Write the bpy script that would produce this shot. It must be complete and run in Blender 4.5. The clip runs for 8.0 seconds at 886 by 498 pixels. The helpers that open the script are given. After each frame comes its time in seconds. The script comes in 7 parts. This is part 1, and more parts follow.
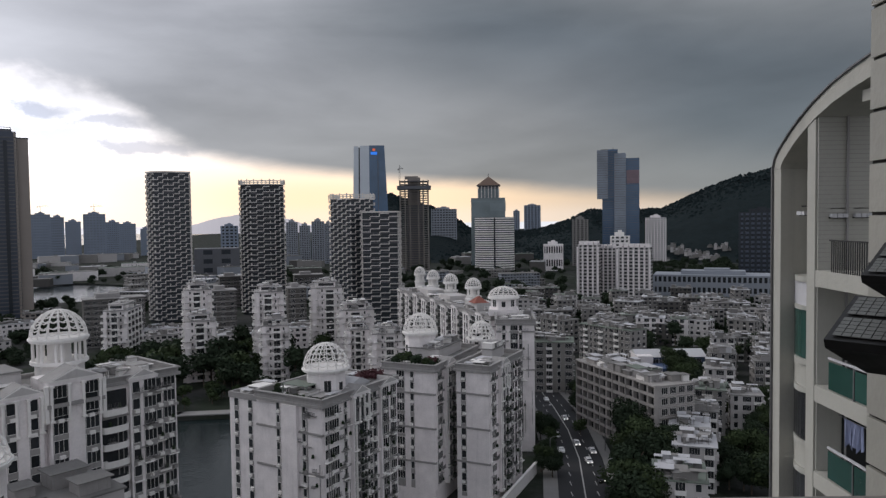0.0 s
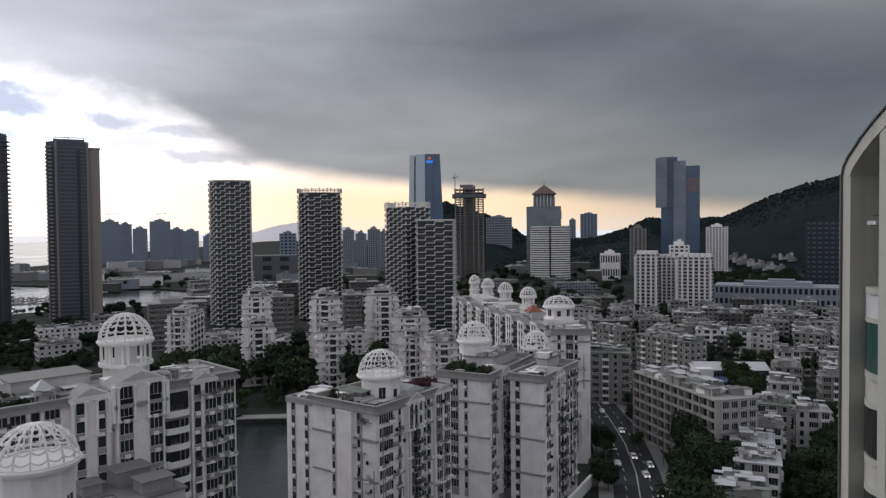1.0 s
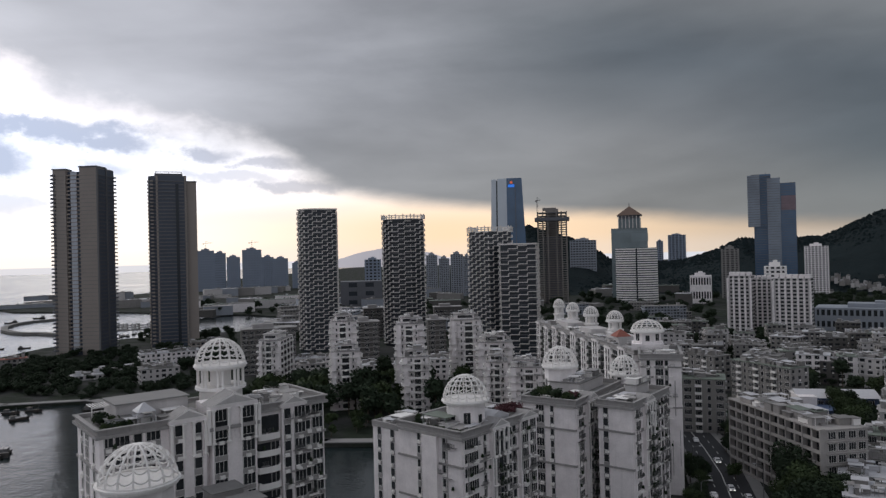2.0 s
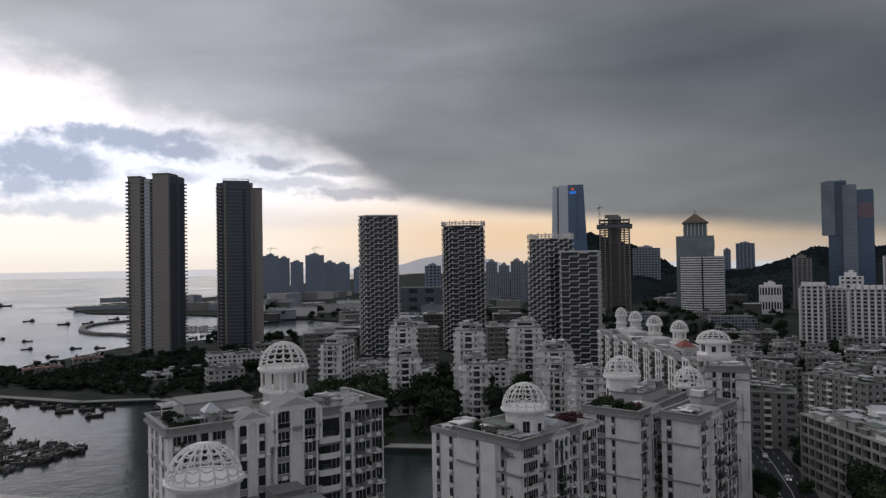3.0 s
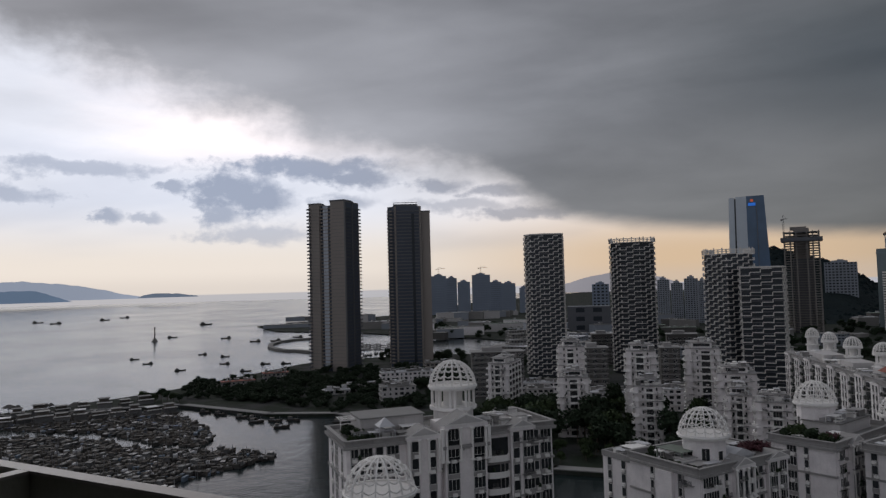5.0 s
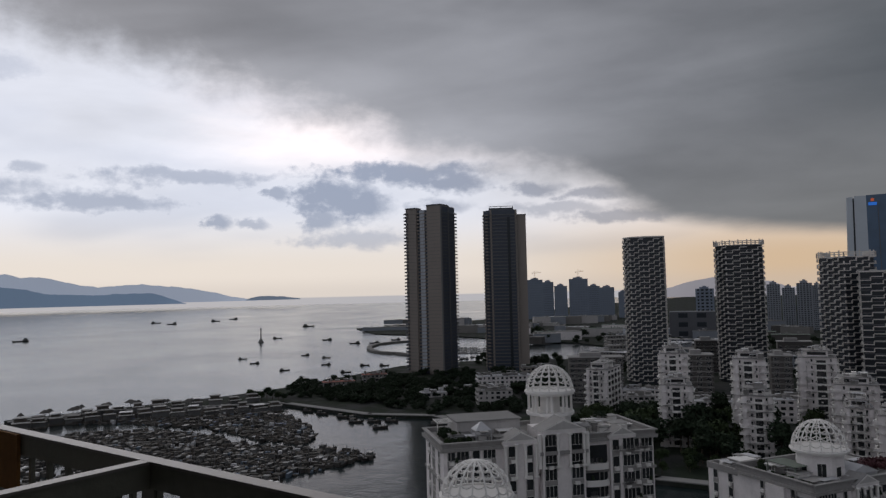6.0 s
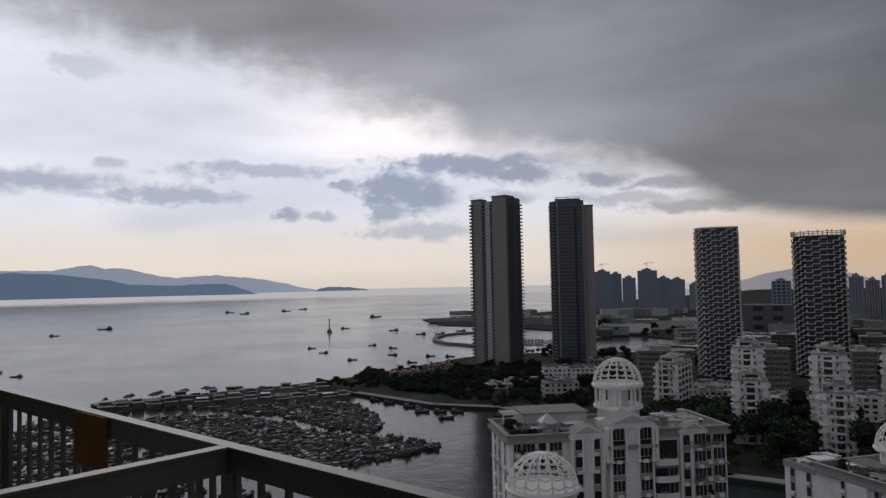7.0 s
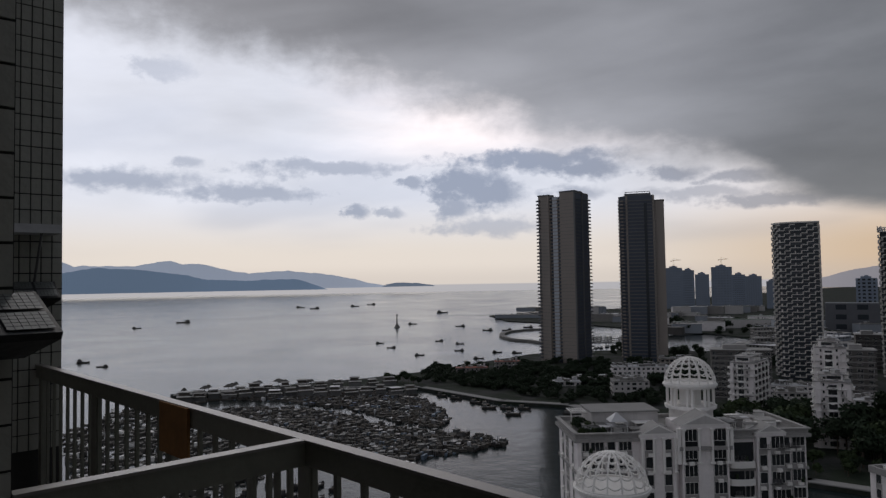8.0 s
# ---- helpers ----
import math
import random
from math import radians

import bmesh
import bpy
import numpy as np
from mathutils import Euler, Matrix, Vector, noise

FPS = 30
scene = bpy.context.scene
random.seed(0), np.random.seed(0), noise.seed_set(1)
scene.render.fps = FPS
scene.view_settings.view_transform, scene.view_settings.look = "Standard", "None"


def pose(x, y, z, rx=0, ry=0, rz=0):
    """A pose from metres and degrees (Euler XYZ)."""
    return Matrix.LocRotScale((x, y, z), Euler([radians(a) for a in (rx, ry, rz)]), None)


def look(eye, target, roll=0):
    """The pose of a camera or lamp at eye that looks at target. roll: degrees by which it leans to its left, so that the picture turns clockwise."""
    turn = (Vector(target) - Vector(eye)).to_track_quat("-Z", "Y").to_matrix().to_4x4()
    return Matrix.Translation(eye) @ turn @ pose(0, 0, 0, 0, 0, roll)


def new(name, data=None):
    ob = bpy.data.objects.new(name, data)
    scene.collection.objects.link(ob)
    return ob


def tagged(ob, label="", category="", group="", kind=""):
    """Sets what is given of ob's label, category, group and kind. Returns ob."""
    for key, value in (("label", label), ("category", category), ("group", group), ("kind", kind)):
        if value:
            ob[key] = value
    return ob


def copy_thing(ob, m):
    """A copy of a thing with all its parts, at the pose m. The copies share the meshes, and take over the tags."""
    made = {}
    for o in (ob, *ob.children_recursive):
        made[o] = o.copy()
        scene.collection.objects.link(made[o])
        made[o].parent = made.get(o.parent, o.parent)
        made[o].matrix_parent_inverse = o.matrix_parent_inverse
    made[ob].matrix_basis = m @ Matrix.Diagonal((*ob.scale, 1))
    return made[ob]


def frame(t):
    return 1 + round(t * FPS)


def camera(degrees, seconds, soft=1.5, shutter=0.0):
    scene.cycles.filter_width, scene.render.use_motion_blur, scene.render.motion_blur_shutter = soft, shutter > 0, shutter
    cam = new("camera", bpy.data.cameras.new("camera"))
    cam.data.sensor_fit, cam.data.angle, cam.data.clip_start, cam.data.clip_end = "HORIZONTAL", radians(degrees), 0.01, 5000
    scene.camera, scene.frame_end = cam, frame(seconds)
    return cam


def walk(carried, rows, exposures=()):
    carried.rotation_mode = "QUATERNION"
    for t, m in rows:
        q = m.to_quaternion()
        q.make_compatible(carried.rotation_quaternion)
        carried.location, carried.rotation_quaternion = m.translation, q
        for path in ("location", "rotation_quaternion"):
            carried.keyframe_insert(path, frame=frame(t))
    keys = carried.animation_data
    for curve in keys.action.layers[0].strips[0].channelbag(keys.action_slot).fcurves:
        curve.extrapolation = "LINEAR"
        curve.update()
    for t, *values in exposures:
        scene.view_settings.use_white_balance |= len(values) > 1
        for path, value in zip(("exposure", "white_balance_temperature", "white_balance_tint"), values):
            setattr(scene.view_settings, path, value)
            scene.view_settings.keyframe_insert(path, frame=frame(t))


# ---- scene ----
cam = camera(63.44, 8.0, soft=1.35)
EYE = 75.0
ROWS = [
    # seconds, yaw, pitch, roll, sideways
    (0.0, 0.0, -2.39, 0.74, 0.0), (0.5, 2.6, -1.95, 0.76, 0.0), (1.0, 4.39, -1.68, 0.53, 0.0),
    (1.5, 7.35, -0.41, 1.10, 0.0), (1.7, 8.92, 0.04, 1.30, 0.0), (2.8, 14.92, 0.86, 1.07, 0.0),
    (3.0, 15.78, 1.02, 0.94, 0.0), (3.5, 18.25, 1.43, 0.84, 0.0), (4.0, 20.54, 1.79, 1.40, 0.0),
    (4.5, 24.2, 2.31, 1.51, 0.0), (4.7, 26.1, 2.53, 1.51, 0.0), (5.8, 35.39, 3.31, 1.5, 0.0),
    (6.0, 36.61, 3.33, 1.35, 0.0), (6.5, 39.82, 3.33, 1.19, -0.01), (7.0, 41.83, 2.76, 1.17, -0.02),
    (7.5, 44.23, 2.63, 0.72, -0.035), (8.0, 47.15, 2.54, 0.96, -0.05),
]
walk(cam, [(t, pose(side, 0.035 * max(0.0, 1 - t / 5.5), EYE, 90 + pitch, roll, yaw)) for t, yaw, pitch, roll, side in ROWS],
     exposures=[(0.0, 0.05, 6510, 12), (1.5, -0.06, 6510, 12), (3.0, -0.5, 6510, 12), (4.0, -0.7, 6510, 12), (4.7, -0.82, 6510, 12), (6.0, -0.92, 6510, 12), (8.0, -0.97, 6510, 12)])

# ---------------------------------------------------------------- world, sun
world = bpy.data.worlds.new("world")
scene.world = world
world.use_nodes = True
wt = world.node_tree
wt.nodes.clear()


def M(tree, op, a, b=0.0, c=0.0):
    n = tree.nodes.new("ShaderNodeMath")
    n.operation = op
    for k, v in enumerate((a, b, c)):
        if isinstance(v, (int, float)):
            n.inputs[k].default_value = v
        else:
            tree.links.new(v, n.inputs[k])
    return n.outputs[0]


def smooth(tree, v, lo, hi):
    n = tree.nodes.new("ShaderNodeMapRange")
    n.interpolation_type = "SMOOTHSTEP"
    tree.links.new(v, n.inputs["Value"])
    for key, val in (("From Min", lo), ("From Max", hi)):
        if isinstance(val, (int, float)):
            n.inputs[key].default_value = val
        else:
            tree.links.new(val, n.inputs[key])
    return n.outputs["Result"]


def mixc(tree, f, a, b):
    n = tree.nodes.new("ShaderNodeMix")
    n.data_type = "RGBA"
    for k, v in ((0, f), (6, a), (7, b)):
        if isinstance(v, (int, float)):
            n.inputs[k].default_value = v
        elif isinstance(v, tuple):
            n.inputs[k].default_value = (*v, 1.0)
        else:
            tree.links.new(v, n.inputs[k])
    return n.outputs[2]


def fbm(tree, vec, scale, detail=6.0, rough=0.55, distort=0.0):
    n = tree.nodes.new("ShaderNodeTexNoise")
    tree.links.new(vec, n.inputs["Vector"])
    n.inputs["Scale"].default_value = scale
    n.inputs["Detail"].default_value = detail
    n.inputs["Roughness"].default_value = rough
    n.inputs["Distortion"].default_value = distort
    return n.outputs[0]


def build_sky(tr):
    tc = tr.nodes.new("ShaderNodeTexCoord")
    sep = tr.nodes.new("ShaderNodeSeparateXYZ")
    tr.links.new(tc.outputs["Generated"], sep.inputs[0])
    X, Y, Z = sep.outputs
    deg = 180 / math.pi
    az = M(tr, "MULTIPLY", M(tr, "ARCTAN2", M(tr, "MULTIPLY", X, -1.0), Y), deg)
    el = M(tr, "MULTIPLY", M(tr, "ARCSINE", Z), deg)
    flat = tr.nodes.new("ShaderNodeCombineXYZ")
    tr.links.new(M(tr, "MULTIPLY", az, 0.045), flat.inputs[0])
    tr.links.new(M(tr, "MULTIPLY", el, 0.13), flat.inputs[1])
    V = flat.outputs[0]
    n1 = fbm(tr, V, 1.0, 8, 0.6, 0.3)
    n2 = fbm(tr, V, 3.4, 9, 0.66, 0.3)
    flat2 = tr.nodes.new("ShaderNodeCombineXYZ")
    tr.links.new(M(tr, "MULTIPLY", az, 0.04), flat2.inputs[0])
    tr.links.new(M(tr, "ADD", M(tr, "MULTIPLY", el, 0.16), M(tr, "MULTIPLY", az, 0.008)), flat2.inputs[1])
    n3 = fbm(tr, flat2.outputs[0], 1.0, 3.5, 0.5, 0.35)
    w1 = M(tr, "SUBTRACT", n1, 0.5)
    w2 = M(tr, "SUBTRACT", n2, 0.5)
    w3 = M(tr, "SUBTRACT", n3, 0.5)
    azw = M(tr, "ADD", az, M(tr, "MULTIPLY", w2, 9.0))
    amp = M(tr, "ADD", 0.3, M(tr, "MULTIPLY", smooth(tr, az, 8.0, 32.0), 0.7))
    elw = M(tr, "ADD", el, M(tr, "MULTIPLY", amp, M(tr, "ADD", M(tr, "MULTIPLY", w1, 4.4), M(tr, "MULTIPLY", w2, 1.4))))
    # height of the cloud deck's edge over the horizon
    curve = tr.nodes.new("ShaderNodeFloatCurve")
    cm = curve.mapping.curves[0]
    knots = ((0.0, 0.02), (0.2, 0.07), (0.36, 0.12), (0.44, 0.155), (0.49, 0.185), (0.53, 0.25), (0.565, 0.33), (0.61, 0.37), (0.652, 0.415), (0.682, 0.45), (0.715, 0.51), (0.785, 0.60), (0.87, 0.70), (1.0, 0.78))
    while len(cm.points) < len(knots):
        cm.points.new(0.5, 0.5)
    for p, k in zip(cm.points, knots):
        p.location = k
    curve.mapping.update()
    tr.links.new(M(tr, "DIVIDE", M(tr, "ADD", az, 40.0), 115.0), curve.inputs["Value"])
    edge = M(tr, "MULTIPLY", curve.outputs[0], 25.0)
    side = smooth(tr, az, 10.0, 45.0)
    soft = M(tr, "ADD", 0.75, M(tr, "MULTIPLY", side, 1.6))
    iso = tr.nodes.new("ShaderNodeCombineXYZ")
    tr.links.new(M(tr, "MULTIPLY", az, 0.30), iso.inputs[0])
    tr.links.new(M(tr, "MULTIPLY", el, 0.42), iso.inputs[1])
    w4 = M(tr, "SUBTRACT", fbm(tr, iso.outputs[0], 1.0, 6, 0.55, 0.2), 0.5)
    w5 = M(tr, "SUBTRACT", fbm(tr, iso.outputs[0], 2.3, 6, 0.6, 0.0), 0.5)
    w6 = M(tr, "SUBTRACT", fbm(tr, iso.outputs[0], 7.0, 4, 0.6, 0.0), 0.5)
    lump = M(tr, "ADD", elw, M(tr, "MULTIPLY", side, M(tr, "ADD", M(tr, "MULTIPLY", w4, 4.0), M(tr, "MULTIPLY", w5, 1.2))))
    under = M(tr, "SUBTRACT", 1.0, smooth(tr, lump, M(tr, "SUBTRACT", edge, soft), M(tr, "ADD", edge, soft)))
    # loose clouds inside the clear part
    azc = M(tr, "ADD", az, M(tr, "MULTIPLY", w5, 3.0))
    elc = M(tr, "ADD", el, M(tr, "MULTIPLY", w4, 1.6))

    def blob(a0, e0, ra, re, thick):
        da = M(tr, "DIVIDE", M(tr, "SUBTRACT", azc, a0), ra)
        de = M(tr, "DIVIDE", M(tr, "SUBTRACT", elc, e0), re)
        d = M(tr, "SQRT", M(tr, "ADD", M(tr, "MULTIPLY", da, da), M(tr, "MULTIPLY", de, de)))
        d = M(tr, "ADD", d, M(tr, "ADD", M(tr, "MULTIPLY", w5, 1.8), M(tr, "MULTIPLY", w6, 0.35)))
        return M(tr, "MULTIPLY", M(tr, "SUBTRACT", 1.0, smooth(tr, d, 0.35, 1.3)), thick)
    loose = blob(45.4, 7.7, 3.9, 1.9, 1.0)
    for a0, e0, ra, re, g in ((43.0, 7.0, 2.8, 1.6, 1.0), (46.2, 5.9, 1.8, 1.2, 0.9), (49.4, 7.9, 1.1, 0.7, 0.9), (54.0, 5.6, 1.3, 0.6, 0.9), (51.2, 5.4, 1.2, 0.5, 0.7), (71.0, 7.8, 6.5, 0.9, 0.8), (62.0, 7.0, 6.5, 0.9, 0.8),
                              (56.0, 9.0, 7.5, 0.8, 0.75), (66.6, 9.2, 1.1, 0.5, 0.6), (68.6, 15.9, 2.6, 0.9, 0.45), (43.5, 4.3, 5.5, 0.75, 0.6), (39.5, 9.4, 7.5, 1.0, 1.0), (35.5, 8.7, 3.4, 0.9, 1.0), (36.5, 6.7, 2.6, 0.7, 0.7),
                              (29.2, 8.0, 2.8, 0.6, 0.9), (27.0, 6.3, 5.0, 0.6, 0.6), (22.2, 5.6, 4.5, 0.7, 0.8), (24.8, 7.3, 3.0, 0.45, 0.8)):
        loose = M(tr, "MAXIMUM", loose, blob(a0, e0, ra, re, g))
    thin = M(tr, "MULTIPLY", smooth(tr, n3, 0.44, 0.66), M(tr, "MULTIPLY", smooth(tr, el, 1.2, 4.5), 0.34))
    loose = M(tr, "MAXIMUM", loose, thin)
    # cloud deck
    dark = smooth(tr, M(tr, "ADD", az, M(tr, "MULTIPLY", w1, 20.0)), 33.0, -8.0)
    deck = mixc(tr, dark, (0.50, 0.515, 0.56), (0.180, 0.192, 0.198))
    high = smooth(tr, el, 11.0, 24.0)
    deck = mixc(tr, M(tr, "MULTIPLY", high, 0.32), deck, (0.215, 0.22, 0.228))
    es = M(tr, "SUBTRACT", elw, M(tr, "MULTIPLY", M(tr, "ADD", az, 20.0), 0.22))
    slate = M(tr, "MULTIPLY", smooth(tr, az, 16.0, -9.0), M(tr, "MULTIPLY", smooth(tr, es, 3.0, 7.5), smooth(tr, es, 17.0, 11.0)))
    deck = mixc(tr, M(tr, "MULTIPLY", slate, 0.8), deck, (0.095, 0.115, 0.132))
    base_lift = M(tr, "MULTIPLY", smooth(tr, elw, 15.5, 7.0), M(tr, "MULTIPLY", smooth(tr, az, 30.0, 16.0), smooth(tr, az, -22.0, -4.0)))
    deck = mixc(tr, M(tr, "MULTIPLY", base_lift, 0.6), deck, (0.285, 0.285, 0.29))
    # thinner, lighter cloud just above its torn edge towards the sea
    rel = M(tr, "SUBTRACT", M(tr, "ADD", el, M(tr, "MULTIPLY", w1, 3.0)), edge)
    lift = M(tr, "MULTIPLY", smooth(tr, rel, 6.5, -0.5), smooth(tr, az, 18.0, 42.0))
    deck = mixc(tr, M(tr, "MULTIPLY", lift, 0.6), deck, (0.80, 0.815, 0.88))
    billow = M(tr, "ADD", 1.0, M(tr, "ADD", M(tr, "MULTIPLY", w3, 1.25), M(tr, "MULTIPLY", w2, 0.2)))
    vm = tr.nodes.new("ShaderNodeVectorMath")
    vm.operation = "SCALE"
    tr.links.new(deck, vm.inputs[0])
    tr.links.new(billow, vm.inputs["Scale"])
    deck = vm.outputs[0]
    # clear part: peach at the horizon, white above, blue to the sea side
    left = smooth(tr, az, 10.0, 38.0)
    low = mixc(tr, left, (1.16, 0.86, 0.57), (1.42, 1.31, 1.19))
    up = mixc(tr, left, (1.55, 1.40, 1.30), (1.43, 1.49, 1.64))
    clear = mixc(tr, smooth(tr, el, 2.0, 7.0), low, up)
    right = smooth(tr, az, 6.0, -22.0)
    clear = mixc(tr, right, clear, (0.50, 0.42, 0.34))
    glow = M(tr, "MULTIPLY", smooth(tr, elw, 8.0, 12.0), smooth(tr, azw, 60.0, 44.0))
    clear = mixc(tr, M(tr, "MULTIPLY", glow, 0.9), clear, (2.1, 1.93, 1.92))
    veil = tr.nodes.new("ShaderNodeVectorMath")
    veil.operation = "SCALE"
    tr.links.new(clear, veil.inputs[0])
    tr.links.new(M(tr, "ADD", 1.0, M(tr, "MULTIPLY", M(tr, "ADD", w1, w3), M(tr, "MULTIPLY", smooth(tr, el, 3.0, 9.0), 0.6))), veil.inputs["Scale"])
    clear = veil.outputs[0]
    cloudy = mixc(tr, side, (0.52, 0.50, 0.53), (0.55, 0.64, 0.84))
    clear = mixc(tr, M(tr, "MULTIPLY", loose, 0.97), clear, cloudy)
    sky = mixc(tr, under, deck, clear)
    # haze right at the horizon, and the open sea beyond
    haze = smooth(tr, el, 1.6, 0.0)
    sky = mixc(tr, M(tr, "MULTIPLY", haze, 0.35), sky, (0.95, 0.88, 0.82))
    sea = smooth(tr, el, -0.24, -0.34)
    sky = mixc(tr, sea, sky, (0.80, 0.81, 0.86))
    # overcast overhead and behind
    top = smooth(tr, el, 26.0, 45.0)
    sky = mixc(tr, top, sky, (0.405, 0.435, 0.485))
    back = smooth(tr, Y, 0.05, -0.4)
    sky = mixc(tr, back, sky, (0.47, 0.485, 0.525))
    return sky


bg = wt.nodes.new("ShaderNodeBackground")
wt.links.new(build_sky(wt), bg.inputs["Color"])
bg.inputs["Strength"].default_value = 1.0
nis = wt.nodes.new("ShaderNodeTexSky")
nis.sky_type = "NISHITA"
nis.sun_disc = False
nis.sun_elevation = radians(38)
nis.sun_rotation = radians(-65)
bg2 = wt.nodes.new("ShaderNodeBackground")
wt.links.new(nis.outputs[0], bg2.inputs["Color"])
bg2.inputs["Strength"].default_value = 0.008
add = wt.nodes.new("ShaderNodeAddShader")
wt.links.new(bg.outputs[0], add.inputs[0])
wt.links.new(bg2.outputs[0], add.inputs[1])
wo = wt.nodes.new("ShaderNodeOutputWorld")
wt.links.new(add.outputs[0], wo.inputs["Surface"])

sun_data = bpy.data.lights.new("sun", "SUN")
sun_data.energy, sun_data.angle, sun_data.color = 0.9, radians(30), (1.0, 0.96, 0.91)
sun = new("sun", sun_data)
sun.matrix_world = look((-714, 333, 615), (0, 0, 0))

# ---------------------------------------------------------------- materials


def mat(name, color, rough=0.8, metal=0.0, vary=0.18, scale=0.6, fine=9.0, streak=0.0, bump=0.15, island=0.0, second=None, spec=0.4):
    m = bpy.data.materials.new(name)
    m.use_nodes = True
    tr = m.node_tree
    b = tr.nodes["Principled BSDF"]
    geo = tr.nodes.new("ShaderNodeNewGeometry")
    P = geo.outputs["Position"]
    big = fbm(tr, P, scale, 4, 0.6)
    small = fbm(tr, P, fine, 3, 0.6)
    v = M(tr, "ADD", M(tr, "MULTIPLY", M(tr, "SUBTRACT", big, 0.5), 1.4), M(tr, "MULTIPLY", M(tr, "SUBTRACT", small, 0.5), 0.7))
    if streak:
        mp = tr.nodes.new("ShaderNodeMapping")
        mp.inputs["Scale"].default_value = (1.3, 1.3, 0.06)
        tr.links.new(P, mp.inputs[0])
        s = fbm(tr, mp.outputs[0], 1.0, 4, 0.65)
        v = M(tr, "SUBTRACT", v, M(tr, "MULTIPLY", smooth(tr, s, 0.5, 0.8), streak / max(vary, 0.01)))
    if island:
        oi = tr.nodes.new("ShaderNodeObjectInfo")
        v = M(tr, "ADD", v, M(tr, "MULTIPLY", M(tr, "SUBTRACT", oi.outputs["Random"], 0.5), island / max(vary, 0.01)))
    gain = M(tr, "MAXIMUM", M(tr, "ADD", 1.0, M(tr, "MULTIPLY", v, vary)), 0.05)
    base = color
    if second:
        base = mixc(tr, smooth(tr, big, 0.42, 0.6), color, second)
        src = base
    else:
        rgb = tr.nodes.new("ShaderNodeRGB")
        rgb.outputs[0].default_value = (*color, 1)
        src = rgb.outputs[0]
    sc = tr.nodes.new("ShaderNodeVectorMath")
    sc.operation = "SCALE"
    tr.links.new(src, sc.inputs[0])
    tr.links.new(gain, sc.inputs["Scale"])
    tr.links.new(sc.outputs[0], b.inputs["Base Color"])
    b.inputs["Roughness"].default_value = rough
    b.inputs["Metallic"].default_value = metal
    b.inputs["Specular IOR Level"].default_value = spec
    if bump:
        bn = tr.nodes.new("ShaderNodeBump")
        bn.inputs["Strength"].default_value = bump
        bn.inputs["Distance"].default_value = 0.5 / fine
        tr.links.new(small, bn.inputs["Height"])
        tr.links.new(bn.outputs[0], b.inputs["Normal"])
    return m


def glass_mat(name, color, rough=0.12, vary=0.5, spec=0.6, scale=0.35):
    """Window glass seen from outside: dark room behind, gloss on top."""
    m = mat(name, color, rough=rough, vary=vary, scale=scale, fine=2.0, bump=0.0, island=0.5, spec=spec)
    return m


WALL = mat("white_render", (0.84, 0.80, 0.80), 0.85, vary=0.34, scale=0.3, fine=3.0, streak=0.12)
WALL2 = mat("cream_stone_paint", (0.53, 0.51, 0.505), 0.85, vary=0.2, scale=0.3, fine=5.0, streak=0.2)
TRIM = mat("white_trim", (0.84, 0.82, 0.80), 0.75, vary=0.15, scale=0.5, fine=8.0, streak=0.1)
COPING = mat("dirty_cornice", (0.32, 0.31, 0.305), 0.85, vary=0.3, scale=0.6, fine=6.0, streak=0.2)
ROOF = mat("grey_roof_screed", (0.20, 0.195, 0.19), 0.9, vary=0.4, scale=0.3, fine=3.0)
GREENROOF = mat("roof_membrane_green", (0.18, 0.21, 0.18), 0.9, vary=0.4, scale=0.3, fine=3.0)
SHEET = mat("pale_sheet_roof", (0.55, 0.55, 0.57), 0.5, vary=0.2, scale=0.5, fine=4.0)
REDTILE = mat("red_tile_roof", (0.28, 0.10, 0.075), 0.8, vary=0.3, scale=0.8, fine=6.0)
# window panes, and the flat sheets that draw loggia and recess shade
GLASS = glass_mat("window_glass_and_shade", (0.030, 0.033, 0.037), 0.18, vary=0.8, spec=0.45)
DARKGLASS = glass_mat("dark_curtain_glass", (0.022, 0.028, 0.036), 0.3, spec=0.35)
BLUEGLASS = glass_mat("blue_curtain_glass", (0.075, 0.135, 0.225), 0.18, spec=0.6, scale=0.03)
SILVER = mat("silver_cladding", (0.60, 0.655, 0.71), 0.35, 0.15, vary=0.1, scale=0.05, fine=0.5, bump=0.0)
GREENGLASS = glass_mat("green_balcony_glass", (0.025, 0.075, 0.062), 0.12, vary=0.25)
TEALGLASS = glass_mat("teal_curtain_glass", (0.17, 0.215, 0.23), 0.25, spec=0.6, scale=0.05)
BROWNCLAD = mat("brown_stone_cladding", (0.165, 0.165, 0.172), 0.7, vary=0.15, scale=0.1, fine=1.0)
TAUPE = mat("taupe_pier", (0.31, 0.275, 0.25), 0.7, vary=0.12, scale=0.1, fine=1.0)
SLAB = mat("dark_balcony_edge", (0.12, 0.125, 0.14), 0.6, vary=0.2, scale=0.2, fine=2.0)
NAVYGLASS = glass_mat("navy_tower_glass", (0.060, 0.075, 0.105), 0.3, vary=0.35, spec=0.4, scale=0.1)
CONCRETE = mat("raw_concrete", (0.24, 0.22, 0.205), 0.9, vary=0.25, scale=0.2, fine=2.0)
LATTICE = mat("pale_facade_frame", (0.72, 0.69, 0.66), 0.7, vary=0.12, scale=0.2, fine=2.0)
# far paint and netting colours paled towards blue to paint in haze
FARWALL = mat("far_hazed_paint", (0.29, 0.315, 0.355), 0.85, vary=0.2, scale=0.08, fine=0.7, streak=0.1)
FARBLUE = mat("far_hazed_blue_net", (0.24, 0.285, 0.36), 0.85, vary=0.25, scale=0.06, fine=0.5)
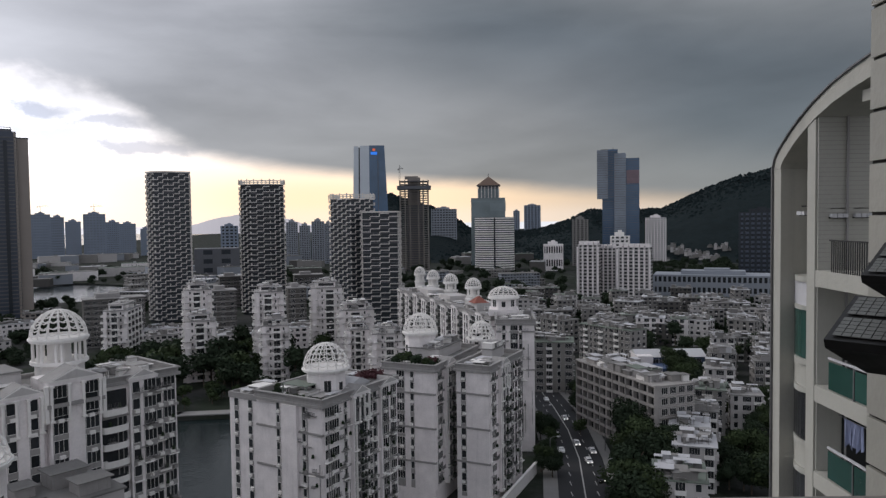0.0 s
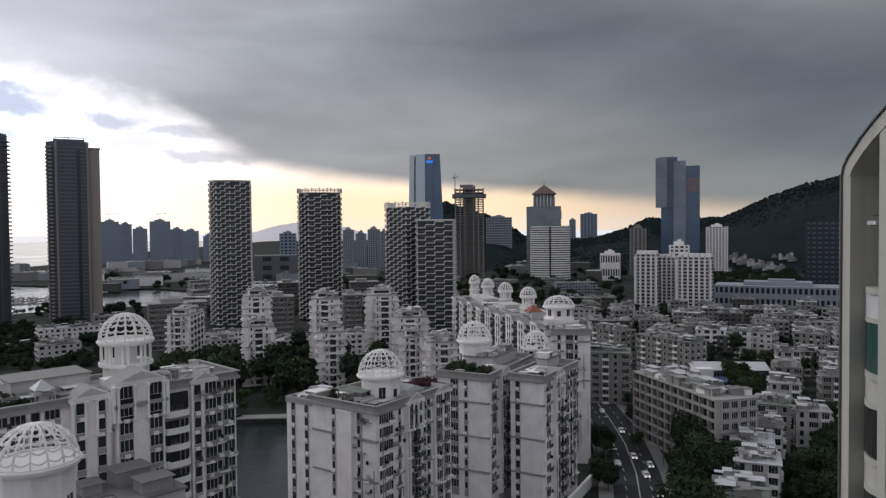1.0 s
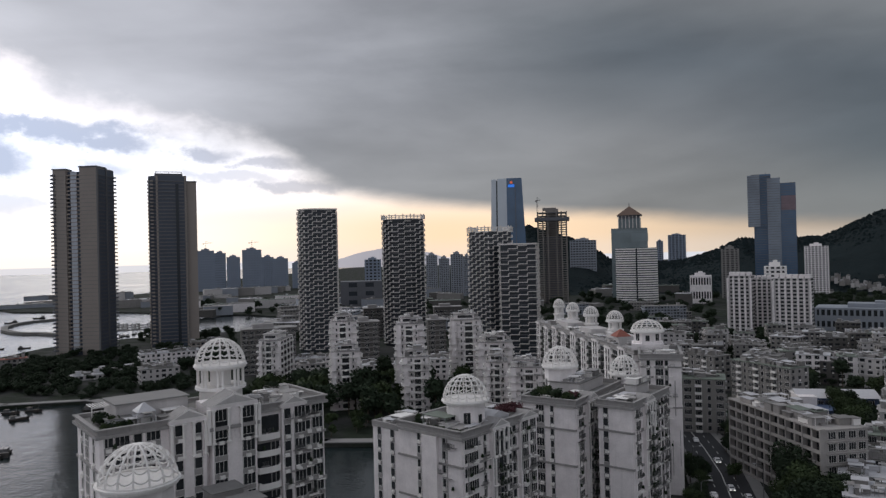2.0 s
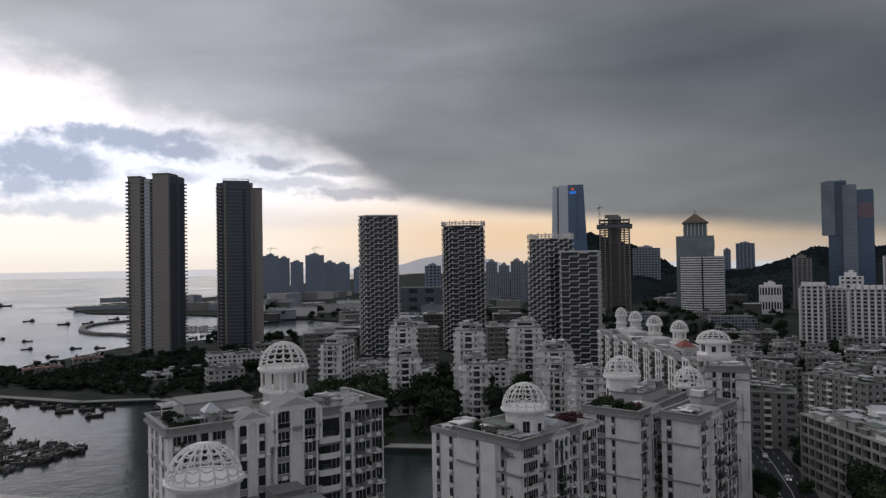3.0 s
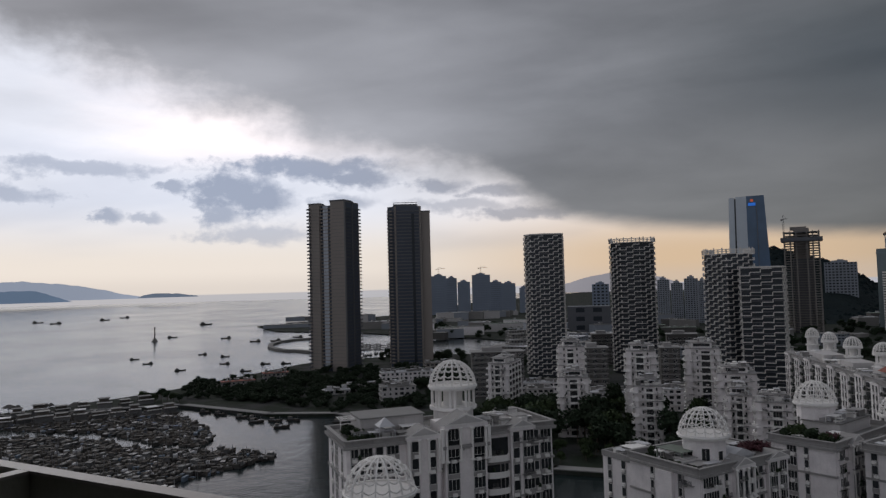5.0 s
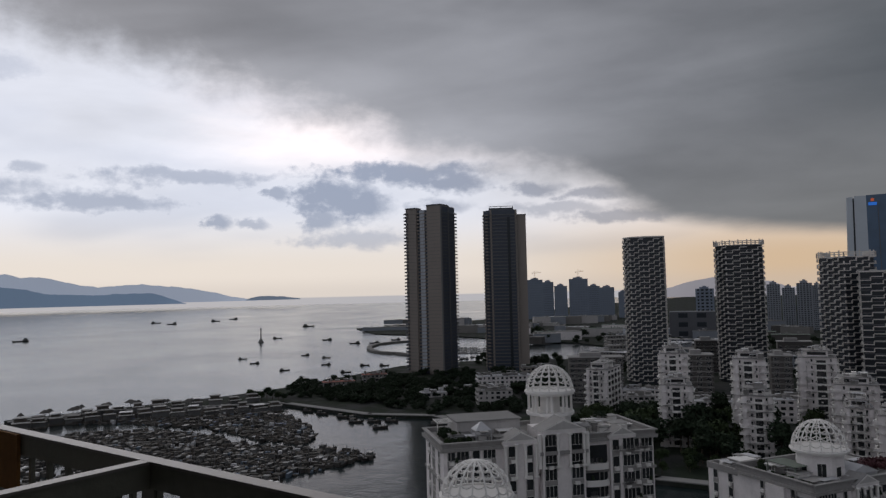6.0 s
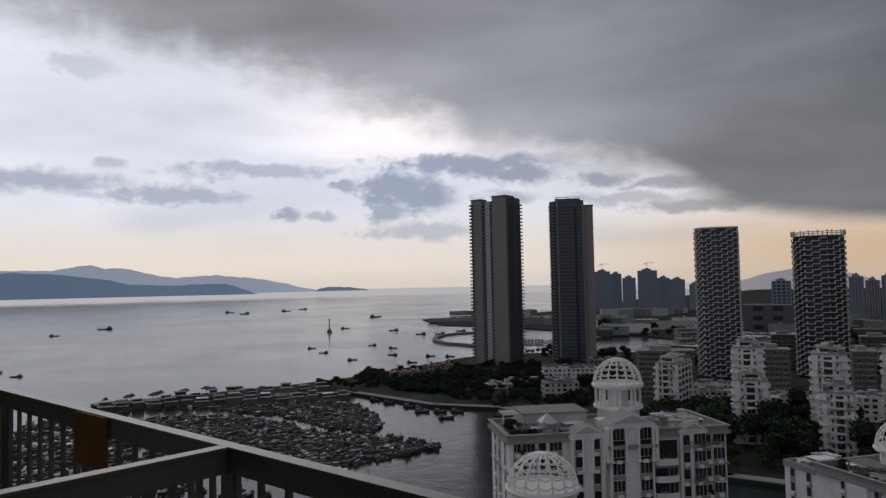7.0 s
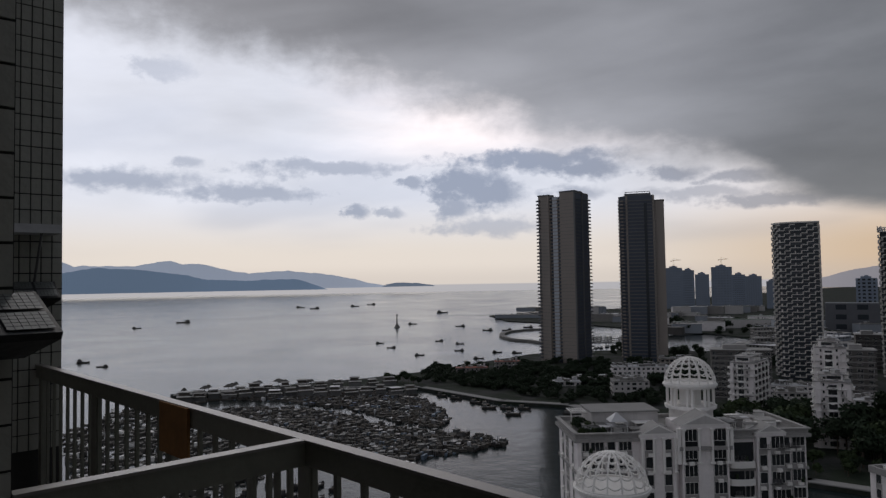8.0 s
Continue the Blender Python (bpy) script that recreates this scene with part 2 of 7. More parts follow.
GREYWALL = mat("grey_tile_wall", (0.25, 0.24, 0.23), 0.8, vary=0.2, scale=0.3, fine=5.0, streak=0.2)
STEEL = mat("weathered_steel", (0.16, 0.16, 0.165), 0.55, 0.5, vary=0.3, scale=2.0, fine=12.0)
ASPHALT = mat("asphalt", (0.038, 0.039, 0.042), 0.9, vary=0.3, scale=0.12, fine=2.0)
PAVE = mat("concrete_paving", (0.25, 0.245, 0.24), 0.9, vary=0.25, scale=0.3, fine=3.0)
QUAY = mat("quay_stone", (0.20, 0.195, 0.185), 0.9, vary=0.3, scale=0.4, fine=3.0)
SOIL = mat("planted_ground", (0.026, 0.034, 0.024), 0.95, vary=0.5, scale=0.05, fine=0.8, second=(0.045, 0.046, 0.045), spec=0.08)
LEAF = mat("dark_foliage", (0.028, 0.042, 0.025), 0.7, vary=0.6, scale=0.35, fine=2.0, island=0.35, bump=0.0, spec=0.08)
LEAF2 = mat("mid_foliage", (0.040, 0.058, 0.027), 0.7, vary=0.6, scale=0.35, fine=2.0, island=0.35, bump=0.0, spec=0.08)
BARK = mat("tree_bark", (0.09, 0.07, 0.055), 0.9, vary=0.3, scale=2.0, fine=14.0)
HILLMAT = mat("wooded_hill", (0.010, 0.017, 0.019), 0.9, vary=0.8, scale=0.02, fine=0.16, bump=0.6, spec=0.08)
WHITEPAINT = mat("white_vehicle_paint", (0.75, 0.75, 0.75), 0.3, vary=0.05, scale=2.0, bump=0.0)
DARKPAINT = mat("dark_vehicle_paint", (0.05, 0.05, 0.06), 0.3, vary=0.1, scale=2.0, bump=0.0)
LAMPGLOW = bpy.data.materials.new("headlamp_glow")
LAMPGLOW.use_nodes = True
LAMPGLOW.node_tree.nodes["Principled BSDF"].inputs["Emission Color"].default_value = (1, 0.97, 0.9, 1)
LAMPGLOW.node_tree.nodes["Principled BSDF"].inputs["Emission Strength"].default_value = 2.5


def water_mat():
    m = bpy.data.materials.new("sea_water")
    m.use_nodes = True
    tr = m.node_tree
    b = tr.nodes["Principled BSDF"]
    geo = tr.nodes.new("ShaderNodeNewGeometry")
    P = geo.outputs["Position"]
    big = fbm(tr, P, 0.006, 5, 0.6, 0.6)
    tr.links.new(mixc(tr, smooth(tr, big, 0.4, 0.65), (0.014, 0.022, 0.023), (0.026, 0.034, 0.037)), b.inputs["Base Color"])
    tr.links.new(M(tr, "ADD", 0.08, M(tr, "MULTIPLY", big, 0.20)), b.inputs["Roughness"])
    b.inputs["IOR"].default_value = 1.33
    b.inputs["Specular IOR Level"].default_value = 0.42
    rip = M(tr, "ADD", fbm(tr, P, 0.55, 3, 0.6), M(tr, "MULTIPLY", fbm(tr, P, 0.09, 3, 0.6), 3.0))
    bn = tr.nodes.new("ShaderNodeBump")
    bn.inputs["Strength"].default_value = 0.22
    bn.inputs["Distance"].default_value = 0.3
    tr.links.new(rip, bn.inputs["Height"])
    tr.links.new(bn.outputs[0], b.inputs["Normal"])
    return m


WATER = water_mat()

# ---------------------------------------------------------------- mesh helpers


def box(bm, x0, x1, y0, y1, z0, z1, mi=0):
    v = [bm.verts.new((x, y, z)) for z in (z0, z1) for x, y in ((x0, y0), (x1, y0), (x1, y1), (x0, y1))]
    for f in ((3, 2, 1, 0), (4, 5, 6, 7), (0, 1, 5, 4), (1, 2, 6, 5), (2, 3, 7, 6), (3, 0, 4, 7)):
        bm.faces.new([v[k] for k in f]).material_index = mi


def prism(bm, pts, z0, z1, mi=0, shrink=1.0, cx=0.0, cy=0.0, cap=True):
    n = len(pts)
    lo = [bm.verts.new((x, y, z0)) for x, y in pts]
    hi = [bm.verts.new((cx + (x - cx) * shrink, cy + (y - cy) * shrink, z1)) for x, y in pts]
    for k in range(n):
        bm.faces.new((lo[k], lo[(k + 1) % n], hi[(k + 1) % n], hi[k])).material_index = mi
    if cap:
        bm.faces.new(hi).material_index = mi
        bm.faces.new(lo[::-1]).material_index = mi


def ngon(r, n, a0=0.0, cx=0.0, cy=0.0, ry=None):
    ry = r if ry is None else ry
    return [(cx + r * math.cos(a0 + 2 * math.pi * k / n), cy + ry * math.sin(a0 + 2 * math.pi * k / n)) for k in range(n)]


def tube(bm, pts, r, n=4, mi=0, loop=False):
    pts = [Vector(p) for p in pts]
    rings = []
    for k, p in enumerate(pts):
        a = pts[k - 1] if (k > 0 or loop) else p
        b = pts[(k + 1) % len(pts)] if (k < len(pts) - 1 or loop) else p
        d = (b - a).normalized()
        s = d.cross(Vector((0, 0, 1)))
        s = s.normalized() if s.length > 1e-4 else Vector((1, 0, 0))
        u = s.cross(d)
        rings.append([bm.verts.new(p + r * (math.cos(q) * s + math.sin(q) * u)) for q in [2 * math.pi * (j + 0.5) / n for j in range(n)]])
    m = len(rings)
    for k in range(m if loop else m - 1):
        A, B = rings[k], rings[(k + 1) % m]
        for j in range(n):
            bm.faces.new((A[j], A[(j + 1) % n], B[(j + 1) % n], B[j])).material_index = mi


def gable(bm, x0, x1, y0, y1, z0, rise, mi=0):
    """A pediment: triangle across x, running back along y."""
    xm = (x0 + x1) / 2
    v = [bm.verts.new(p) for p in ((x0, y0, z0), (x1, y0, z0), (xm, y0, z0 + rise), (x0, y1, z0), (x1, y1, z0), (xm, y1, z0 + rise))]
    for f in ((0, 1, 2), (5, 4, 3), (0, 2, 5, 3), (2, 1, 4, 5), (1, 0, 3, 4)):
        bm.faces.new([v[k] for k in f]).material_index = 1 if f in ((0, 2, 5, 3), (2, 1, 4, 5)) else mi


def mesh_of(bm, name, mats):
    me = bpy.data.meshes.new(name)
    bmesh.ops.recalc_face_normals(bm, faces=bm.faces)
    bm.to_mesh(me)
    bm.free()
    for m in (mats if isinstance(mats, (list, tuple)) else [mats]):
        me.materials.append(m)
    return me


def part(name, bm, material, parent, label=""):
    me = bm if isinstance(bm, bpy.types.Mesh) else mesh_of(bm, name, material)
    ob = new(name, me)
    ob.parent = parent
    if label:
        ob["label"] = label
    return ob


def thing(name, label, category, x, y, z=0.0, ang=0.0, group="", kind=""):
    ob = new(name)
    ob.matrix_world = pose(x, y, z, 0, 0, ang)
    return tagged(ob, label, category, group, kind)


def boxes(*specs):
    bm = bmesh.new()
    for s in specs:
        box(bm, *s)
    return bm


def polar(az, d):
    return -math.sin(radians(az)) * d, math.cos(radians(az)) * d


class Face:
    """One wall of a block: left end O, unit way U along it as seen from outside, length L."""
    def __init__(self, ax, ay, bx, by):
        self.O = Vector((ax, ay, 0))
        d = Vector((bx - ax, by - ay, 0))
        self.L = d.length
        self.U = d.normalized()
        self.N = Vector((self.U.y, -self.U.x, 0))

    def m(self, u, z, out=0.0):
        p = self.O + self.U * u + self.N * out
        return Matrix(((self.U.x, -self.N.x, 0, p.x), (self.U.y, -self.N.y, 0, p.y), (0, 0, 1, z), (0, 0, 0, 1)))

    def put(self, name, me, parent, u, z, out=0.0):
        ob = new(name, me)
        ob.parent = parent
        ob.matrix_basis = self.m(u, z, out)
        return ob


def window_mesh(name, w, h, frame_mat, glass_mat_, sill=True, bars=1):
    """One frame with its panes set back in it; x centred, outward is minus y, z from the sill."""
    bm = bmesh.new()
    t, b = 0.05, 0.02
    xs = [-w / 2 - t]
    n = bars + 1
    for k in range(n):
        xs += [-w / 2 + w * k / n + (b if k else 0), -w / 2 + w * (k + 1) / n - (b if k < n - 1 else 0)]
    xs.append(w / 2 + t)
    zs = [-t, 0, h, h + t]
    front = [[bm.verts.new((x, -0.10, z)) for z in zs] for x in xs]
    for i in range(len(xs) - 1):
        for j in range(3):
            q = (front[i][j], front[i + 1][j], front[i + 1][j + 1], front[i][j + 1])
            if j == 1 and i % 2 == 1:
                back = [bm.verts.new((v.co.x, -0.03, v.co.z)) for v in q]
                bm.faces.new(back).material_index = 1
                for k in range(4):
                    bm.faces.new((q[k], q[(k + 1) % 4], back[(k + 1) % 4], back[k]))
            else:
                bm.faces.new(q)
    rim = [front[0][0]] + [front[i][0] for i in range(1, len(xs))] + [front[-1][j] for j in range(1, 4)] + [front[i][3] for i in range(len(xs) - 2, -1, -1)] + [front[0][j] for j in (2, 1)]
    wall = [bm.verts.new((v.co.x, 0.02, v.co.z)) for v in rim]
    for k in range(len(rim)):
        m = (k + 1) % len(rim)
        bm.faces.new((rim[k], rim[m], wall[m], wall[k]))
    return mesh_of(bm, name, [frame_mat, glass_mat_])


def balcony_mesh(name, w, depth, h, mats, curved=False, rail=False):
    """Slab with a parapet, all in one; outward is minus y, z from the slab's underside."""
    bm = bmesh.new()
    if curved:
        pts = [(-w / 2, 0.0)] + [(-w / 2 * math.cos(math.pi * k / 8), -depth * (0.55 + 0.45 * math.sin(math.pi * k / 8))) for k in range(9)] + [(w / 2, 0.0)]
    else:
        pts = [(-w / 2, 0), (-w / 2, -depth), (w / 2, -depth), (w / 2, 0)]
    inner = [(x * 0.95, y * 0.9) for x, y in pts]
    A = [bm.verts.new((x, y, 0)) for x, y in pts]
    B = [bm.verts.new((x, y, h)) for x, y in pts]
    C = [bm.verts.new((x, y, h)) for x, y in inner]
    D = [bm.verts.new((x, y, 0.22)) for x, y in inner]
    bm.faces.new(A)
    bm.faces.new(D)
    for k in range(len(pts) - 1):
        for P, Q in ((A, B), (B, C), (C, D)):
            bm.faces.new((P[k], P[k + 1], Q[k + 1], Q[k]))
    return mesh_of(bm, name, mats)


def roof_clutter(parent, seed, x0, x1, y0, y1, z, n, tall=2.6, mats=None):
    """Sheds, awnings, tanks, planters and rails crowding a flat roof, too small to tell apart."""
    q = random.Random(seed)
    bm = bmesh.new()
    for k in range(n):
        w, d = q.uniform(0.8, 4.2), q.uniform(0.8, 3.6)
        a, b = q.uniform(x0, max(x0 + 0.1, x1 - w)), q.uniform(y0, max(y0 + 0.1, y1 - d))
        h = q.uniform(0.5, tall)
        kind = q.random()
        mi = q.choice((0, 0, 1, 1, 2, 3))
        if kind < 0.4:
            box(bm, a, a + w, b, b + d, z, z + h, mi)
            box(bm, a - 0.25, a + w + 0.25, b - 0.25, b + d + 0.25, z + h, z + h + 0.1, q.choice((0, 1, 2, 3)))
        elif kind < 0.75:
            for px, py in ((a, b), (a + w, b), (a, b + d), (a + w, b + d)):
                box(bm, px - 0.06, px + 0.06, py - 0.06, py + 0.06, z, z + h)
            box(bm, a - 0.2, a + w + 0.2, b - 0.2, b + d + 0.2, z + h, z + h + 0.08, q.choice((0, 1, 3, 3)))
        else:
            box(bm, a, a + w * 0.5, b, b + d * 0.4, z, z + h * 0.5, mi)
    ob = part("roof_clutter", bm, mats or [TRIM, COPING, ROOF, SHEET], parent)
    return tagged(ob, kind="stuff")


# ---------------------------------------------------------------- ground and sea
SHORE = [(-150, -300), (-150, 0), (-130, 60), (-112, 98), (-95, 125), (-62, 150), (-48, 166), (-36, 192), (-20, 228), (4, 262), (-5, 284),
         (-40, 279), (-73, 272), (-103, 268), (-160, 285), (-215, 320), (-260, 337), (-299, 321), (-378, 326), (-448, 262), (-474, 194),
         (-484, 196), (-462, 272), (-446, 330), (-442, 382), (-452, 470), (-462, 548), (-430, 612), (-396, 648), (-330, 680),
         (-312, 745), (-362, 838), (-440, 880), (-520, 890), (-676, 945), (-862, 955), (-1030, 1085), (-980, 1500), (-1250, 2500), (-1500, 4950)]


def build_ground():
    bm = bmesh.new()
    pts = SHORE + [(4950, 4950), (4950, -300)]
    f = bm.faces.new([bm.verts.new((x, y, 1.6)) for x, y in pts])
    ext = bmesh.ops.extrude_face_region(bm, geom=[f])
    low = [v for v in ext["geom"] if isinstance(v, bmesh.types.BMVert)]
    for v in low:
        v.co.z = -4.0
    bmesh.ops.triangulate(bm, faces=[q for q in bm.faces if len(q.verts) > 4])
    ob = new("ground", mesh_of(bm, "ground", SOIL))
    tagged(ob, "city ground of planted earth, paving and yards", "ground", kind="structure")
    bm = bmesh.new()
    box(bm, -4950, 4950, -300, 4950, -3.0, 0.0)
    tagged(new("water", mesh_of(bm, "water", WATER)), "grey rippled sea and harbour water", "sea", kind="structure")
    # pale coping along the quays
    bm = bmesh.new()
    run = SHORE[4:21]
    for (ax, ay), (bx, by) in zip(run, run[1:]):
        d = Vector((bx - ax, by - ay, 0))
        n = Vector((d.y, -d.x, 0)).normalized() * 1.2
        for off, z0, z1 in ((0.0, 1.604, 2.0),):
            prism(bm, [(ax, ay), (bx, by), (bx + n.x, by + n.y), (ax + n.x, ay + n.y)], z0, z1)
    tagged(new("quay_kerb", mesh_of(bm, "quay_kerb", PAVE)), "pale concrete kerb along the quay edge", "kerb", kind="structure")
    # promenade behind the kerb
    bm = bmesh.new()
    for (ax, ay), (bx, by) in zip(run[7:], run[8:]):
        d = Vector((bx - ax, by - ay, 0))
        n = Vector((d.y, -d.x, 0)).normalized()
        a, b = n * 1.2, n * 7.0
        prism(bm, [(ax + a.x, ay + a.y), (bx + a.x, by + a.y), (bx + b.x, by + b.y), (ax + b.x, ay + b.y)], 1.604, 1.64)
    tagged(new("promenade", mesh_of(bm, "promenade", PAVE)), "grey paved harbour promenade", "pavement", kind="structure")


build_ground()

# ---------------------------------------------------------------- towers


PALEGLASS = glass_mat("pale_reflecting_glass", (0.42, 0.45, 0.50), 0.25, vary=0.3, spec=0.5, scale=0.2)


def twin_tower():
    x, y = polar(37.5, 650)
    t = thing("residential_tower", "tall dark brown residential tower with toothed balconies", "tower", x, y, 1.6, 37.5, "seaside towers")
    H, n = 150.0, 46
    step = (H - 7) / n
    A, C, B = (-22.3, 0.5), (8.8, -17.5), (22.2, 5.8)
    D = (A[0] + B[0] - C[0], A[1] + B[1] - C[1])
    fl, fr = Face(*A, *C), Face(*C, *B)
    L, R = fl.L, fr.L

    def mass(name, u0, u1, setback, top, m):
        p, q = fl.O + fl.U * u0 - fl.N * setback, fl.O + fl.U * u1 - fl.N * setback
        bm = bmesh.new()
        prism(bm, [(p.x, p.y), (q.x, q.y), (q.x + fl.N.x * -(R - 1 - setback), q.y + fl.N.y * -(R - 1 - setback)), (p.x + fl.N.x * -(R - 1 - setback), p.y + fl.N.y * -(R - 1 - setback))], 0, top)
        return part(name, bm, m, t)

    mass("seaward_mass", 0.0, 10.6, 0.0, H - 2.2, TAUPE)
    mass("recess_core", 10.6, 22.0, 3.0, H - 3.6, NAVYGLASS)
    mass("landward_mass", 22.0, L, 0.0, H - 0.6, TAUPE)
    fl.put("roof_edge", mesh_of(boxes((-0.5, 10.9, -0.5, 9, H - 2.2, H - 1.2)), "roof_edge", SLAB), t, 0, 0)
    fl.put("roof_edge", mesh_of(boxes((21.7, L + 0.4, -0.5, 14, H - 0.6, H + 0.6)), "roof_edge", SLAB), t, 0, 0)
    fl.put("recess_glazing", mesh_of(boxes((13.6, 18.6, -0.6, 0.5, 2, H - 4)), "recess_glazing", PALEGLASS), t, 0, 0, -2.2)
    fr.put("glazed_side", mesh_of(boxes((0.8, R - 0.6, -0.35, 0.4, 0, H - 1.4)), "glazed_side", NAVYGLASS), t, 0, 0)
    for u in (0.0, R * 0.5):
        fr.put("side_pier", mesh_of(boxes((u, u + 1.6, -0.9, 0.2, 0, H)), "side_pier", BROWNCLAD), t, 0, 0)
    tooth = mesh_of(boxes((-1.6, 2.2, -1.3, 3.4, 0, 1.1), (-1.0, 2.0, -1.0, 3.0, 1.25, 1.45)), "balcony", SLAB)
    side = mesh_of(boxes((1.6, R - 2.6, -1.1, -0.36, 0, 0.95), (R - 2.6, R + 1.7, -1.5, 3.8, 0, 1.1)), "balcony", SLAB)
    rec = mesh_of(boxes((10.7, 13.5, -1.0, 1.4, 0, 1.1), (18.7, 21.9, -1.0, 1.4, 0, 1.1), (13.5, 18.7, -0.3, 0.4, 0, 0.6)), "loggia_parapet", TAUPE)
    lines = bmesh.new()
    for k in range(n):
        box(lines, 0.0, 10.6, -0.1, 0.1, 3 + k * step, 3.2 + k * step)
        box(lines, 22.0, L, -0.1, 0.1, 3 + k * step, 3.2 + k * step)
    tagged(fl.put("floor_line", mesh_of(lines, "floor_line", BROWNCLAD), t, 0, 0), kind="stuff")
    for k in range(n):
        z = 3.0 + k * step
        fl.put("balcony", tooth, t, 0, z)
        fr.put("balcony", side, t, 0, z)
        fl.put("loggia_parapet", rec, t, 0, z, -1.6)


def second_tower():
    x, y = polar(31.62, 668)
    t = thing("residential_tower", "tall dark glass residential tower with banded floors", "tower", x, y, 1.6, 31.62, "seaside towers")
    H, n = 147.0, 46
    bm = bmesh.new()
    prism(bm, [(-18.5, -7), (-12, -13.6), (11, -13.6), (12, -11), (12, 12), (-18.5, 12)], 0, H - 1, 0)
    part("body", bm, NAVYGLASS, t)
    part("side_wing", boxes((11.5, 20.0, -11, 14, 0, H - 6)), TAUPE, t, "taupe side wing, lower than the body")
    part("wing_edge", boxes((11.3, 20.4, -11.4, 14.4, H - 6, H - 5.2)), SLAB, t)
    part("crown", boxes((-13.5, 9, -12, 8, H - 1, H + 1.0), (-13, 8.5, -12.5, -12, H + 2.0, H + 2.5), (-13, -12.6, -12.5, -12.1, H + 1, H + 2), (8.1, 8.5, -12.5, -12.1, H + 1, H + 2), (-2.5, -2.1, -12.5, -12.1, H + 1, H + 2)), SLAB, t)
    for px, py, w in ((-18.9, -7.2, 1.6), (-12.6, -14.3, 1.6), (10.2, -14.3, 1.6)):
        part("corner_pier", boxes((px, px + w, py, py + w, 0, H - 1.2)), TAUPE, t)
    ring = bmesh.new()
    prism(ring, [(-18.9, -7.2), (-12.2, -14.3), (11.3, -14.3), (12.4, -11.2), (12.4, 12), (-18.9, 12)], 0, 0.75, 0)
    slab = mesh_of(ring, "balcony_slab", BROWNCLAD)
    edge = mesh_of(boxes((-19.6, -17.4, -7.4, -2, 0, 1.3), (-17.2, -14.8, -12.2, -9.6, 0, 1.2)), "balcony", TAUPE)
    for k in range(n):
        z = 3 + k * (H - 6) / n
        part("balcony_slab", slab, None, t).location.z = z
        part("balcony", edge, None, t).location.z = z
    # dark strip standing proud, drawn for the shade of a recess
    part("recess", boxes((3.0, 5.5, -14.9, -13, 4, H - 8)), DARKGLASS, t)


twin_tower()
second_tower()


LATTICEGLASS = glass_mat("grey_blue_tower_glass", (0.030, 0.036, 0.045), 0.3, vary=0.6, spec=0.4, scale=0.15)


def lattice_tower(az, d, top, pts, label, row=5.0, step_w=5.2, rise=1.5, crown=True, ang=None, first=0.0):
    x, y = polar(az, d)
    t = thing("lattice_tower", label, "tower", x, y, 1.6, az if ang is None else ang, "stepped-frame towers")
    H = top - 1.6
    body_top = H - (3.8 if crown else 1.0)
    cx, cy = sum(p[0] for p in pts) / len(pts), sum(p[1] for p in pts) / len(pts)
    bm = bmesh.new()
    prism(bm, [(cx + (px - cx) * 0.93, cy + (py - cy) * 0.93) for px, py in pts], 0, body_top, 0)
    part("body", bm, LATTICEGLASS, t)
    faces = [Face(*pts[k], *pts[(k + 1) % len(pts)]) for k in range(len(pts))]
    faces = [f for f in faces if f.N.y < 0.75]
    nrow = int((body_top - 2) / row)
    th, dp = 0.52, 1.0
    rise = row / 2
    zmax = 2 + first + nrow * row
    for f in faces:
        n = max(2, round(f.L / step_w))
        w = f.L / n
        for k in range(-n // 2, nrow):
            stair = bmesh.new()
            for j in range(n):
                z = 2 + first + k * row + j * rise
                if z < 1.0 or z > zmax:
                    continue
                a = f.O + f.U * (j * w) + f.N * 0.3
                b = f.O + f.U * ((j + 1) * w) + f.N * 0.3
                c = b - f.U * 0.48
                D = f.N * dp
                prism(stair, [(a.x, a.y), (b.x, b.y), (b.x - D.x, b.y - D.y), (a.x - D.x, a.y - D.y)], z, z + th)
                if z + rise <= zmax:
                    prism(stair, [(c.x, c.y), (b.x, b.y), (b.x - D.x, b.y - D.y), (c.x - D.x, c.y - D.y)], z, z + rise)
            if len(stair.verts):
                part("stepped_frame", stair, LATTICE, t)
            else:
                stair.free()
    edge = bmesh.new()
    for k in range(int((body_top - 3) / 3.4)):
        prism(edge, [(cx + (px - cx) * 0.965, cy + (py - cy) * 0.965) for px, py in pts], 3 + 3.4 * k, 3.5 + 3.4 * k, 0)
    tagged(part("floor_edge", edge, SLAB, t), kind="stuff")
    if crown:
        bm = bmesh.new()
        for f in faces:
            n = max(3, round(f.L / 3.2))
            for j in range(n + 1):
                p = f.O + f.U * (f.L * j / n)
                box(bm, p.x - 0.4, p.x + 0.4, p.y - 0.4, p.y + 0.4, body_top, H + (0.5 if j % 2 else -0.6))
            for z in (body_top, body_top + 1.5, body_top + 2.8):
                a, b = f.O, f.O + f.U * f.L
                q = [(a.x, a.y), (b.x, b.y), (b.x - f.N.x * 0.5, b.y - f.N.y * 0.5), (a.x - f.N.x * 0.5, a.y - f.N.y * 0.5)]
                prism(bm, q, z, z + 0.6)
        part("crown_frame", bm, LATTICE, t, "open roof frame of pale posts")
    else:
        bm = bmesh.new()
        prism(bm, [(cx + (px - cx) * 1.0, cy + (py - cy) * 1.0) for px, py in pts], body_top, H, 0)
        part("parapet", bm, LATTICE, t)


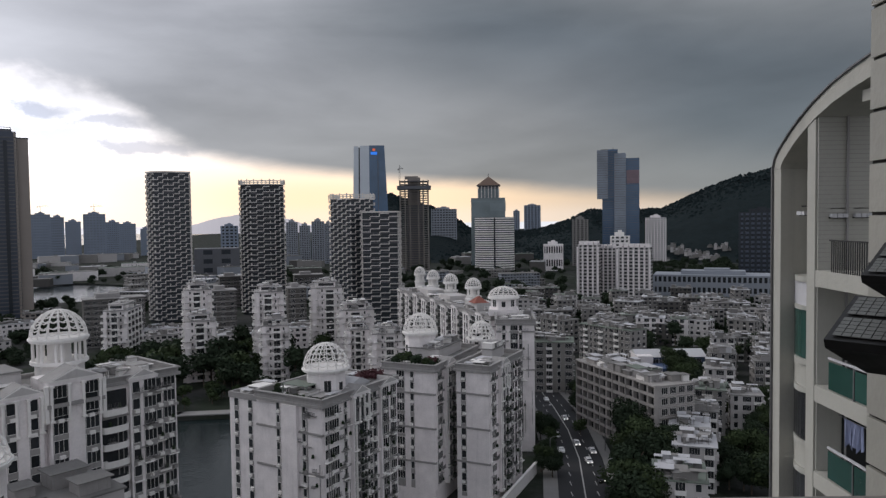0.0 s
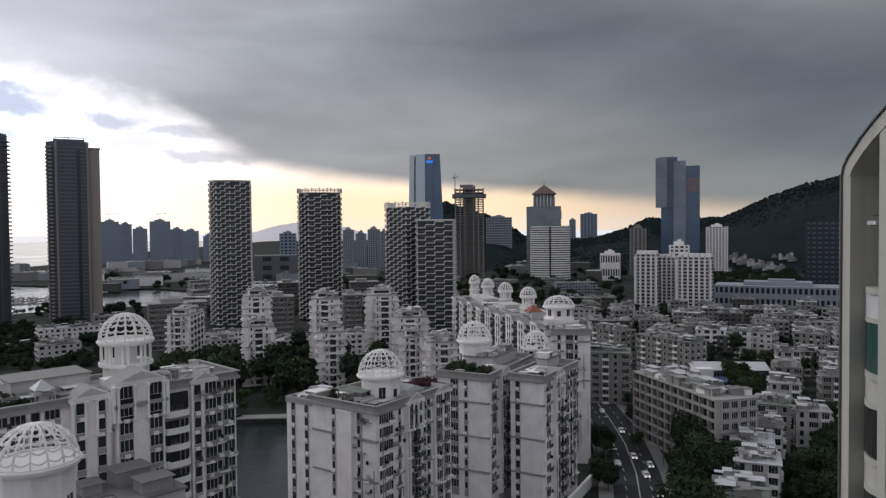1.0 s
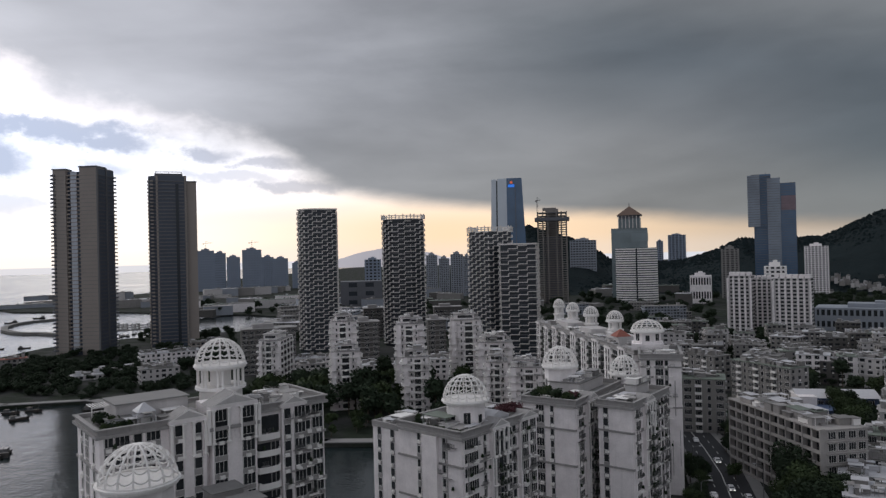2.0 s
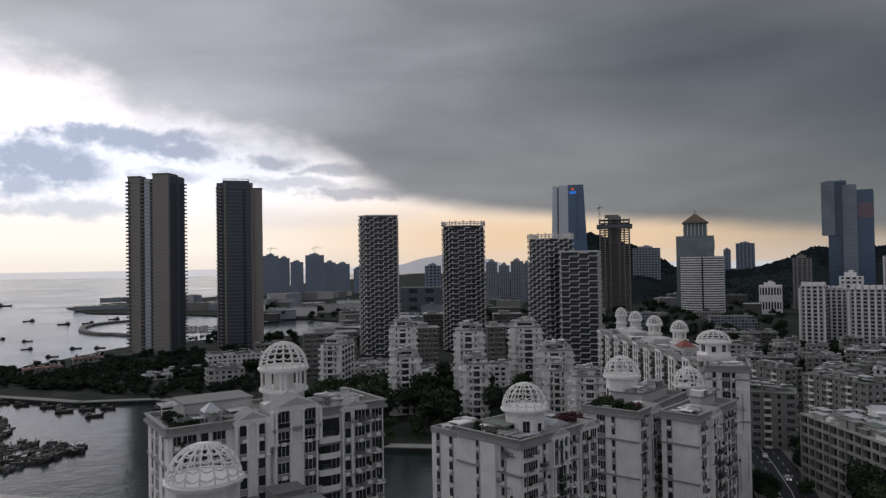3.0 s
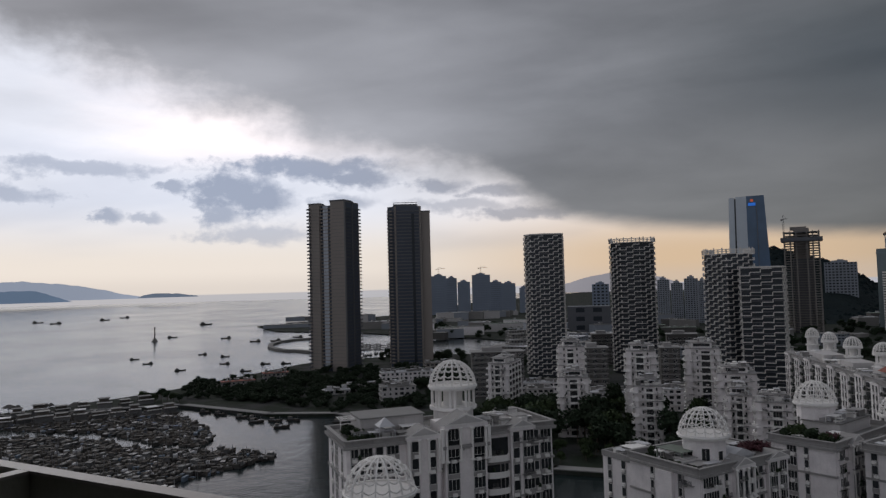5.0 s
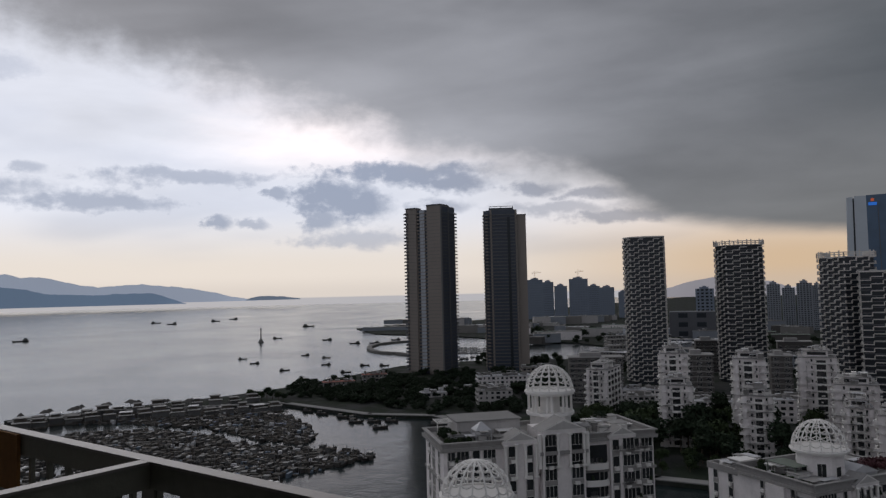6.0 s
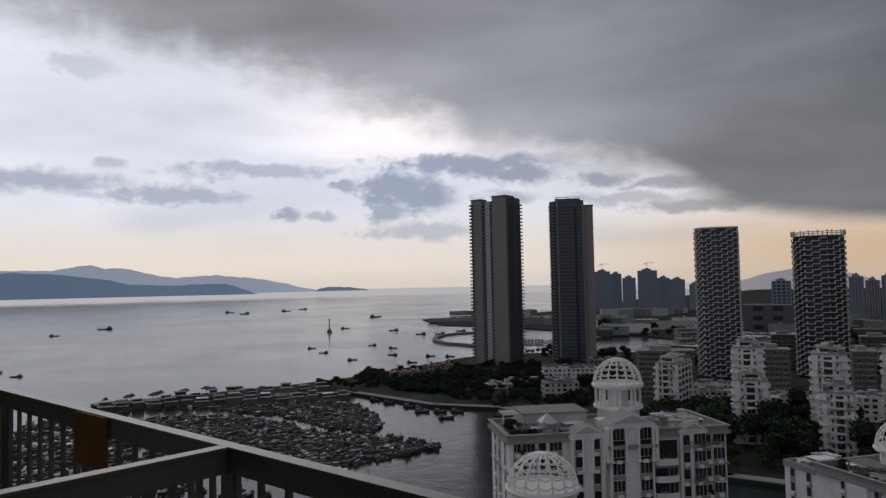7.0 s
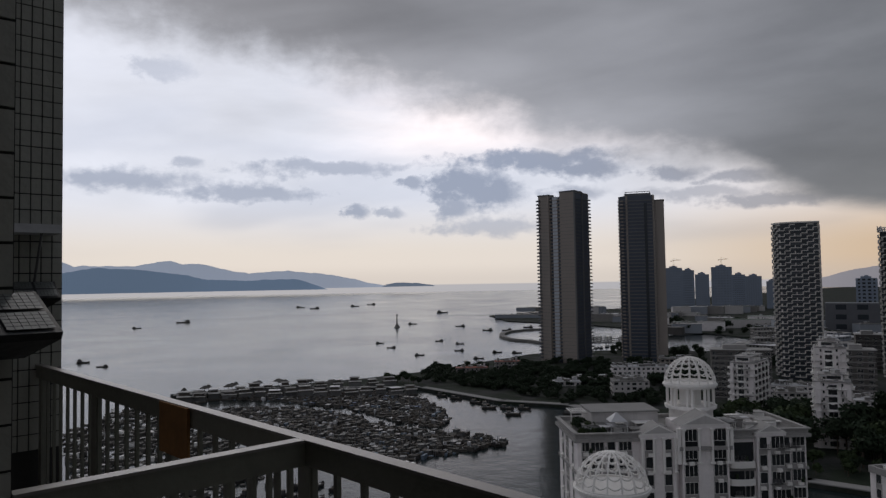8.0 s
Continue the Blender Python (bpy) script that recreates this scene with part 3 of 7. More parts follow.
HEX1 = [(-15.5, -4), (-10, -13), (0, -15), (15.5, -11), (15.5, 10), (-13, 12)]
HEX2 = [(-17.5, -6), (-9, -14.5), (6, -15.5), (17.5, -9), (15, 11), (-15, 11)]
lattice_tower(20.9, 575, 112.5, HEX1, "pale stepped-frame apartment tower with a closed top", row=4.1, step_w=3.9, rise=1.5, crown=False)
lattice_tower(14.12, 592, 107.5, HEX2, "pale stepped-frame apartment tower with open roof posts", row=4.1, step_w=4.4, rise=1.6)
lattice_tower(7.22, 530, 94.0, [(-16.5, -2), (-1, -15.5), (16.5, -6), (10, 15), (-10, 15)], "stepped-frame tower turned with its corner to the city", row=4.1, step_w=4.2, rise=1.7)
lattice_tower(4.87, 505, 81.0, [(-14, -12), (11.5, -14), (13.5, 10), (-14, 10)], "lower stepped-frame tower with a flat pale face", row=4.2, step_w=7.0, rise=1.75, crown=False, ang=4.0)


def blue_tower():
    x, y = polar(5.75, 1414)
    t = thing("office_tower", "tapering blue glass office tower with silver edges", "tower", x, y, 1.6, 5.75)
    H = 216.0
    def taper(xa0, xb0, xa1, xb1, ya, yb, h):
        bm = bmesh.new()
        v = [bm.verts.new(p) for p in ((xa0, ya, 0), (xb0, ya, 0), (xb0, yb, 0), (xa0, yb, 0), (xa1, ya, h), (xb1, ya, h), (xb1, yb, h), (xa1, yb, h))]
        for f in ((0, 1, 5, 4), (1, 2, 6, 5), (2, 3, 7, 6), (3, 0, 4, 7), (4, 5, 6, 7)):
            bm.faces.new([v[k] for k in f])
        return bm
    part("silver_wing", taper(-36, -24, -30, -21, -22, 20, H - 1), SILVER, t)
    # the joint's shade is put in as dark glass
    part("shadow_joint", taper(-24, -21, -21.2, -18.5, -18, 20, H - 3), DARKGLASS, t)
    part("silver_face", taper(-21, -2, -18.6, -1, -24, 20, H), SILVER, t)
    part("glass_face", taper(-2, 38, -1, 28, -24, 20, H + 0.5), BLUEGLASS, t)
    part("sign_panel", boxes((2, 14, -24.7, -24.2, H - 17, H - 12)), SIGNBLUE, t, "glowing blue sign bar")
    part("sign_mark", boxes((5.5, 10.5, -24.7, -24.2, H - 10, H - 5.5)), SIGNRED, t, "small red mark over the sign")
    ridge = mesh_of(boxes((15.0, 15.8, -24.8, -24.2, 0, H - 20)), "glass_fin", STEEL)
    part("glass_fin", ridge, None, t)


def glow(name, color, k):
    m = bpy.data.materials.new(name)
    m.use_nodes = True
    b = m.node_tree.nodes["Principled BSDF"]
    b.inputs["Base Color"].default_value = (*color, 1)
    b.inputs["Emission Color"].default_value = (*color, 1)
    b.inputs["Emission Strength"].default_value = k
    return m


SIGNBLUE, SIGNRED = glow("blue_sign_light", (0.03, 0.2, 0.8), 0.7), glow("red_sign_light", (0.6, 0.12, 0.05), 0.6)
blue_tower()


def crane_top(parent, x, y, z, h, jib=16.0, label="tower crane with its jib"):
    bm = bmesh.new()
    for sx in (-0.8, 0.8):
        for sy in (-0.8, 0.8):
            tube(bm, [(x + sx, y + sy, z), (x + sx, y + sy, z + h)], 0.22)
    for k in range(int(h / 2)):
        tube(bm, [(x - 0.8, y - 0.8, z + 2 * k), (x + 0.8, y - 0.8, z + 2 * k + 2)], 0.15)
    tube(bm, [(x - jib * 0.35, y, z + h), (x + jib, y, z + h + jib * 0.08)], 0.5)
    tube(bm, [(x, y, z + h), (x, y, z + h + 5)], 0.4)
    tube(bm, [(x, y, z + h + 5), (x + jib * 0.8, y, z + h + jib * 0.07)], 0.18)
    box(bm, x - jib * 0.35 - 1, x - jib * 0.35 + 1.5, y - 1, y + 1, z + h - 1.8, z + h)
    part("crane", bm, STEEL, parent, label)


def construction_tower():
    x, y = polar(2.28, 1032)
    t = thing("unfinished_tower", "concrete tower under construction with open floors", "tower", x, y, 1.6, 2.28)
    H, n = 131.0, 38
    part("core", boxes((-9, 9, -8, 10, 0, H + 2), (-13, 6, -6, 6, H, H + 4)), CONCRETE, t)
    sl = mesh_of(boxes((-20.5, 20.5, -17, 17, 0, 0.7)), "floor_slab", CONCRETE)
    for k in range(n):
        part("floor_slab", sl, None, t).location.z = 3 + k * (H - 8) / n
    for cx in (-20, -13, -6, 6, 13, 20):
        part("column", boxes((cx - 0.7, cx + 0.7, -16.8, -15.4, 0, H - 2), (cx - 0.7, cx + 0.7, 15, 16.5, 0, H - 2)), CONCRETE, t)
    part("scaffold_deck", boxes((-24, 24, -19, 19, H - 15, H - 10), (-19, 21, -16, 16, H - 4, H - 3)), SLAB, t)
    part("lower_body", boxes((-11, 12, -13, 13, 0, H * 0.72)), SLAB, t, "dark infilled lower floors")
    crane_top(t, -20, -16, H - 10, 24, 5)


construction_tower()


BRONZE = mat("bronze_roof", (0.15, 0.098, 0.072), 0.5, vary=0.2, scale=0.2, fine=2.0)


def pyramid_tower():
    x, y = polar(-3.64, 1050)
    t = thing("office_tower", "stepped glass office tower with a pyramid roof", "tower", x, y, 1.6, -3.64)
    part("wing", boxes((-25, 24, -14, 16, 0, 103)), TEALGLASS, t)
    part("upper_body", boxes((-15, 15.5, -15, 12, 103, 116)), TEALGLASS, t)
    part("loggia", boxes((-14, 14.5, -14.4, 11, 116, 120), (-16.5, 17, -16, 13, 120, 121)), SLAB, t)
    bm = bmesh.new()
    for k in range(7):
        box(bm, -15.3 + k * 4.9, -14.4 + k * 4.9, -15.6, -15, 103, 120)
    part("corner_column", bm, LATTICE, t)
    bm = bmesh.new()
    prism(bm, [(-17, -17), (17.5, -17), (17.5, 13), (-17, 13)], 121, 134, 0, shrink=0.04, cx=0.2, cy=-2)
    part("pyramid_roof", bm, BRONZE, t, "bronze-brown pyramid roof")
    part("spire", boxes((-0.2, 0.6, -2.4, -1.6, 133, 139)), STEEL, t)
    part("entablature", boxes((-25.4, 24.4, -14.4, 16.4, 97, 99), (2, 24.6, -14.8, -14, 84, 96)), TEALGLASS, t)
    x2, y2 = polar(-4.1, 1015)
    d = thing("office_drum", "broad round-cornered office block with white floor bands", "office building", x2, y2, 1.6, -4.1)
    plan = [(-27, 14), (-27, -8), (-20, -15), (-8, -19), (8, -19), (20, -15), (27, -8), (27, 14)]
    bm = bmesh.new()
    prism(bm, plan, 0, 75, 0)
    part("body", bm, DARKGLASS, d)
    bm = bmesh.new()
    prism(bm, [(p[0] * 1.02, p[1] * 1.02) for p in plan], 0, 1.75, 0)
    band = mesh_of(bm, "floor_band", TRIM)
    for k in range(24):
        part("floor_band", band, None, d).location.z = 1.5 + k * 3.1
    part("seam", boxes((-0.9, 0.9, -20.2, -18.8, 0, 74)), DARKGLASS, d)


pyramid_tower()


def stacked_tower():
    x, y = polar(-13.7, 1330)
    t = thing("office_tower", "glass office tower of two offset slabs, one overhanging", "tower", x, y, 1.6, -13.7)
    k = 1330 / 1665
    part("hanging_block", boxes((-36, -17, -20, 14, 106, 192)), HAZEGLASS, t)
    part("hanging_side", boxes((-17, 0, -18, 14, 106, 193)), BLUEGLASS, t)
    part("stem", boxes((-27, -6, -15, 14, 0, 106)), BLUEGLASS, t)
    part("middle_slab", boxes((-6, 14, -19.5, 14, 0, 186)), HAZEGLASS, t)
    part("side_slab", boxes((14, 37, -17, 16, 0, 177)), BLUEGLASS, t)
    # pink sky reflection laid on as a coloured sheet
    part("pink_reflecting_panel", boxes((15, 36.6, -17.3, -17.0, 132, 156)), PINKGLASS, t)
    fl = bmesh.new()
    for q in range(20):
        box(fl, -36.2, 0.2, -20.3, -18.2, 109 + q * 4.2, 109.6 + q * 4.2)
    for q in range(42):
        z = 4 + q * 4.2
        for x0, x1, y0 in ((-6.2, 14.0, -19.7), (14, 37.2, -17.3)) + (((-27.2, -6, -15.3),) if z < 104 else ()):
            box(fl, x0, x1, y0, y0 + 0.5, z, z + 0.5)
    tagged(part("floor_line", fl, SLAB, t), kind="stuff")
    part("roof_edge", boxes((-30, -4, -10, 8, 192, 194), (-8, -7.4, -10, -9.4, 194, 197)), STEEL, t)


# these two colours hold painted haze and mirrored sky
HAZEGLASS = glass_mat("pale_blue_curtain_glass", (0.27, 0.32, 0.385), 0.25, spec=0.6, scale=0.03)
PINKGLASS = glass_mat("pink_reflection_glass", (0.20, 0.14, 0.165), 0.3, scale=0.1)
stacked_tower()


def plain_tower(label, az0, az1, d, top, mats=None, storeys=20, cols=6, depth=20.0, name="apartment_tower", wall=None, glass=None, base=1.6, roofbits=True, ang=None, band=False):
    """A far block: wall, one window strip a storey between piers, roof hut."""
    azm = (az0 + az1) / 2
    w = radians(abs(az0 - az1)) * d
    x, y = polar(azm, d)
    t = thing(name, label, "building", x, y, base, azm if ang is None else ang)
    H = top - base
    part("wall", boxes((-w / 2, w / 2, 0, depth, 0, H)), wall or FARWALL, t)
    hs = H / storeys
    cw = w / cols
    far = bmesh.new()
    for k in range(storeys):
        z = hs * (k + 0.35)
        box(far, -w / 2 + cw * 0.2, w / 2 - cw * 0.2, -0.12, 0.1, z, z + hs * 0.5)
        for sx in (-1, 1):
            box(far, sx * w / 2 - 0.12, sx * w / 2 + 0.12, depth * 0.1, depth * 0.9, z, z + hs * 0.5)
    tagged(part("window_ribbon", far, glass or GLASS, t), kind="stuff")
    piers = bmesh.new()
    for c in range(cols + 1):
        px = max(-w / 2 + cw * 0.2, min(w / 2 - cw * 0.2, -w / 2 + cw * c))
        box(piers, px - cw * 0.2, px + cw * 0.2, -0.3, 0.0, 0, H)
    tagged(part("pier", piers, wall or FARWALL, t), kind="stuff")
    if band:
        sl = mesh_of(boxes((-w / 2 - 0.3, w / 2 + 0.3, -0.5, 0.0, 0, 0.35)), "floor_edge", wall or FARWALL)
        for k in range(0, storeys, 2):
            part("floor_edge", sl, None, t).location.z = hs * k + 0.1
    if roofbits:
        part("roof_hut", boxes((-w * 0.28, w * 0.22, depth * 0.2, depth * 0.7, H, H + 3.5), (-w * 0.1, w * 0.1, depth * 0.3, depth * 0.6, H + 3.5, H + 5.5)), wall or FARWALL, t)
    return t


D_FAR = 1750
# glass colour lifted for the haze in front of it
FARWIN = glass_mat("far_hazed_glass", (0.16, 0.19, 0.235), 0.4)
for a0, a1, top in ((29.9, 28.7, 96), (28.7, 27.85, 90), (27.8, 26.8, 80), (26.65, 25.2, 96), (25.2, 24.3, 78), (24.3, 23.2, 74), (22.9, 22.2, 62), (30.6, 29.9, 70)):
    tw = plain_tower("far tower block wrapped in blue netting, paled for haze", a0, a1, D_FAR, top, storeys=16, cols=7, wall=FARBLUE, glass=FARWIN, name="far_tower")
    if top > 90:
        crane_top(tw, 0, 2, top + 1, 14, 16)
for a0, a1, top in ((12.35, 11.45, 73), (11.35, 10.5, 67), (10.4, 9.4, 74), (9.4, 8.8, 70)):
    plain_tower("grey distant apartment slab with small windows", a0, a1, 1240, top, storeys=22, cols=5, name="apartment_tower")
plain_tower("dark glass tower on the skyline", -6.45, -7.75, 2500, 119, storeys=20, cols=5, wall=FARBLUE, name="skyline_tower")
plain_tower("dark low tower on the skyline", -5.6, -6.1, 2500, 100, storeys=14, cols=3, wall=FARBLUE, name="skyline_tower")
plain_tower("wide slab block on the wooded slope", 0.95, -1.1, 1500, 96, storeys=18, cols=9, wall=FARWALL, name="slope_block")
plain_tower("dark netted building under works", 19.2, 15.9, 1032, 38.5, storeys=3, cols=2, wall=SLAB, glass=DARKGLASS, name="dark_hall", roofbits=False, depth=40, band=False)
plain_tower("blue netted building with a crane", 17.25, 15.95, 1500, 67, storeys=10, cols=4, wall=FARBLUE, name="far_tower")
for a0, a1, d, top, cols, turn in ((-10.6, -12.2, 640, 51.0, 4, -24), (-12.25, -13.6, 652, 47.5, 4, -12), (-13.65, -16.1, 630, 49.0, 6, -24)):
    blk = plain_tower("white apartment slab with ribbed window bays", a0, a1, d, top, storeys=16, cols=cols, wall=WALL2, name="apartment_block", ang=turn, depth=15, roofbits=False)
    w = radians(a0 - a1) * d
    for c in range(cols + 1):
        px = -w / 2 + w * c / cols
        part("bay_rib", boxes((px - 0.7, px + 0.7, -1.5, -0.31, 0, top - 3.5)), WALL, blk)
    for c in range(cols):
        px = -w / 2 + w * (c + 0.5) / cols
        part("roof_house", boxes((px - 1.6, px + 1.6, 2, 9, top - 1.6, top + 1.2)), WALL, blk)
    roof_clutter(blk, int(top * 10), -w / 2, w / 2, 0, 14, top - 1.6, 18, 1.8)
plain_tower("white apartment tower with striped windows", -15.75, -17.3, 1200, 73, storeys=22, cols=7, wall=WALL, name="apartment_tower", depth=22)
plain_tower("slim pale apartment tower", -10.2, -11.45, 1100, 72, storeys=22, cols=4, wall=GREYWALL, name="apartment_tower", depth=22)
plain_tower("white hall with tall fins", -7.95, -9.5, 1000, 38, storeys=2, cols=8, wall=WALL, name="finned_block", depth=22)
plain_tower("dark blue glass block", -22.4, -25.5, 800, 78, storeys=16, cols=8, wall=DARKGLASS, glass=NAVYGLASS, name="glass_block", depth=30)
plain_tower("white tower hut on the apartment block", -13.1, -14.6, 690, 57, storeys=16, cols=4, wall=TRIM, name="apartment_tower", depth=14)
plain_tower("pale low mall wall along the hill foot", -16.3, -25.5, 690, 21, storeys=2, cols=26, wall=FARWALL, name="mall", depth=40)

# ---------------------------------------------------------------- domed white apartment blocks
WIN = {
    "s": window_mesh("window", 1.25, 1.8, TRIM, GLASS, bars=0),
    "d": window_mesh("window", 2.15, 1.95, TRIM, GLASS, bars=2),
    "n": window_mesh("window", 0.9, 1.6, TRIM, GLASS, bars=0, sill=False),
    "w": window_mesh("window", 2.7, 1.8, TRIM, GLASS, bars=3),
    "t": window_mesh("window", 1.5, 2.45, TRIM, GLASS, bars=1),
}
BALC = {
    "c": balcony_mesh("balcony", 4.4, 1.3, 1.1, [TRIM, GLASS], curved=True),
    "r": balcony_mesh("balcony", 3.0, 1.1, 1.1, [TRIM, GLASS], rail=True),
    "p": balcony_mesh("balcony", 2.6, 1.0, 1.05, [TRIM, GLASS]),
}


def rail_balcony(name, w, depth):
    """A thin slab with a dark railing and plant boxes, seen against the shade behind it."""
    bm = boxes((-w / 2, w / 2, -depth, 0, 0, 0.22), (-w / 2, w / 2, -depth, -depth + 0.06, 1.0, 1.08, 1), (-w / 2, -w / 2 + 0.06, -depth, 0, 1.0, 1.08, 1), (w / 2 - 0.06, w / 2, -depth, 0, 1.0, 1.08, 1))
    k = -w / 2
    while k < w / 2:
        box(bm, k, k + 0.05, -depth, -depth + 0.05, 0.22, 1.0, 1)
        k += 0.3
    for a, b in ((-0.42, -0.2), (-0.1, 0.12), (0.25, 0.4)):
        prism(bm, ngon(w * (b - a) * 0.5, 7, a, w * (a + b) / 2, -depth + 0.35), 0.22, 1.0 + abs(a), 2, shrink=0.6, cx=w * (a + b) / 2, cy=-depth + 0.35)
    return mesh_of(bm, name, [COPING, STEEL, LEAF])


BALC["l"] = rail_balcony("balcony", 3.6, 1.3)
STOREY = 2.95


def facade_dressing(t, f, u0, u1, zlow, ztop, seed, n=150, out=0.0):
    """Cooling units, cages, shades, pipes and pots hung over a lived-in front, too small to tell apart."""
    q = random.Random(seed)
    bm = bmesh.new()
    rows = int((ztop - zlow) / STOREY)
    for k in range(n):
        u, z = q.uniform(u0, u1), ztop - 2.3 - STOREY * q.randrange(rows)
        r = q.random()
        if r < 0.3:
            box(bm, u - 0.4, u + 0.4, -0.5, -0.02, z - 0.75, z - 0.2, q.choice((0, 0, 1)))
        elif r < 0.5:
            box(bm, u - 0.9, u + 0.9, -0.75, -0.02, z + 1.9, z + 1.98, q.choice((0, 1)))
        elif r < 0.72:
            w = q.uniform(0.6, 1.2)
            box(bm, u - w, u + w, -0.65, -0.02, z - 0.3, z - 0.2, 1)
            for j in range(int(w * 8)):
                a = u - w + j * 0.25
                box(bm, a, a + 0.06, -0.65, -0.59, z - 0.2, z + 0.7, 2)
        elif r < 0.86:
            box(bm, u - 0.07, u + 0.07, -0.16, -0.02, max(zlow, z - 9), z + 1.5, 1)
        else:
            prism(bm, ngon(0.35, 6, u, u, -0.35), z - 0.2, z + 0.5, 3, shrink=0.6, cx=u, cy=-0.35)
    tagged(f.put("facade_clutter", mesh_of(bm, "facade_clutter", [TRIM, COPING, STEEL, LEAF]), t, 0, 0, out), kind="stuff")



def dome(parent, x, y, zbase, zspring, ztop, R, columns=True):
    """A wire dome on its drum; the drum, cage and cornice are parts of the building."""
    h = ztop - zspring
    bm = bmesh.new()
    if columns:
        prism(bm, ngon(R * 0.86, 8, math.pi / 8, x, y), zbase, zbase + 2.6)
        prism(bm, ngon(R * 1.02, 16, 0, x, y), zbase + 2.6, zbase + 3.2)
        prism(bm, ngon(R * 0.45, 8, 0, x, y), zbase + 3.2, zspring - 0.6)
        cm = bmesh.new()
        prism(cm, ngon(0.26, 8), zbase + 3.2, zspring - 0.6)
        cm = mesh_of(cm, "column", TRIM)
        for k in range(8 if R > 4 else 4):
            for da in (-0.11, 0.11):
                a = k * math.pi / (4 if R > 4 else 2) + math.pi / 8 + da
                part("column", cm, None, parent).location = (x + math.cos(a) * R * 0.9, y + math.sin(a) * R * 0.9, 0)
    else:
        prism(bm, ngon(R * 0.9, 8, math.pi / 8, x, y), zbase, zspring - 0.6)
        prism(bm, ngon(R * 0.97, 8, math.pi / 8, x, y), zbase, zbase + 0.5)
    drum = part("drum", bm, TRIM if columns else WALL, parent)
    if not columns:
        for k in range(8):
            a = k * math.pi / 4
            p0 = (x + math.cos(a - 0.39) * R * 0.9, y + math.sin(a - 0.39) * R * 0.9)
            p1 = (x + math.cos(a + 0.39) * R * 0.9, y + math.sin(a + 0.39) * R * 0.9)
            f = Face(*p0, *p1)
            f.put("arch_window", WIN["t" if k % 2 else "s"], drum, f.L / 2, zbase + 0.9, 0.01)
    bm = bmesh.new()
    prism(bm, ngon(R * 1.03, 24, 0, x, y), zspring - 0.6, zspring - 0.25)
    prism(bm, ngon(R * 1.08, 24, 0, x, y), zspring - 0.25, zspring)
    part("cornice_ring", bm, TRIM, parent)
    n = 16
    ring = bmesh.new()
    tube(ring, [(x + R * math.cos(q), y + R * math.sin(q), zspring + 0.1) for q in [2 * math.pi * j / 32 for j in range(32)]], 0.2, loop=True)
    cage = part("dome_cage", ring, TRIM, parent, "white wire dome")
    rib = bmesh.new()
    tube(rib, [(R * math.cos(q), 0, h * math.sin(q)) for q in [math.pi / 2 * j / 9 for j in range(10)]], 0.14)
    ribm = mesh_of(rib, "rib", TRIM)
    for k in range(n):
        ob = new("rib", ribm)
        ob.parent = cage
        ob.matrix_basis = pose(x, y, zspring, 0, 0, 360 * k / n)
    for k in range(1, 6):
        q = math.pi / 2 * k / 6.2
        pts = []
        for j in range(n * 4):
            s = abs(math.sin(math.pi * j / 4))
            qq = q - 0.10 * s
            a = 2 * math.pi * j / (n * 4)
            pts.append((x + R * math.cos(qq) * math.cos(a), y + R * math.cos(qq) * math.sin(a), zspring + h * math.sin(qq)))
        rb = bmesh.new()
        tube(rb, pts, 0.125, loop=True)
        ob = part("scalloped_ring", rb, TRIM, cage)


def euro_shell(t, L, depth, ztop, wall=WALL, bands=(), par=1.0, green=False):
    part("wall", boxes((0, L, 0, depth, 1.6, ztop)), wall, t)
    for x0, x1, y0, y1 in ((-0.3, L + 0.3, -0.3, 0.1), (-0.3, L + 0.3, depth - 0.1, depth + 0.3), (-0.3, 0.1, 0.1, depth - 0.1), (L - 0.1, L + 0.3, 0.1, depth - 0.1)):
        bm = bmesh.new()
        box(bm, x0, x1, y0, y1, ztop - 0.2, ztop + par)
        e = 0.35
        box(bm, x0 - (e if x0 < 1 else 0), x1 + (e if x1 > L else 0), y0 - (e if y0 < 1 else 0), y1 + (e if y1 > depth - 1 else 0), ztop + par, ztop + par + 0.22)
        box(bm, x0 - (e if x0 < 1 else 0), x1 + (e if x1 > L else 0), y0 - (e if y0 < 1 else 0), y1 + (e if y1 > depth - 1 else 0), ztop - 0.75, ztop - 0.2)
        part("parapet", bm, COPING, t)
    part("roof_deck", boxes((0.1, L - 0.1, 0.1, depth - 0.1, ztop, ztop + 0.05)), GREENROOF if green else ROOF, t)
    for z in bands:
        bm = bmesh.new()
        box(bm, -0.28, L + 0.28, -0.28, 0, z, z + 0.45)
        box(bm, -0.28, 0, 0, depth, z, z + 0.45)
        box(bm, L, L + 0.28, 0, depth, z, z + 0.45)
        part("string_course", bm, COPING, t)


WIDTH = {"s": 1.25, "d": 2.15, "n": 0.9, "w": 2.7, "t": 1.5}


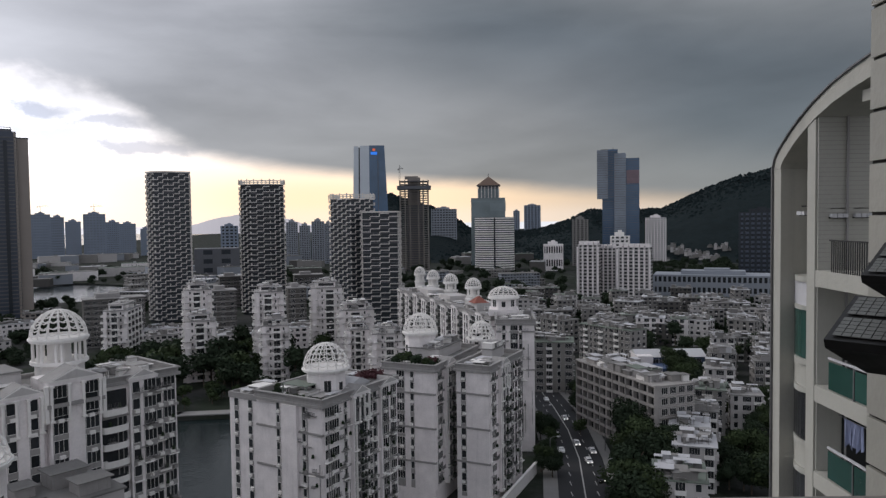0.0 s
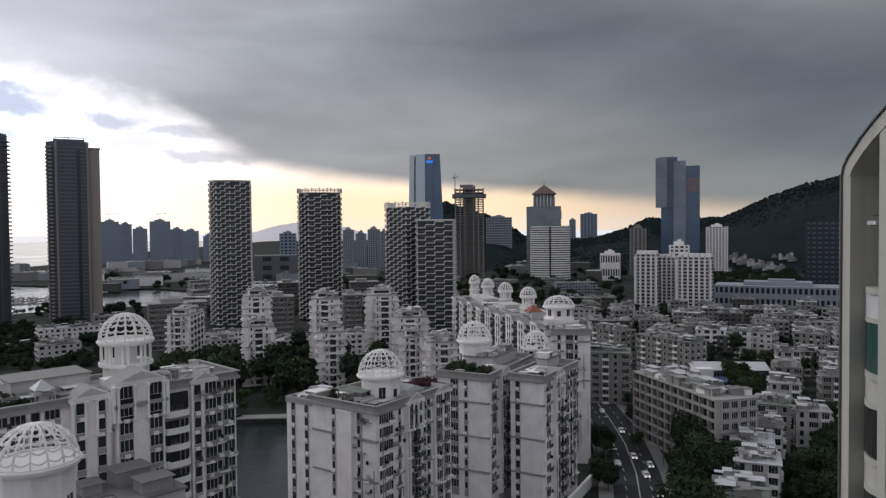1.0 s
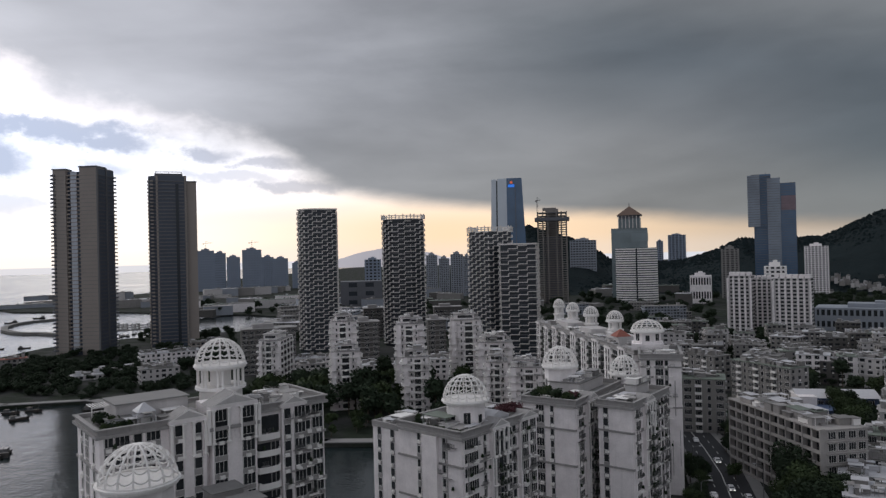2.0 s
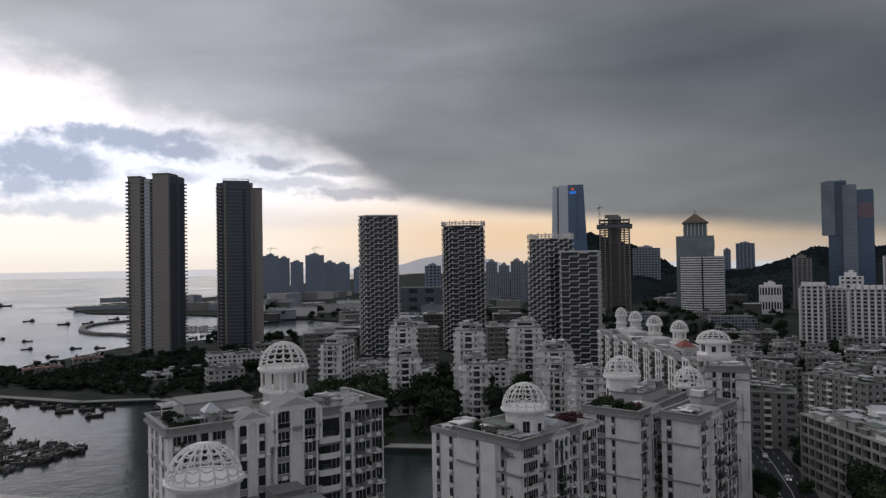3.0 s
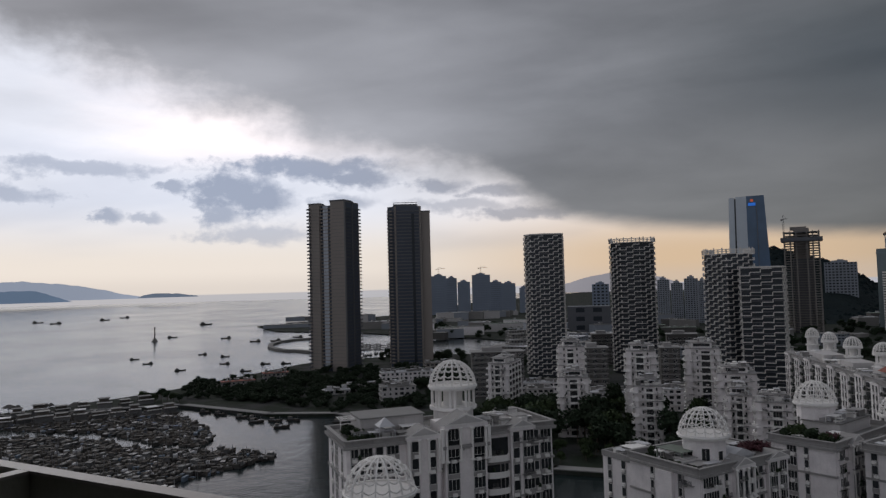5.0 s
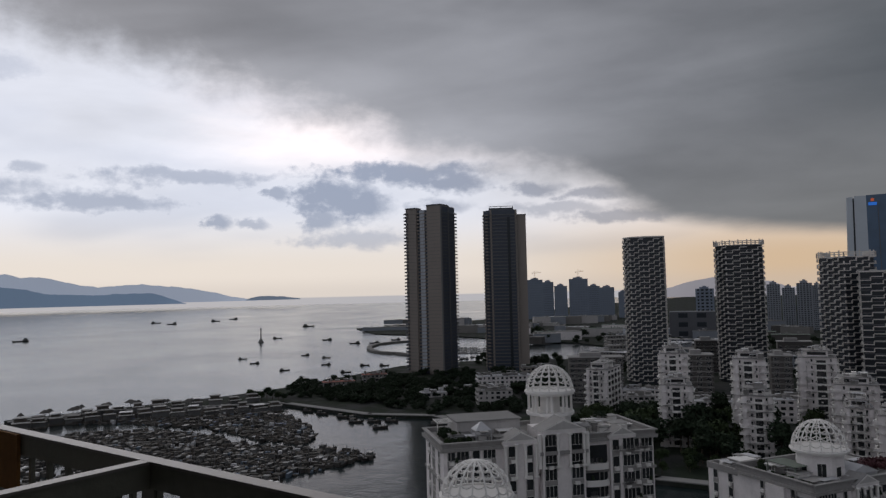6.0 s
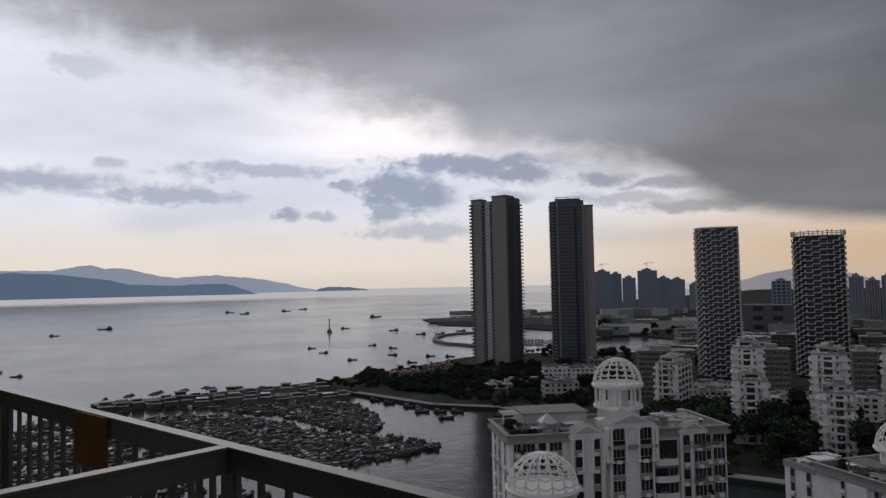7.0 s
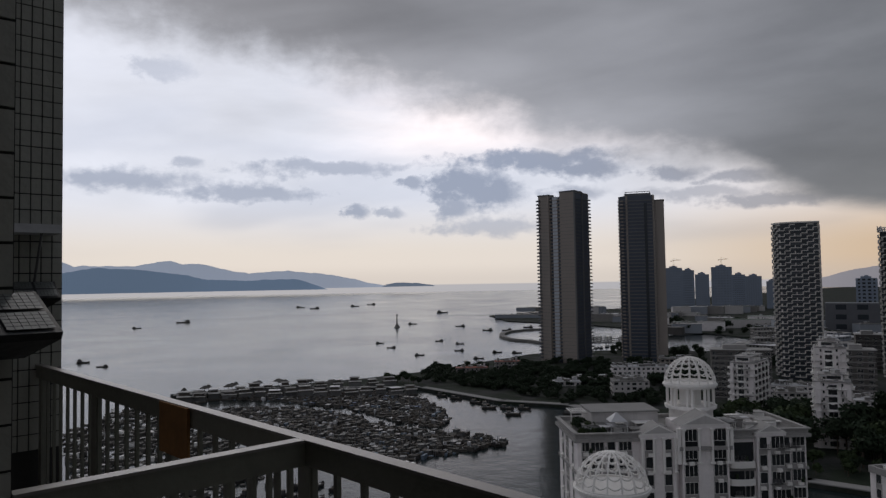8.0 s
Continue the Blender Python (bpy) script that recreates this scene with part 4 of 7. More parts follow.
def spandrels(t, f, cols, ztop, zlow, out):
    """Stained panels between the windows of a column, with the ledges and cooling units on them."""
    q = random.Random(int(ztop * 10) + len(cols))
    for u, key in cols:
        w = WIDTH[key] / 2 + 0.12
        f.put("spandrel_strip", mesh_of(boxes((u - w, u + w, -0.025, 0, zlow, ztop - 0.9)), "spandrel_strip", COPING), t, 0, 0, out)
        bm = bmesh.new()
        z = ztop - 2.3 - 0.75
        while z > zlow:
            if q.random() < 0.62:
                a = u + q.uniform(-0.3, 0.3)
                box(bm, a - 0.42, a + 0.42, -0.48, -0.026, z, z + 0.55)
            z -= STOREY
        tagged(f.put("cooling_clutter", mesh_of(bm, "cooling_clutter", TRIM), t, 0, 0, out), kind="stuff")


def window_grid(t, f, cols, ztop, zlow, skip=()):
    k = 0
    z = ztop - 2.3
    while z > zlow:
        if k not in skip:
            for u, key in cols:
                f.put("window", WIN[key], t, u, z, 0.0)
        z -= STOREY
        k += 1
    spandrels(t, f, cols, ztop, zlow, 0.0)


def bay(t, f, u0, u1, proj, ztop, zlow, cols, rise=1.7, columns=True):
    """A projecting bay with its gable, giant columns over two storeys and windows."""
    w = u1 - u0
    f.put("bay", mesh_of(boxes((u0, u1, -proj, 0, zlow, ztop), (u0 - 0.25, u1 + 0.25, -proj - 0.3, 0, ztop - 0.5, ztop)), "bay", WALL), t, 0, 0)
    g = bmesh.new()
    gable(g, u0 - 0.4, u1 + 0.4, -proj - 0.4, 2.5, ztop, rise)
    gb = f.put("pediment", mesh_of(g, "pediment", [TRIM, COPING]), t, 0, 0)
    g = bmesh.new()
    gable(g, u0 + 0.5, u1 - 0.5, -proj - 0.46, -proj - 0.41, ztop + 0.28, rise * 0.66)
    ob = part("tympanum", mesh_of(g, "tympanum", [WALL2, COPING]), None, gb)
    if columns:
        col = bmesh.new()
        prism(col, ngon(0.25, 10), 0.3, 5.6)
        box(col, -0.35, 0.35, -0.35, 0.35, 0, 0.3)
        box(col, -0.35, 0.35, -0.35, 0.35, 5.6, 5.9)
        cm = mesh_of(col, "column", TRIM)
        for u in (u0 + 0.2, u0 + w * 0.36, u0 + w * 0.64, u1 - 0.2):
            f.put("column", cm, t, u, ztop - 6.4, proj + 0.3)
    z, k = ztop - 2.6, 0
    while z > zlow:
        for u, key in cols:
            f.put("window", WIN[key], t, u, z, proj)
        z -= STOREY
    spandrels(t, f, cols, ztop - 0.6, zlow, proj)


def block_a():
    ang = math.degrees(math.atan2(30.3, 25.7))
    t = thing("domed_apartment_block", "white classical apartment block with an open-columned wire dome", "apartment block", -75.0, 100.0, 0, ang, "domed apartment blocks")
    L, dp, zt, zl = 39.7, 15.0, 48.0, 20.0
    euro_shell(t, L, dp, zt, bands=(48 - 6.3, 48 - 15.1, 48 - 24), par=0.55)
    fr, le, ri = Face(0, 0, L, 0), Face(0, dp, 0, 0), Face(L, 0, L, dp)
    window_grid(t, fr, ((1.4, "s"), (3.4, "d"), (5.8, "s"), (8.2, "d")), zt, zl)
    bay(t, fr, 10.6, 16.6, 1.0, zt + 0.4, zl, ((12.0, "s"), (15.2, "s")), rise=1.8)
    # tall middle part with the great gable
    bay(t, fr, 17.4, 25.4, 1.6, zt + 1.9, zl, ((18.9, "d"), (23.9, "d")), rise=2.1)
    # flat dark sheets between the columns draw the loggia's shade
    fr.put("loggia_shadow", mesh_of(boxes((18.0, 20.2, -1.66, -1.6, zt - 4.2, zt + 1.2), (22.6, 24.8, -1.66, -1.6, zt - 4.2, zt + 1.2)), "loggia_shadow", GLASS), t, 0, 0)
    for u in (16.9, 25.9):
        fr.put("outer_column", mesh_of(boxes((u - 0.3, u + 0.3, -1.9, -1.3, zt - 4.5, zt + 1.4)), "outer_column", TRIM), t, 0, 0)
    fr.put("string_course", mesh_of(boxes((16.9, 25.9, -2.1, 0, zt - 2.2, zt - 1.6)), "string_course", COPING), t, 0, 0)
    part("middle_wall", boxes((17.4, 25.4, 0.01, 6.0, zt, zt + 1.9)), WALL, t)
    # recess with curved balconies, its shade a flat dark sheet
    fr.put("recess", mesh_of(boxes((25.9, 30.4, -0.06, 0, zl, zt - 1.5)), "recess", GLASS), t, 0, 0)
    z = zt - 5.6
    while z > zl:
        fr.put("balcony", BALC["c"], t, 28.1, z, 0.1)
        z -= STOREY
    bay(t, fr, 30.6, 35.4, 0.9, zt + 0.2, zl, ((31.7, "s"), (34.2, "d")), rise=1.5, columns=False)
    window_grid(t, fr, ((36.3, "n"), (38.3, "d")), zt, zl)
    window_grid(t, le, ((3.5, "s"), (7.0, "d"), (11.5, "s")), zt, zl)
    window_grid(t, ri, ((3.0, "s"), (9.0, "s")), zt, zl)
    part("roof_house", boxes((4.0, 16.0, 6.0, 13.5, zt, zt + 3.0)), WALL2, t, "pale rendered rooftop room")
    part("roof_slab", boxes((3.8, 16.2, 5.6, 13.9, zt + 3.0, zt + 3.25)), PAVE, t)
    # rooftop pergola
    perg = part("pergola", boxes((1.0, 4.8, 9.2, 9.4, zt + 2.4, zt + 2.6)), TRIM, t, "white slatted roof pergola")
    for px in (1.0, 4.6):
        part("post", boxes((px, px + 0.15, 9.2, 9.35, zt, zt + 2.4)), TRIM, perg)
    for k in range(9):
        part("slat", boxes((1.0 + 0.45 * k, 1.12 + 0.45 * k, 9.0, 13.0, zt + 2.6, zt + 2.75)), TRIM, perg)
    bm = bmesh.new()
    prism(bm, [(6.0, 0.8), (9.0, 0.8), (9.0, 3.8), (6.0, 3.8)], zt + 2.3, zt + 3.7, 0, shrink=0.05, cx=7.5, cy=2.3)
    for px, py in ((6.1, 0.9), (8.9, 0.9), (6.1, 3.7), (8.9, 3.7)):
        box(bm, px - 0.06, px + 0.06, py - 0.06, py + 0.06, zt, zt + 2.3)
    part("garden_tent", bm, SHEET, t, "small white pointed roof canopy")
    roof_clutter(t, 71, 26.5, 38.8, 1.5, 14.0, zt + 0.05, 22, 1.5)
    roof_clutter(t, 72, 1.0, 16.0, 1.0, 6.0, zt + 0.05, 12, 1.6)
    facade_dressing(t, fr, 0.5, 10, zl, zt, 73, 40)
    facade_dressing(t, fr, 31, 35.2, zl, zt, 74, 26, 0.9)
    facade_dressing(t, fr, 36, 39.4, zl, zt, 75, 26)
    facade_dressing(t, fr, 26, 30.3, zl, zt - 2, 76, 22, 0.1)
    # dome centre in the block's own frame
    x, y = polar(28.42, 141)
    p = t.matrix_world.inverted() @ Vector((x, y, 0))
    dome(t, p.x, p.y, 48.4, 55.4, 60.2, 4.5, columns=True)
    return t


def block_a2():
    x, y = polar(34.35, 99)
    t = thing("domed_apartment_block", "white domed block with a solid arched drum", "apartment block", x, y, 0, 50, "domed apartment blocks")
    part("wall", boxes((-9, 14, -6, 14, 1.6, 35.0)), WALL, t)
    part("tower_wall", boxes((-5.0, 5.0, -4.6, 5.0, 35.0, 40.0)), WALL, t)
    part("roof_deck", boxes((-8.8, 13.8, -5.8, 13.8, 35.0, 35.1)), ROOF, t)
    part("roof_hut", boxes((6.5, 12.5, -4, 3, 35.1, 37.6)), WALL2, t)
    part("roof_hut_cover", boxes((6.1, 12.9, -4.5, 3.5, 37.6, 37.85)), ROOF, t)
    part("lower_wing", boxes((14.05, 23, 9, 20.5, 1.6, 35.6), (9.5, 14.05, 14.05, 20.5, 1.6, 35.6)), WALL2, t)
    part("wing_roof", boxes((14.05, 23.3, 8.7, 20.8, 35.6, 35.9), (9.2, 14.05, 14.05, 20.8, 35.6, 35.9)), ROOF, t, "dark grey flat roof")
    for x0, x1, y0, y1, h in ((15.5, 20.5, 15.5, 19.5, 2.3), (17.0, 21.5, 10.0, 13.5, 1.8), (10.5, 13.2, 15.5, 18.5, 1.5)):
        part("roof_hut", boxes((x0, x1, y0, y1, 35.9, 35.9 + h)), COPING, t)
        part("roof_hut_cover", boxes((x0 - 0.4, x1 + 0.4, y0 - 0.4, y1 + 0.4, 35.9 + h, 36.05 + h)), ROOF, t)
    dome(t, 0, 0, 40.0, 47.4, 51.9, 4.75, columns=False)


def block_b():
    ang = math.degrees(math.atan2(22.5, 13.7))
    t = thing("domed_apartment_block", "white apartment block with a wire dome on a solid drum", "apartment block", -25.5, 146.2, 0, ang, "domed apartment blocks")
    L, dp, zt, zl = 26.3, 18.7, 37.0, 8.0
    euro_shell(t, L, dp, zt, bands=(37 - 6.6, 37 - 15.2, 37 - 24))
    fr, le = Face(0, 0, L, 0), Face(0, dp, 0, 0)
    fr.put("corner_bay", mesh_of(boxes((0.3, 4.6, -0.5, 0, zl, zt - 1.2)), "corner_bay", WALL), t, 0, 0)
    z = zt - 2.6
    while z > zl:
        for u in (1.4, 3.6):
            fr.put("window", WIN["d"], t, u, z, 0.5)
        z -= STOREY
    window_grid(t, fr, ((7.6, "n"), (16.5, "n")), zt, zl)
    bay(t, fr, 9.2, 14.8, 0.9, zt + 0.2, zl, ((10.4, "t"), (13.6, "t")), rise=1.8)
    # flat dark sheet on the bay for the shade behind its balconies
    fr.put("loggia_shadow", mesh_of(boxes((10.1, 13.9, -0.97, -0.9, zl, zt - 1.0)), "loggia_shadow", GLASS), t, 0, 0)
    for u in (10.0, 14.0):
        fr.put("pilaster", mesh_of(boxes((u - 0.2, u + 0.2, -1.2, -0.9, zl, zt - 6.4)), "pilaster", TRIM), t, 0, 0)
    z = zt - 9.5
    while z > zl:
        fr.put("balcony", BALC["l"], t, 12.0, z, 0.98)
        z -= STOREY
    window_grid(t, fr, ((18.0, "s"),), zt, zl)
    bay(t, fr, 19.5, 25.8, 0.8, zt + 0.2, zl, ((21.2, "d"), (24.2, "d")), rise=1.6, columns=False)
    window_grid(t, le, ((6.4, "n"), (13.8, "n")), zt, zl)
    le.put("downpipe", mesh_of(boxes((14.6, 14.75, -0.15, 0, zl, zt - 1)), "downpipe", COPING), t, 0, 0)
    le.put("downpipe", mesh_of(boxes((7.2, 7.35, -0.15, 0, zl, zt - 1)), "downpipe", COPING), t, 0, 0)
    le.put("side_pier", mesh_of(boxes((8.0, 12.4, -0.9, 0, zl, zt - 0.8)), "side_pier", WALL), t, 0, 0)
    for u0, u1, n, o in ((0.4, 4.5, 40, 0.5), (4.8, 9.0, 30, 0.0), (9.4, 14.6, 40, 0.95), (15, 19.3, 36, 0.0), (19.6, 25.6, 50, 0.8)):
        facade_dressing(t, fr, u0, u1, zl, zt, 80 + n, n, o)
    facade_dressing(t, le, 12.6, 18.2, zl, zt, 89, 24)
    roof_clutter(t, 90, 0.6, 9.5, 1.0, 17.5, zt + 0.05, 26, 1.7)
    roof_clutter(t, 91, 17, 25.5, 6, 17.5, zt + 0.05, 22, 2.2)
    part("low_wing", boxes((0.5, 12, dp, dp + 9, 1.6, zt - 1.0)), WALL, t)
    part("wing_roof", boxes((0.8, 11.7, dp + 0.31, dp + 8.7, zt - 1.0, zt - 0.92)), ROOF, t)
    for x0, x1, y0, y1 in ((0.3, 12.2, dp + 8.7, dp + 9.2), (0.3, 0.8, dp + 0.31, dp + 8.7), (11.7, 12.2, dp + 0.31, dp + 8.7)):
        part("parapet", boxes((x0, x1, y0, y1, zt - 1.6, zt - 0.3)), COPING, t)
    roof_clutter(t, 92, 0.9, 11.5, dp + 0.5, dp + 8.5, zt - 0.92, 14, 1.5)
    f2 = Face(0.5, dp + 9, 0.5, dp)
    window_grid(t, f2, ((2.2, "s"), (6.5, "s")), zt - 1, zl)
    part("roof_terrace_cover", boxes((2.0, 6.5, 6.0, 13.0, zt + 2.6, zt + 2.75), (2.1, 2.3, 6.1, 6.3, zt, zt + 2.6), (6.2, 6.4, 12.7, 12.9, zt, zt + 2.6), (2.1, 2.3, 12.7, 12.9, zt, zt + 2.6), (6.2, 6.4, 6.1, 6.3, zt, zt + 2.6)), GREENROOF, t, "grey-green terrace cover on posts")
    bm = bmesh.new()
    gable(bm, 10.5, 19.0, 1.5, 9.5, zt + 1.2, 1.6)
    box(bm, 10.8, 18.7, 1.8, 9.2, zt, zt + 1.2)
    part("roof_gable", bm, [SHEET, SHEET], t, "pale pitched rooftop shed")
    x, y = polar(9.5, 160)
    p = t.matrix_world.inverted() @ Vector((x, y, 0))
    dome(t, p.x, p.y, 37.0, 42.6, 48.0, 4.95, columns=False)
    return t


def block_row(label, ox, oy, ang, L, dp, zt, zl, domepos, pink=False):
    t = thing("domed_apartment_block", label, "apartment block", ox, oy, 0, ang, "domed apartment blocks")
    euro_shell(t, L, dp, zt, bands=(zt - 6.6, zt - 15.4, zt - 24.2))
    fr, le = Face(0, 0, L, 0), Face(0, dp, 0, 0)
    z = zt - 2.6
    fr.put("corner_bay", mesh_of(boxes((0.4, 3.8, -0.5, 0, zl, zt - 1)), "corner_bay", WALL), t, 0, 0)
    while z > zl:
        fr.put("window", WIN["w"], t, 2.1, z, 0.5)
        z -= STOREY
    bay(t, fr, 6.0, 11.5, 0.9, zt + 0.2, zl, ((7.3, "t"), (10.2, "t")), rise=1.7)
    # the loggia's shade is a flat dark sheet on the bay
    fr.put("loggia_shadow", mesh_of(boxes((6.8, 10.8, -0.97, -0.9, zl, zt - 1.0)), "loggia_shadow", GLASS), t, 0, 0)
    for u in (6.6, 8.8, 11.0):
        fr.put("pilaster", mesh_of(boxes((u - 0.2, u + 0.2, -1.25, -0.9, zl, zt - 6.4)), "pilaster", TRIM), t, 0, 0)
    z = zt - 9.4
    while z > zl:
        fr.put("balcony", BALC["l"], t, 8.8, z, 0.98)
        z -= STOREY
    u = 13.5
    cols = []
    while u < L - 1.5:
        cols.append((u, "d" if len(cols) % 2 else "s"))
        u += 2.7
    window_grid(t, fr, cols, zt, zl)
    for u0, u1, n, o in ((0.4, 3.8, 36, 0.5), (6.2, 11.3, 50, 0.95), (12.2, L - 0.6, 110, 0.0)):
        facade_dressing(t, fr, u0, u1, zl, zt, int(ox * 10) + n, n, o)
    roof_clutter(t, int(oy), 0.8, 11.5, 1.0, dp - 1, zt + 0.05, 16, 1.4)
    roof_clutter(t, int(oy) + 1, 12, L - 3, 4, dp - 2, zt + 3.05, 14, 1.6)
    window_grid(t, le, ((dp - 9.6, "d"), (dp - 6.3, "n")) if dp > 11 else ((2.0, "s"),), zt, zl)
    part("roof_house", boxes((12, L - 3, 4, dp - 2, zt, zt + 2.8)), WALL2, t)
    part("roof_slab", boxes((11.6, L - 2.6, 3.6, dp - 1.6, zt + 2.8, zt + 3.05)), ROOF, t)
    if domepos:
        az, d, zs, ztp, R = domepos
        x, y = polar(az, d)
        p = t.matrix_world.inverted() @ Vector((x, y, 0))
        dome(t, p.x, p.y, zt, zs, ztp, R, columns=False)
    return t


block_a()
block_a2()
block_b()
block_row("white apartment block with planted roof and wire dome", -2.7, 179.6, 66.9, 31.6, 14.5, 37.0, 6.0, (1.95, 199, 43.8, 48.9, 4.7))
block_row("narrow white apartment block with a small wire dome", 10.9, 178.0, 63.4, 23.5, 9.0, 37.0, 4.0, (-2.95, 212, 39.6, 44.6, 4.0))


def end_block():
    x, y = polar(-4.2, 224)
    t = thing("domed_apartment_block", "tall white end block with a large wire dome", "apartment block", x, y, 0, -4, "domed apartment blocks")
    L, dp, zt, zl = 11.7, 20.0, 42.3, 6.0
    euro_shell(t, L, dp, zt, bands=(zt - 3, zt - 15))
    fr = Face(0, 0, L, 0)
    window_grid(t, fr, ((2.2, "n"), (5.4, "d"), (7.4, "n")), zt, zl)
    facade_dressing(t, fr, 1, 11, zl, zt, 95, 40)
    roof_clutter(t, 96, 0.5, 11, 1, 18, zt + 0.05, 18, 1.8)
    x, y = polar(-4.75, 245)
    p = t.matrix_world.inverted() @ Vector((x, y, 0))
    part("dome_house", boxes((p.x - 5, p.x + 5, p.y - 5, p.y + 5, zt, zt + 2.0)), WALL, t)
    dome(t, p.x, p.y, zt + 2.0, 48.2, 51.8, 5.1, columns=False)


end_block()


def long_row():
    ang = math.degrees(math.atan2(-108, 40))
    t = thing("long_apartment_row", "long white apartment row with balconies and four small domes", "apartment block", -22.4, 355.2, 0, ang, "domed apartment blocks")
    L, dp, zt, zl = 112.0, 14.0, 40.0, 10.0
    euro_shell(t, L, dp, zt, bands=(zt - 3.2,), par=0.8)
    fr = Face(0, 0, L, 0)
    nb = 9
    w = L / nb
    for k in range(nb):
        u = w * k
        bay(t, fr, u + 0.6, u + w * 0.48, 0.9, zt - (0.5 if k % 2 else -0.6), zl, ((u + w * 0.17, "s"), (u + w * 0.36, "s")), rise=0.8, columns=False)
        # dark sheet between the pilasters stands for the loggia's shade
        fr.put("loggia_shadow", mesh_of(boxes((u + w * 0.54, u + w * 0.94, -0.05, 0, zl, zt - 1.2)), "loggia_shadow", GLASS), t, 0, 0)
        for q in (0.52, 0.96):
            fr.put("pilaster", mesh_of(boxes((u + w * q - 0.3, u + w * q + 0.3, -0.6, 0, zl, zt - 0.8)), "pilaster", TRIM), t, 0, 0)
        z = zt - 4
        while z > zl + 8:
            fr.put("balcony", BALC["l"], t, u + w * 0.74, z, 0.02)
            z -= STOREY
    for az, d, R in ((1.91, 376, 2.9), (0.85, 350, 3.1), (-0.55, 325, 3.3), (-2.35, 300, 3.4)):
        x, y = polar(az, d)
        p = t.matrix_world.inverted() @ Vector((x, y, 0))
        dome(t, p.x, p.y, zt - 0.5, 46.2, 50.2, R, columns=True)
    facade_dressing(t, fr, 1, L - 1, zl, zt, 97, 260, 0.1)
    roof_clutter(t, 98, 1, L - 1, 1, 13, zt + 0.05, 110, 2.4)
    for u0, u1 in ((20, 36), (52, 64), (80, 92)):
        part("roof_house", boxes((u0, u1, 3, 11, zt, zt + 3)), WALL2, t)
    bm = bmesh.new()
    prism(bm, [(86, 2), (92, 2), (92, 8), (86, 8)], zt + 3.0, zt + 5.4, 0, shrink=0.1, cx=89, cy=5)
    part("hip_roof", bm, REDTILE, t, "small red hipped roof")


long_row()

# ---------------------------------------------------------------- white blocks behind the canal


def white_block(az, d, w, depth, top, ang, label, zigzag=True):
    x, y = polar(az, d)
    t = thing("white_apartment_block", label, "apartment block", x, y, 1.6, ang, "white blocks by the canal")
    H = top - 1.6
    n = int(H / 3.0)
    hs = H / n
    rng = random.Random(int(az * 100))
    part("wall", boxes((-w / 2, w / 2, 0, depth, 0, H)), WALL, t)
    le, ri = Face(-w / 2, depth, -w / 2, 0), Face(w / 2, 0, w / 2, depth)
    # the front: a glazed strip up the middle between white piers, slots at both sides
    c = rng.uniform(-0.06, 0.1) * w
    part("window_shaft", boxes((c - w * 0.14, c + w * 0.14, -0.04, 0.0, 1, H - 1.2)), GLASS, t, "dark glazed window strip")
    part("corner_pier", boxes((-w / 2, -w * 0.36, -0.8, -0.05, 0, H + 0.2)), WALL, t)
    part("corner_pier", boxes((w * 0.38, w / 2, -0.5, -0.05, 0, H - 0.4)), WALL, t)
    for q in (c - w * 0.15, c + w * 0.15):
        part("mullion_pier", boxes((q - 0.3, q + 0.3, -0.4, -0.05, 1, H - 0.8)), TRIM, t)
    part("side_glazing", boxes((-w / 2 - 0.05, -w / 2, 1.0, depth - 1.0, 1, H - 1)), GLASS, t)
    part("side_glazing", boxes((w / 2, w / 2 + 0.05, 1.0, depth - 1.0, 1, H - 1)), GLASS, t)
    sill = mesh_of(boxes((c - w * 0.14, c + w * 0.14, -0.5, -0.041, 0, 0.7), (c - w * 0.16, c - w * 0.02, -0.75, -0.5, 0.05, 0.6)), "sill_band", TRIM)
    slot = mesh_of(boxes((-0.35, 0.35, -0.06, 0.02, 0, 1.3)), "slot_window", GLASS)
    corner = mesh_of(boxes((-1.5, 0.4, -1.1, 1.6, 0, 0.28), (-1.5, 0.4, -1.1, -0.98, 0.28, 1.0), (-1.5, -1.38, -0.98, 1.6, 0.28, 1.0)), "corner_balcony", TRIM)
    nb = max(2, int(depth / 6))
    for k in range(n):
        z = hs * k + 0.2
        part("sill_band", sill, None, t).location.z = z
        for q in (c - w * 0.26, c + w * 0.28):
            part("slot_window", slot, None, t).location = (q, 0, z + 1.1)
        ob = part("corner_balcony", corner, None, t)
        ob.location = (-w / 2 - (0.35 if k % 2 else 0), 0.6, z)
        ob = part("corner_balcony", corner, None, t)
        ob.matrix_basis = pose(w / 2 + (0 if k % 2 else 0.35), 1.6, z, 0, 0, 90)
        for q in range(nb):
            bl = BALC["c"] if (k + q) % 2 else BALC["p"]
            le.put("balcony", bl, t, depth * (q + 0.5) / nb, z, 0.05)
            if k > n * 0.3:
                ri.put("balcony", bl, t, depth * (q + 0.5) / nb, z, 0.05)
    pier = mesh_of(boxes((-0.5, 0.5, -0.4, 0, 0, H)), "pier", WALL)
    for q in range(nb + 1):
        for f in (le, ri):
            f.put("pier", pier, t, max(0.6, min(depth - 0.6, depth * q / nb)), 0, 0)
    part("cornice", boxes((-w / 2 - 0.4, w / 2 + 0.4, -0.9, depth + 0.4, H, H + 0.4)), COPING, t)
    # uneven terrace ledges and shades that ruffle the outline, too many to tell apart
    ruff = bmesh.new()
    for k in range(1, n):
        z = hs * k + 0.1
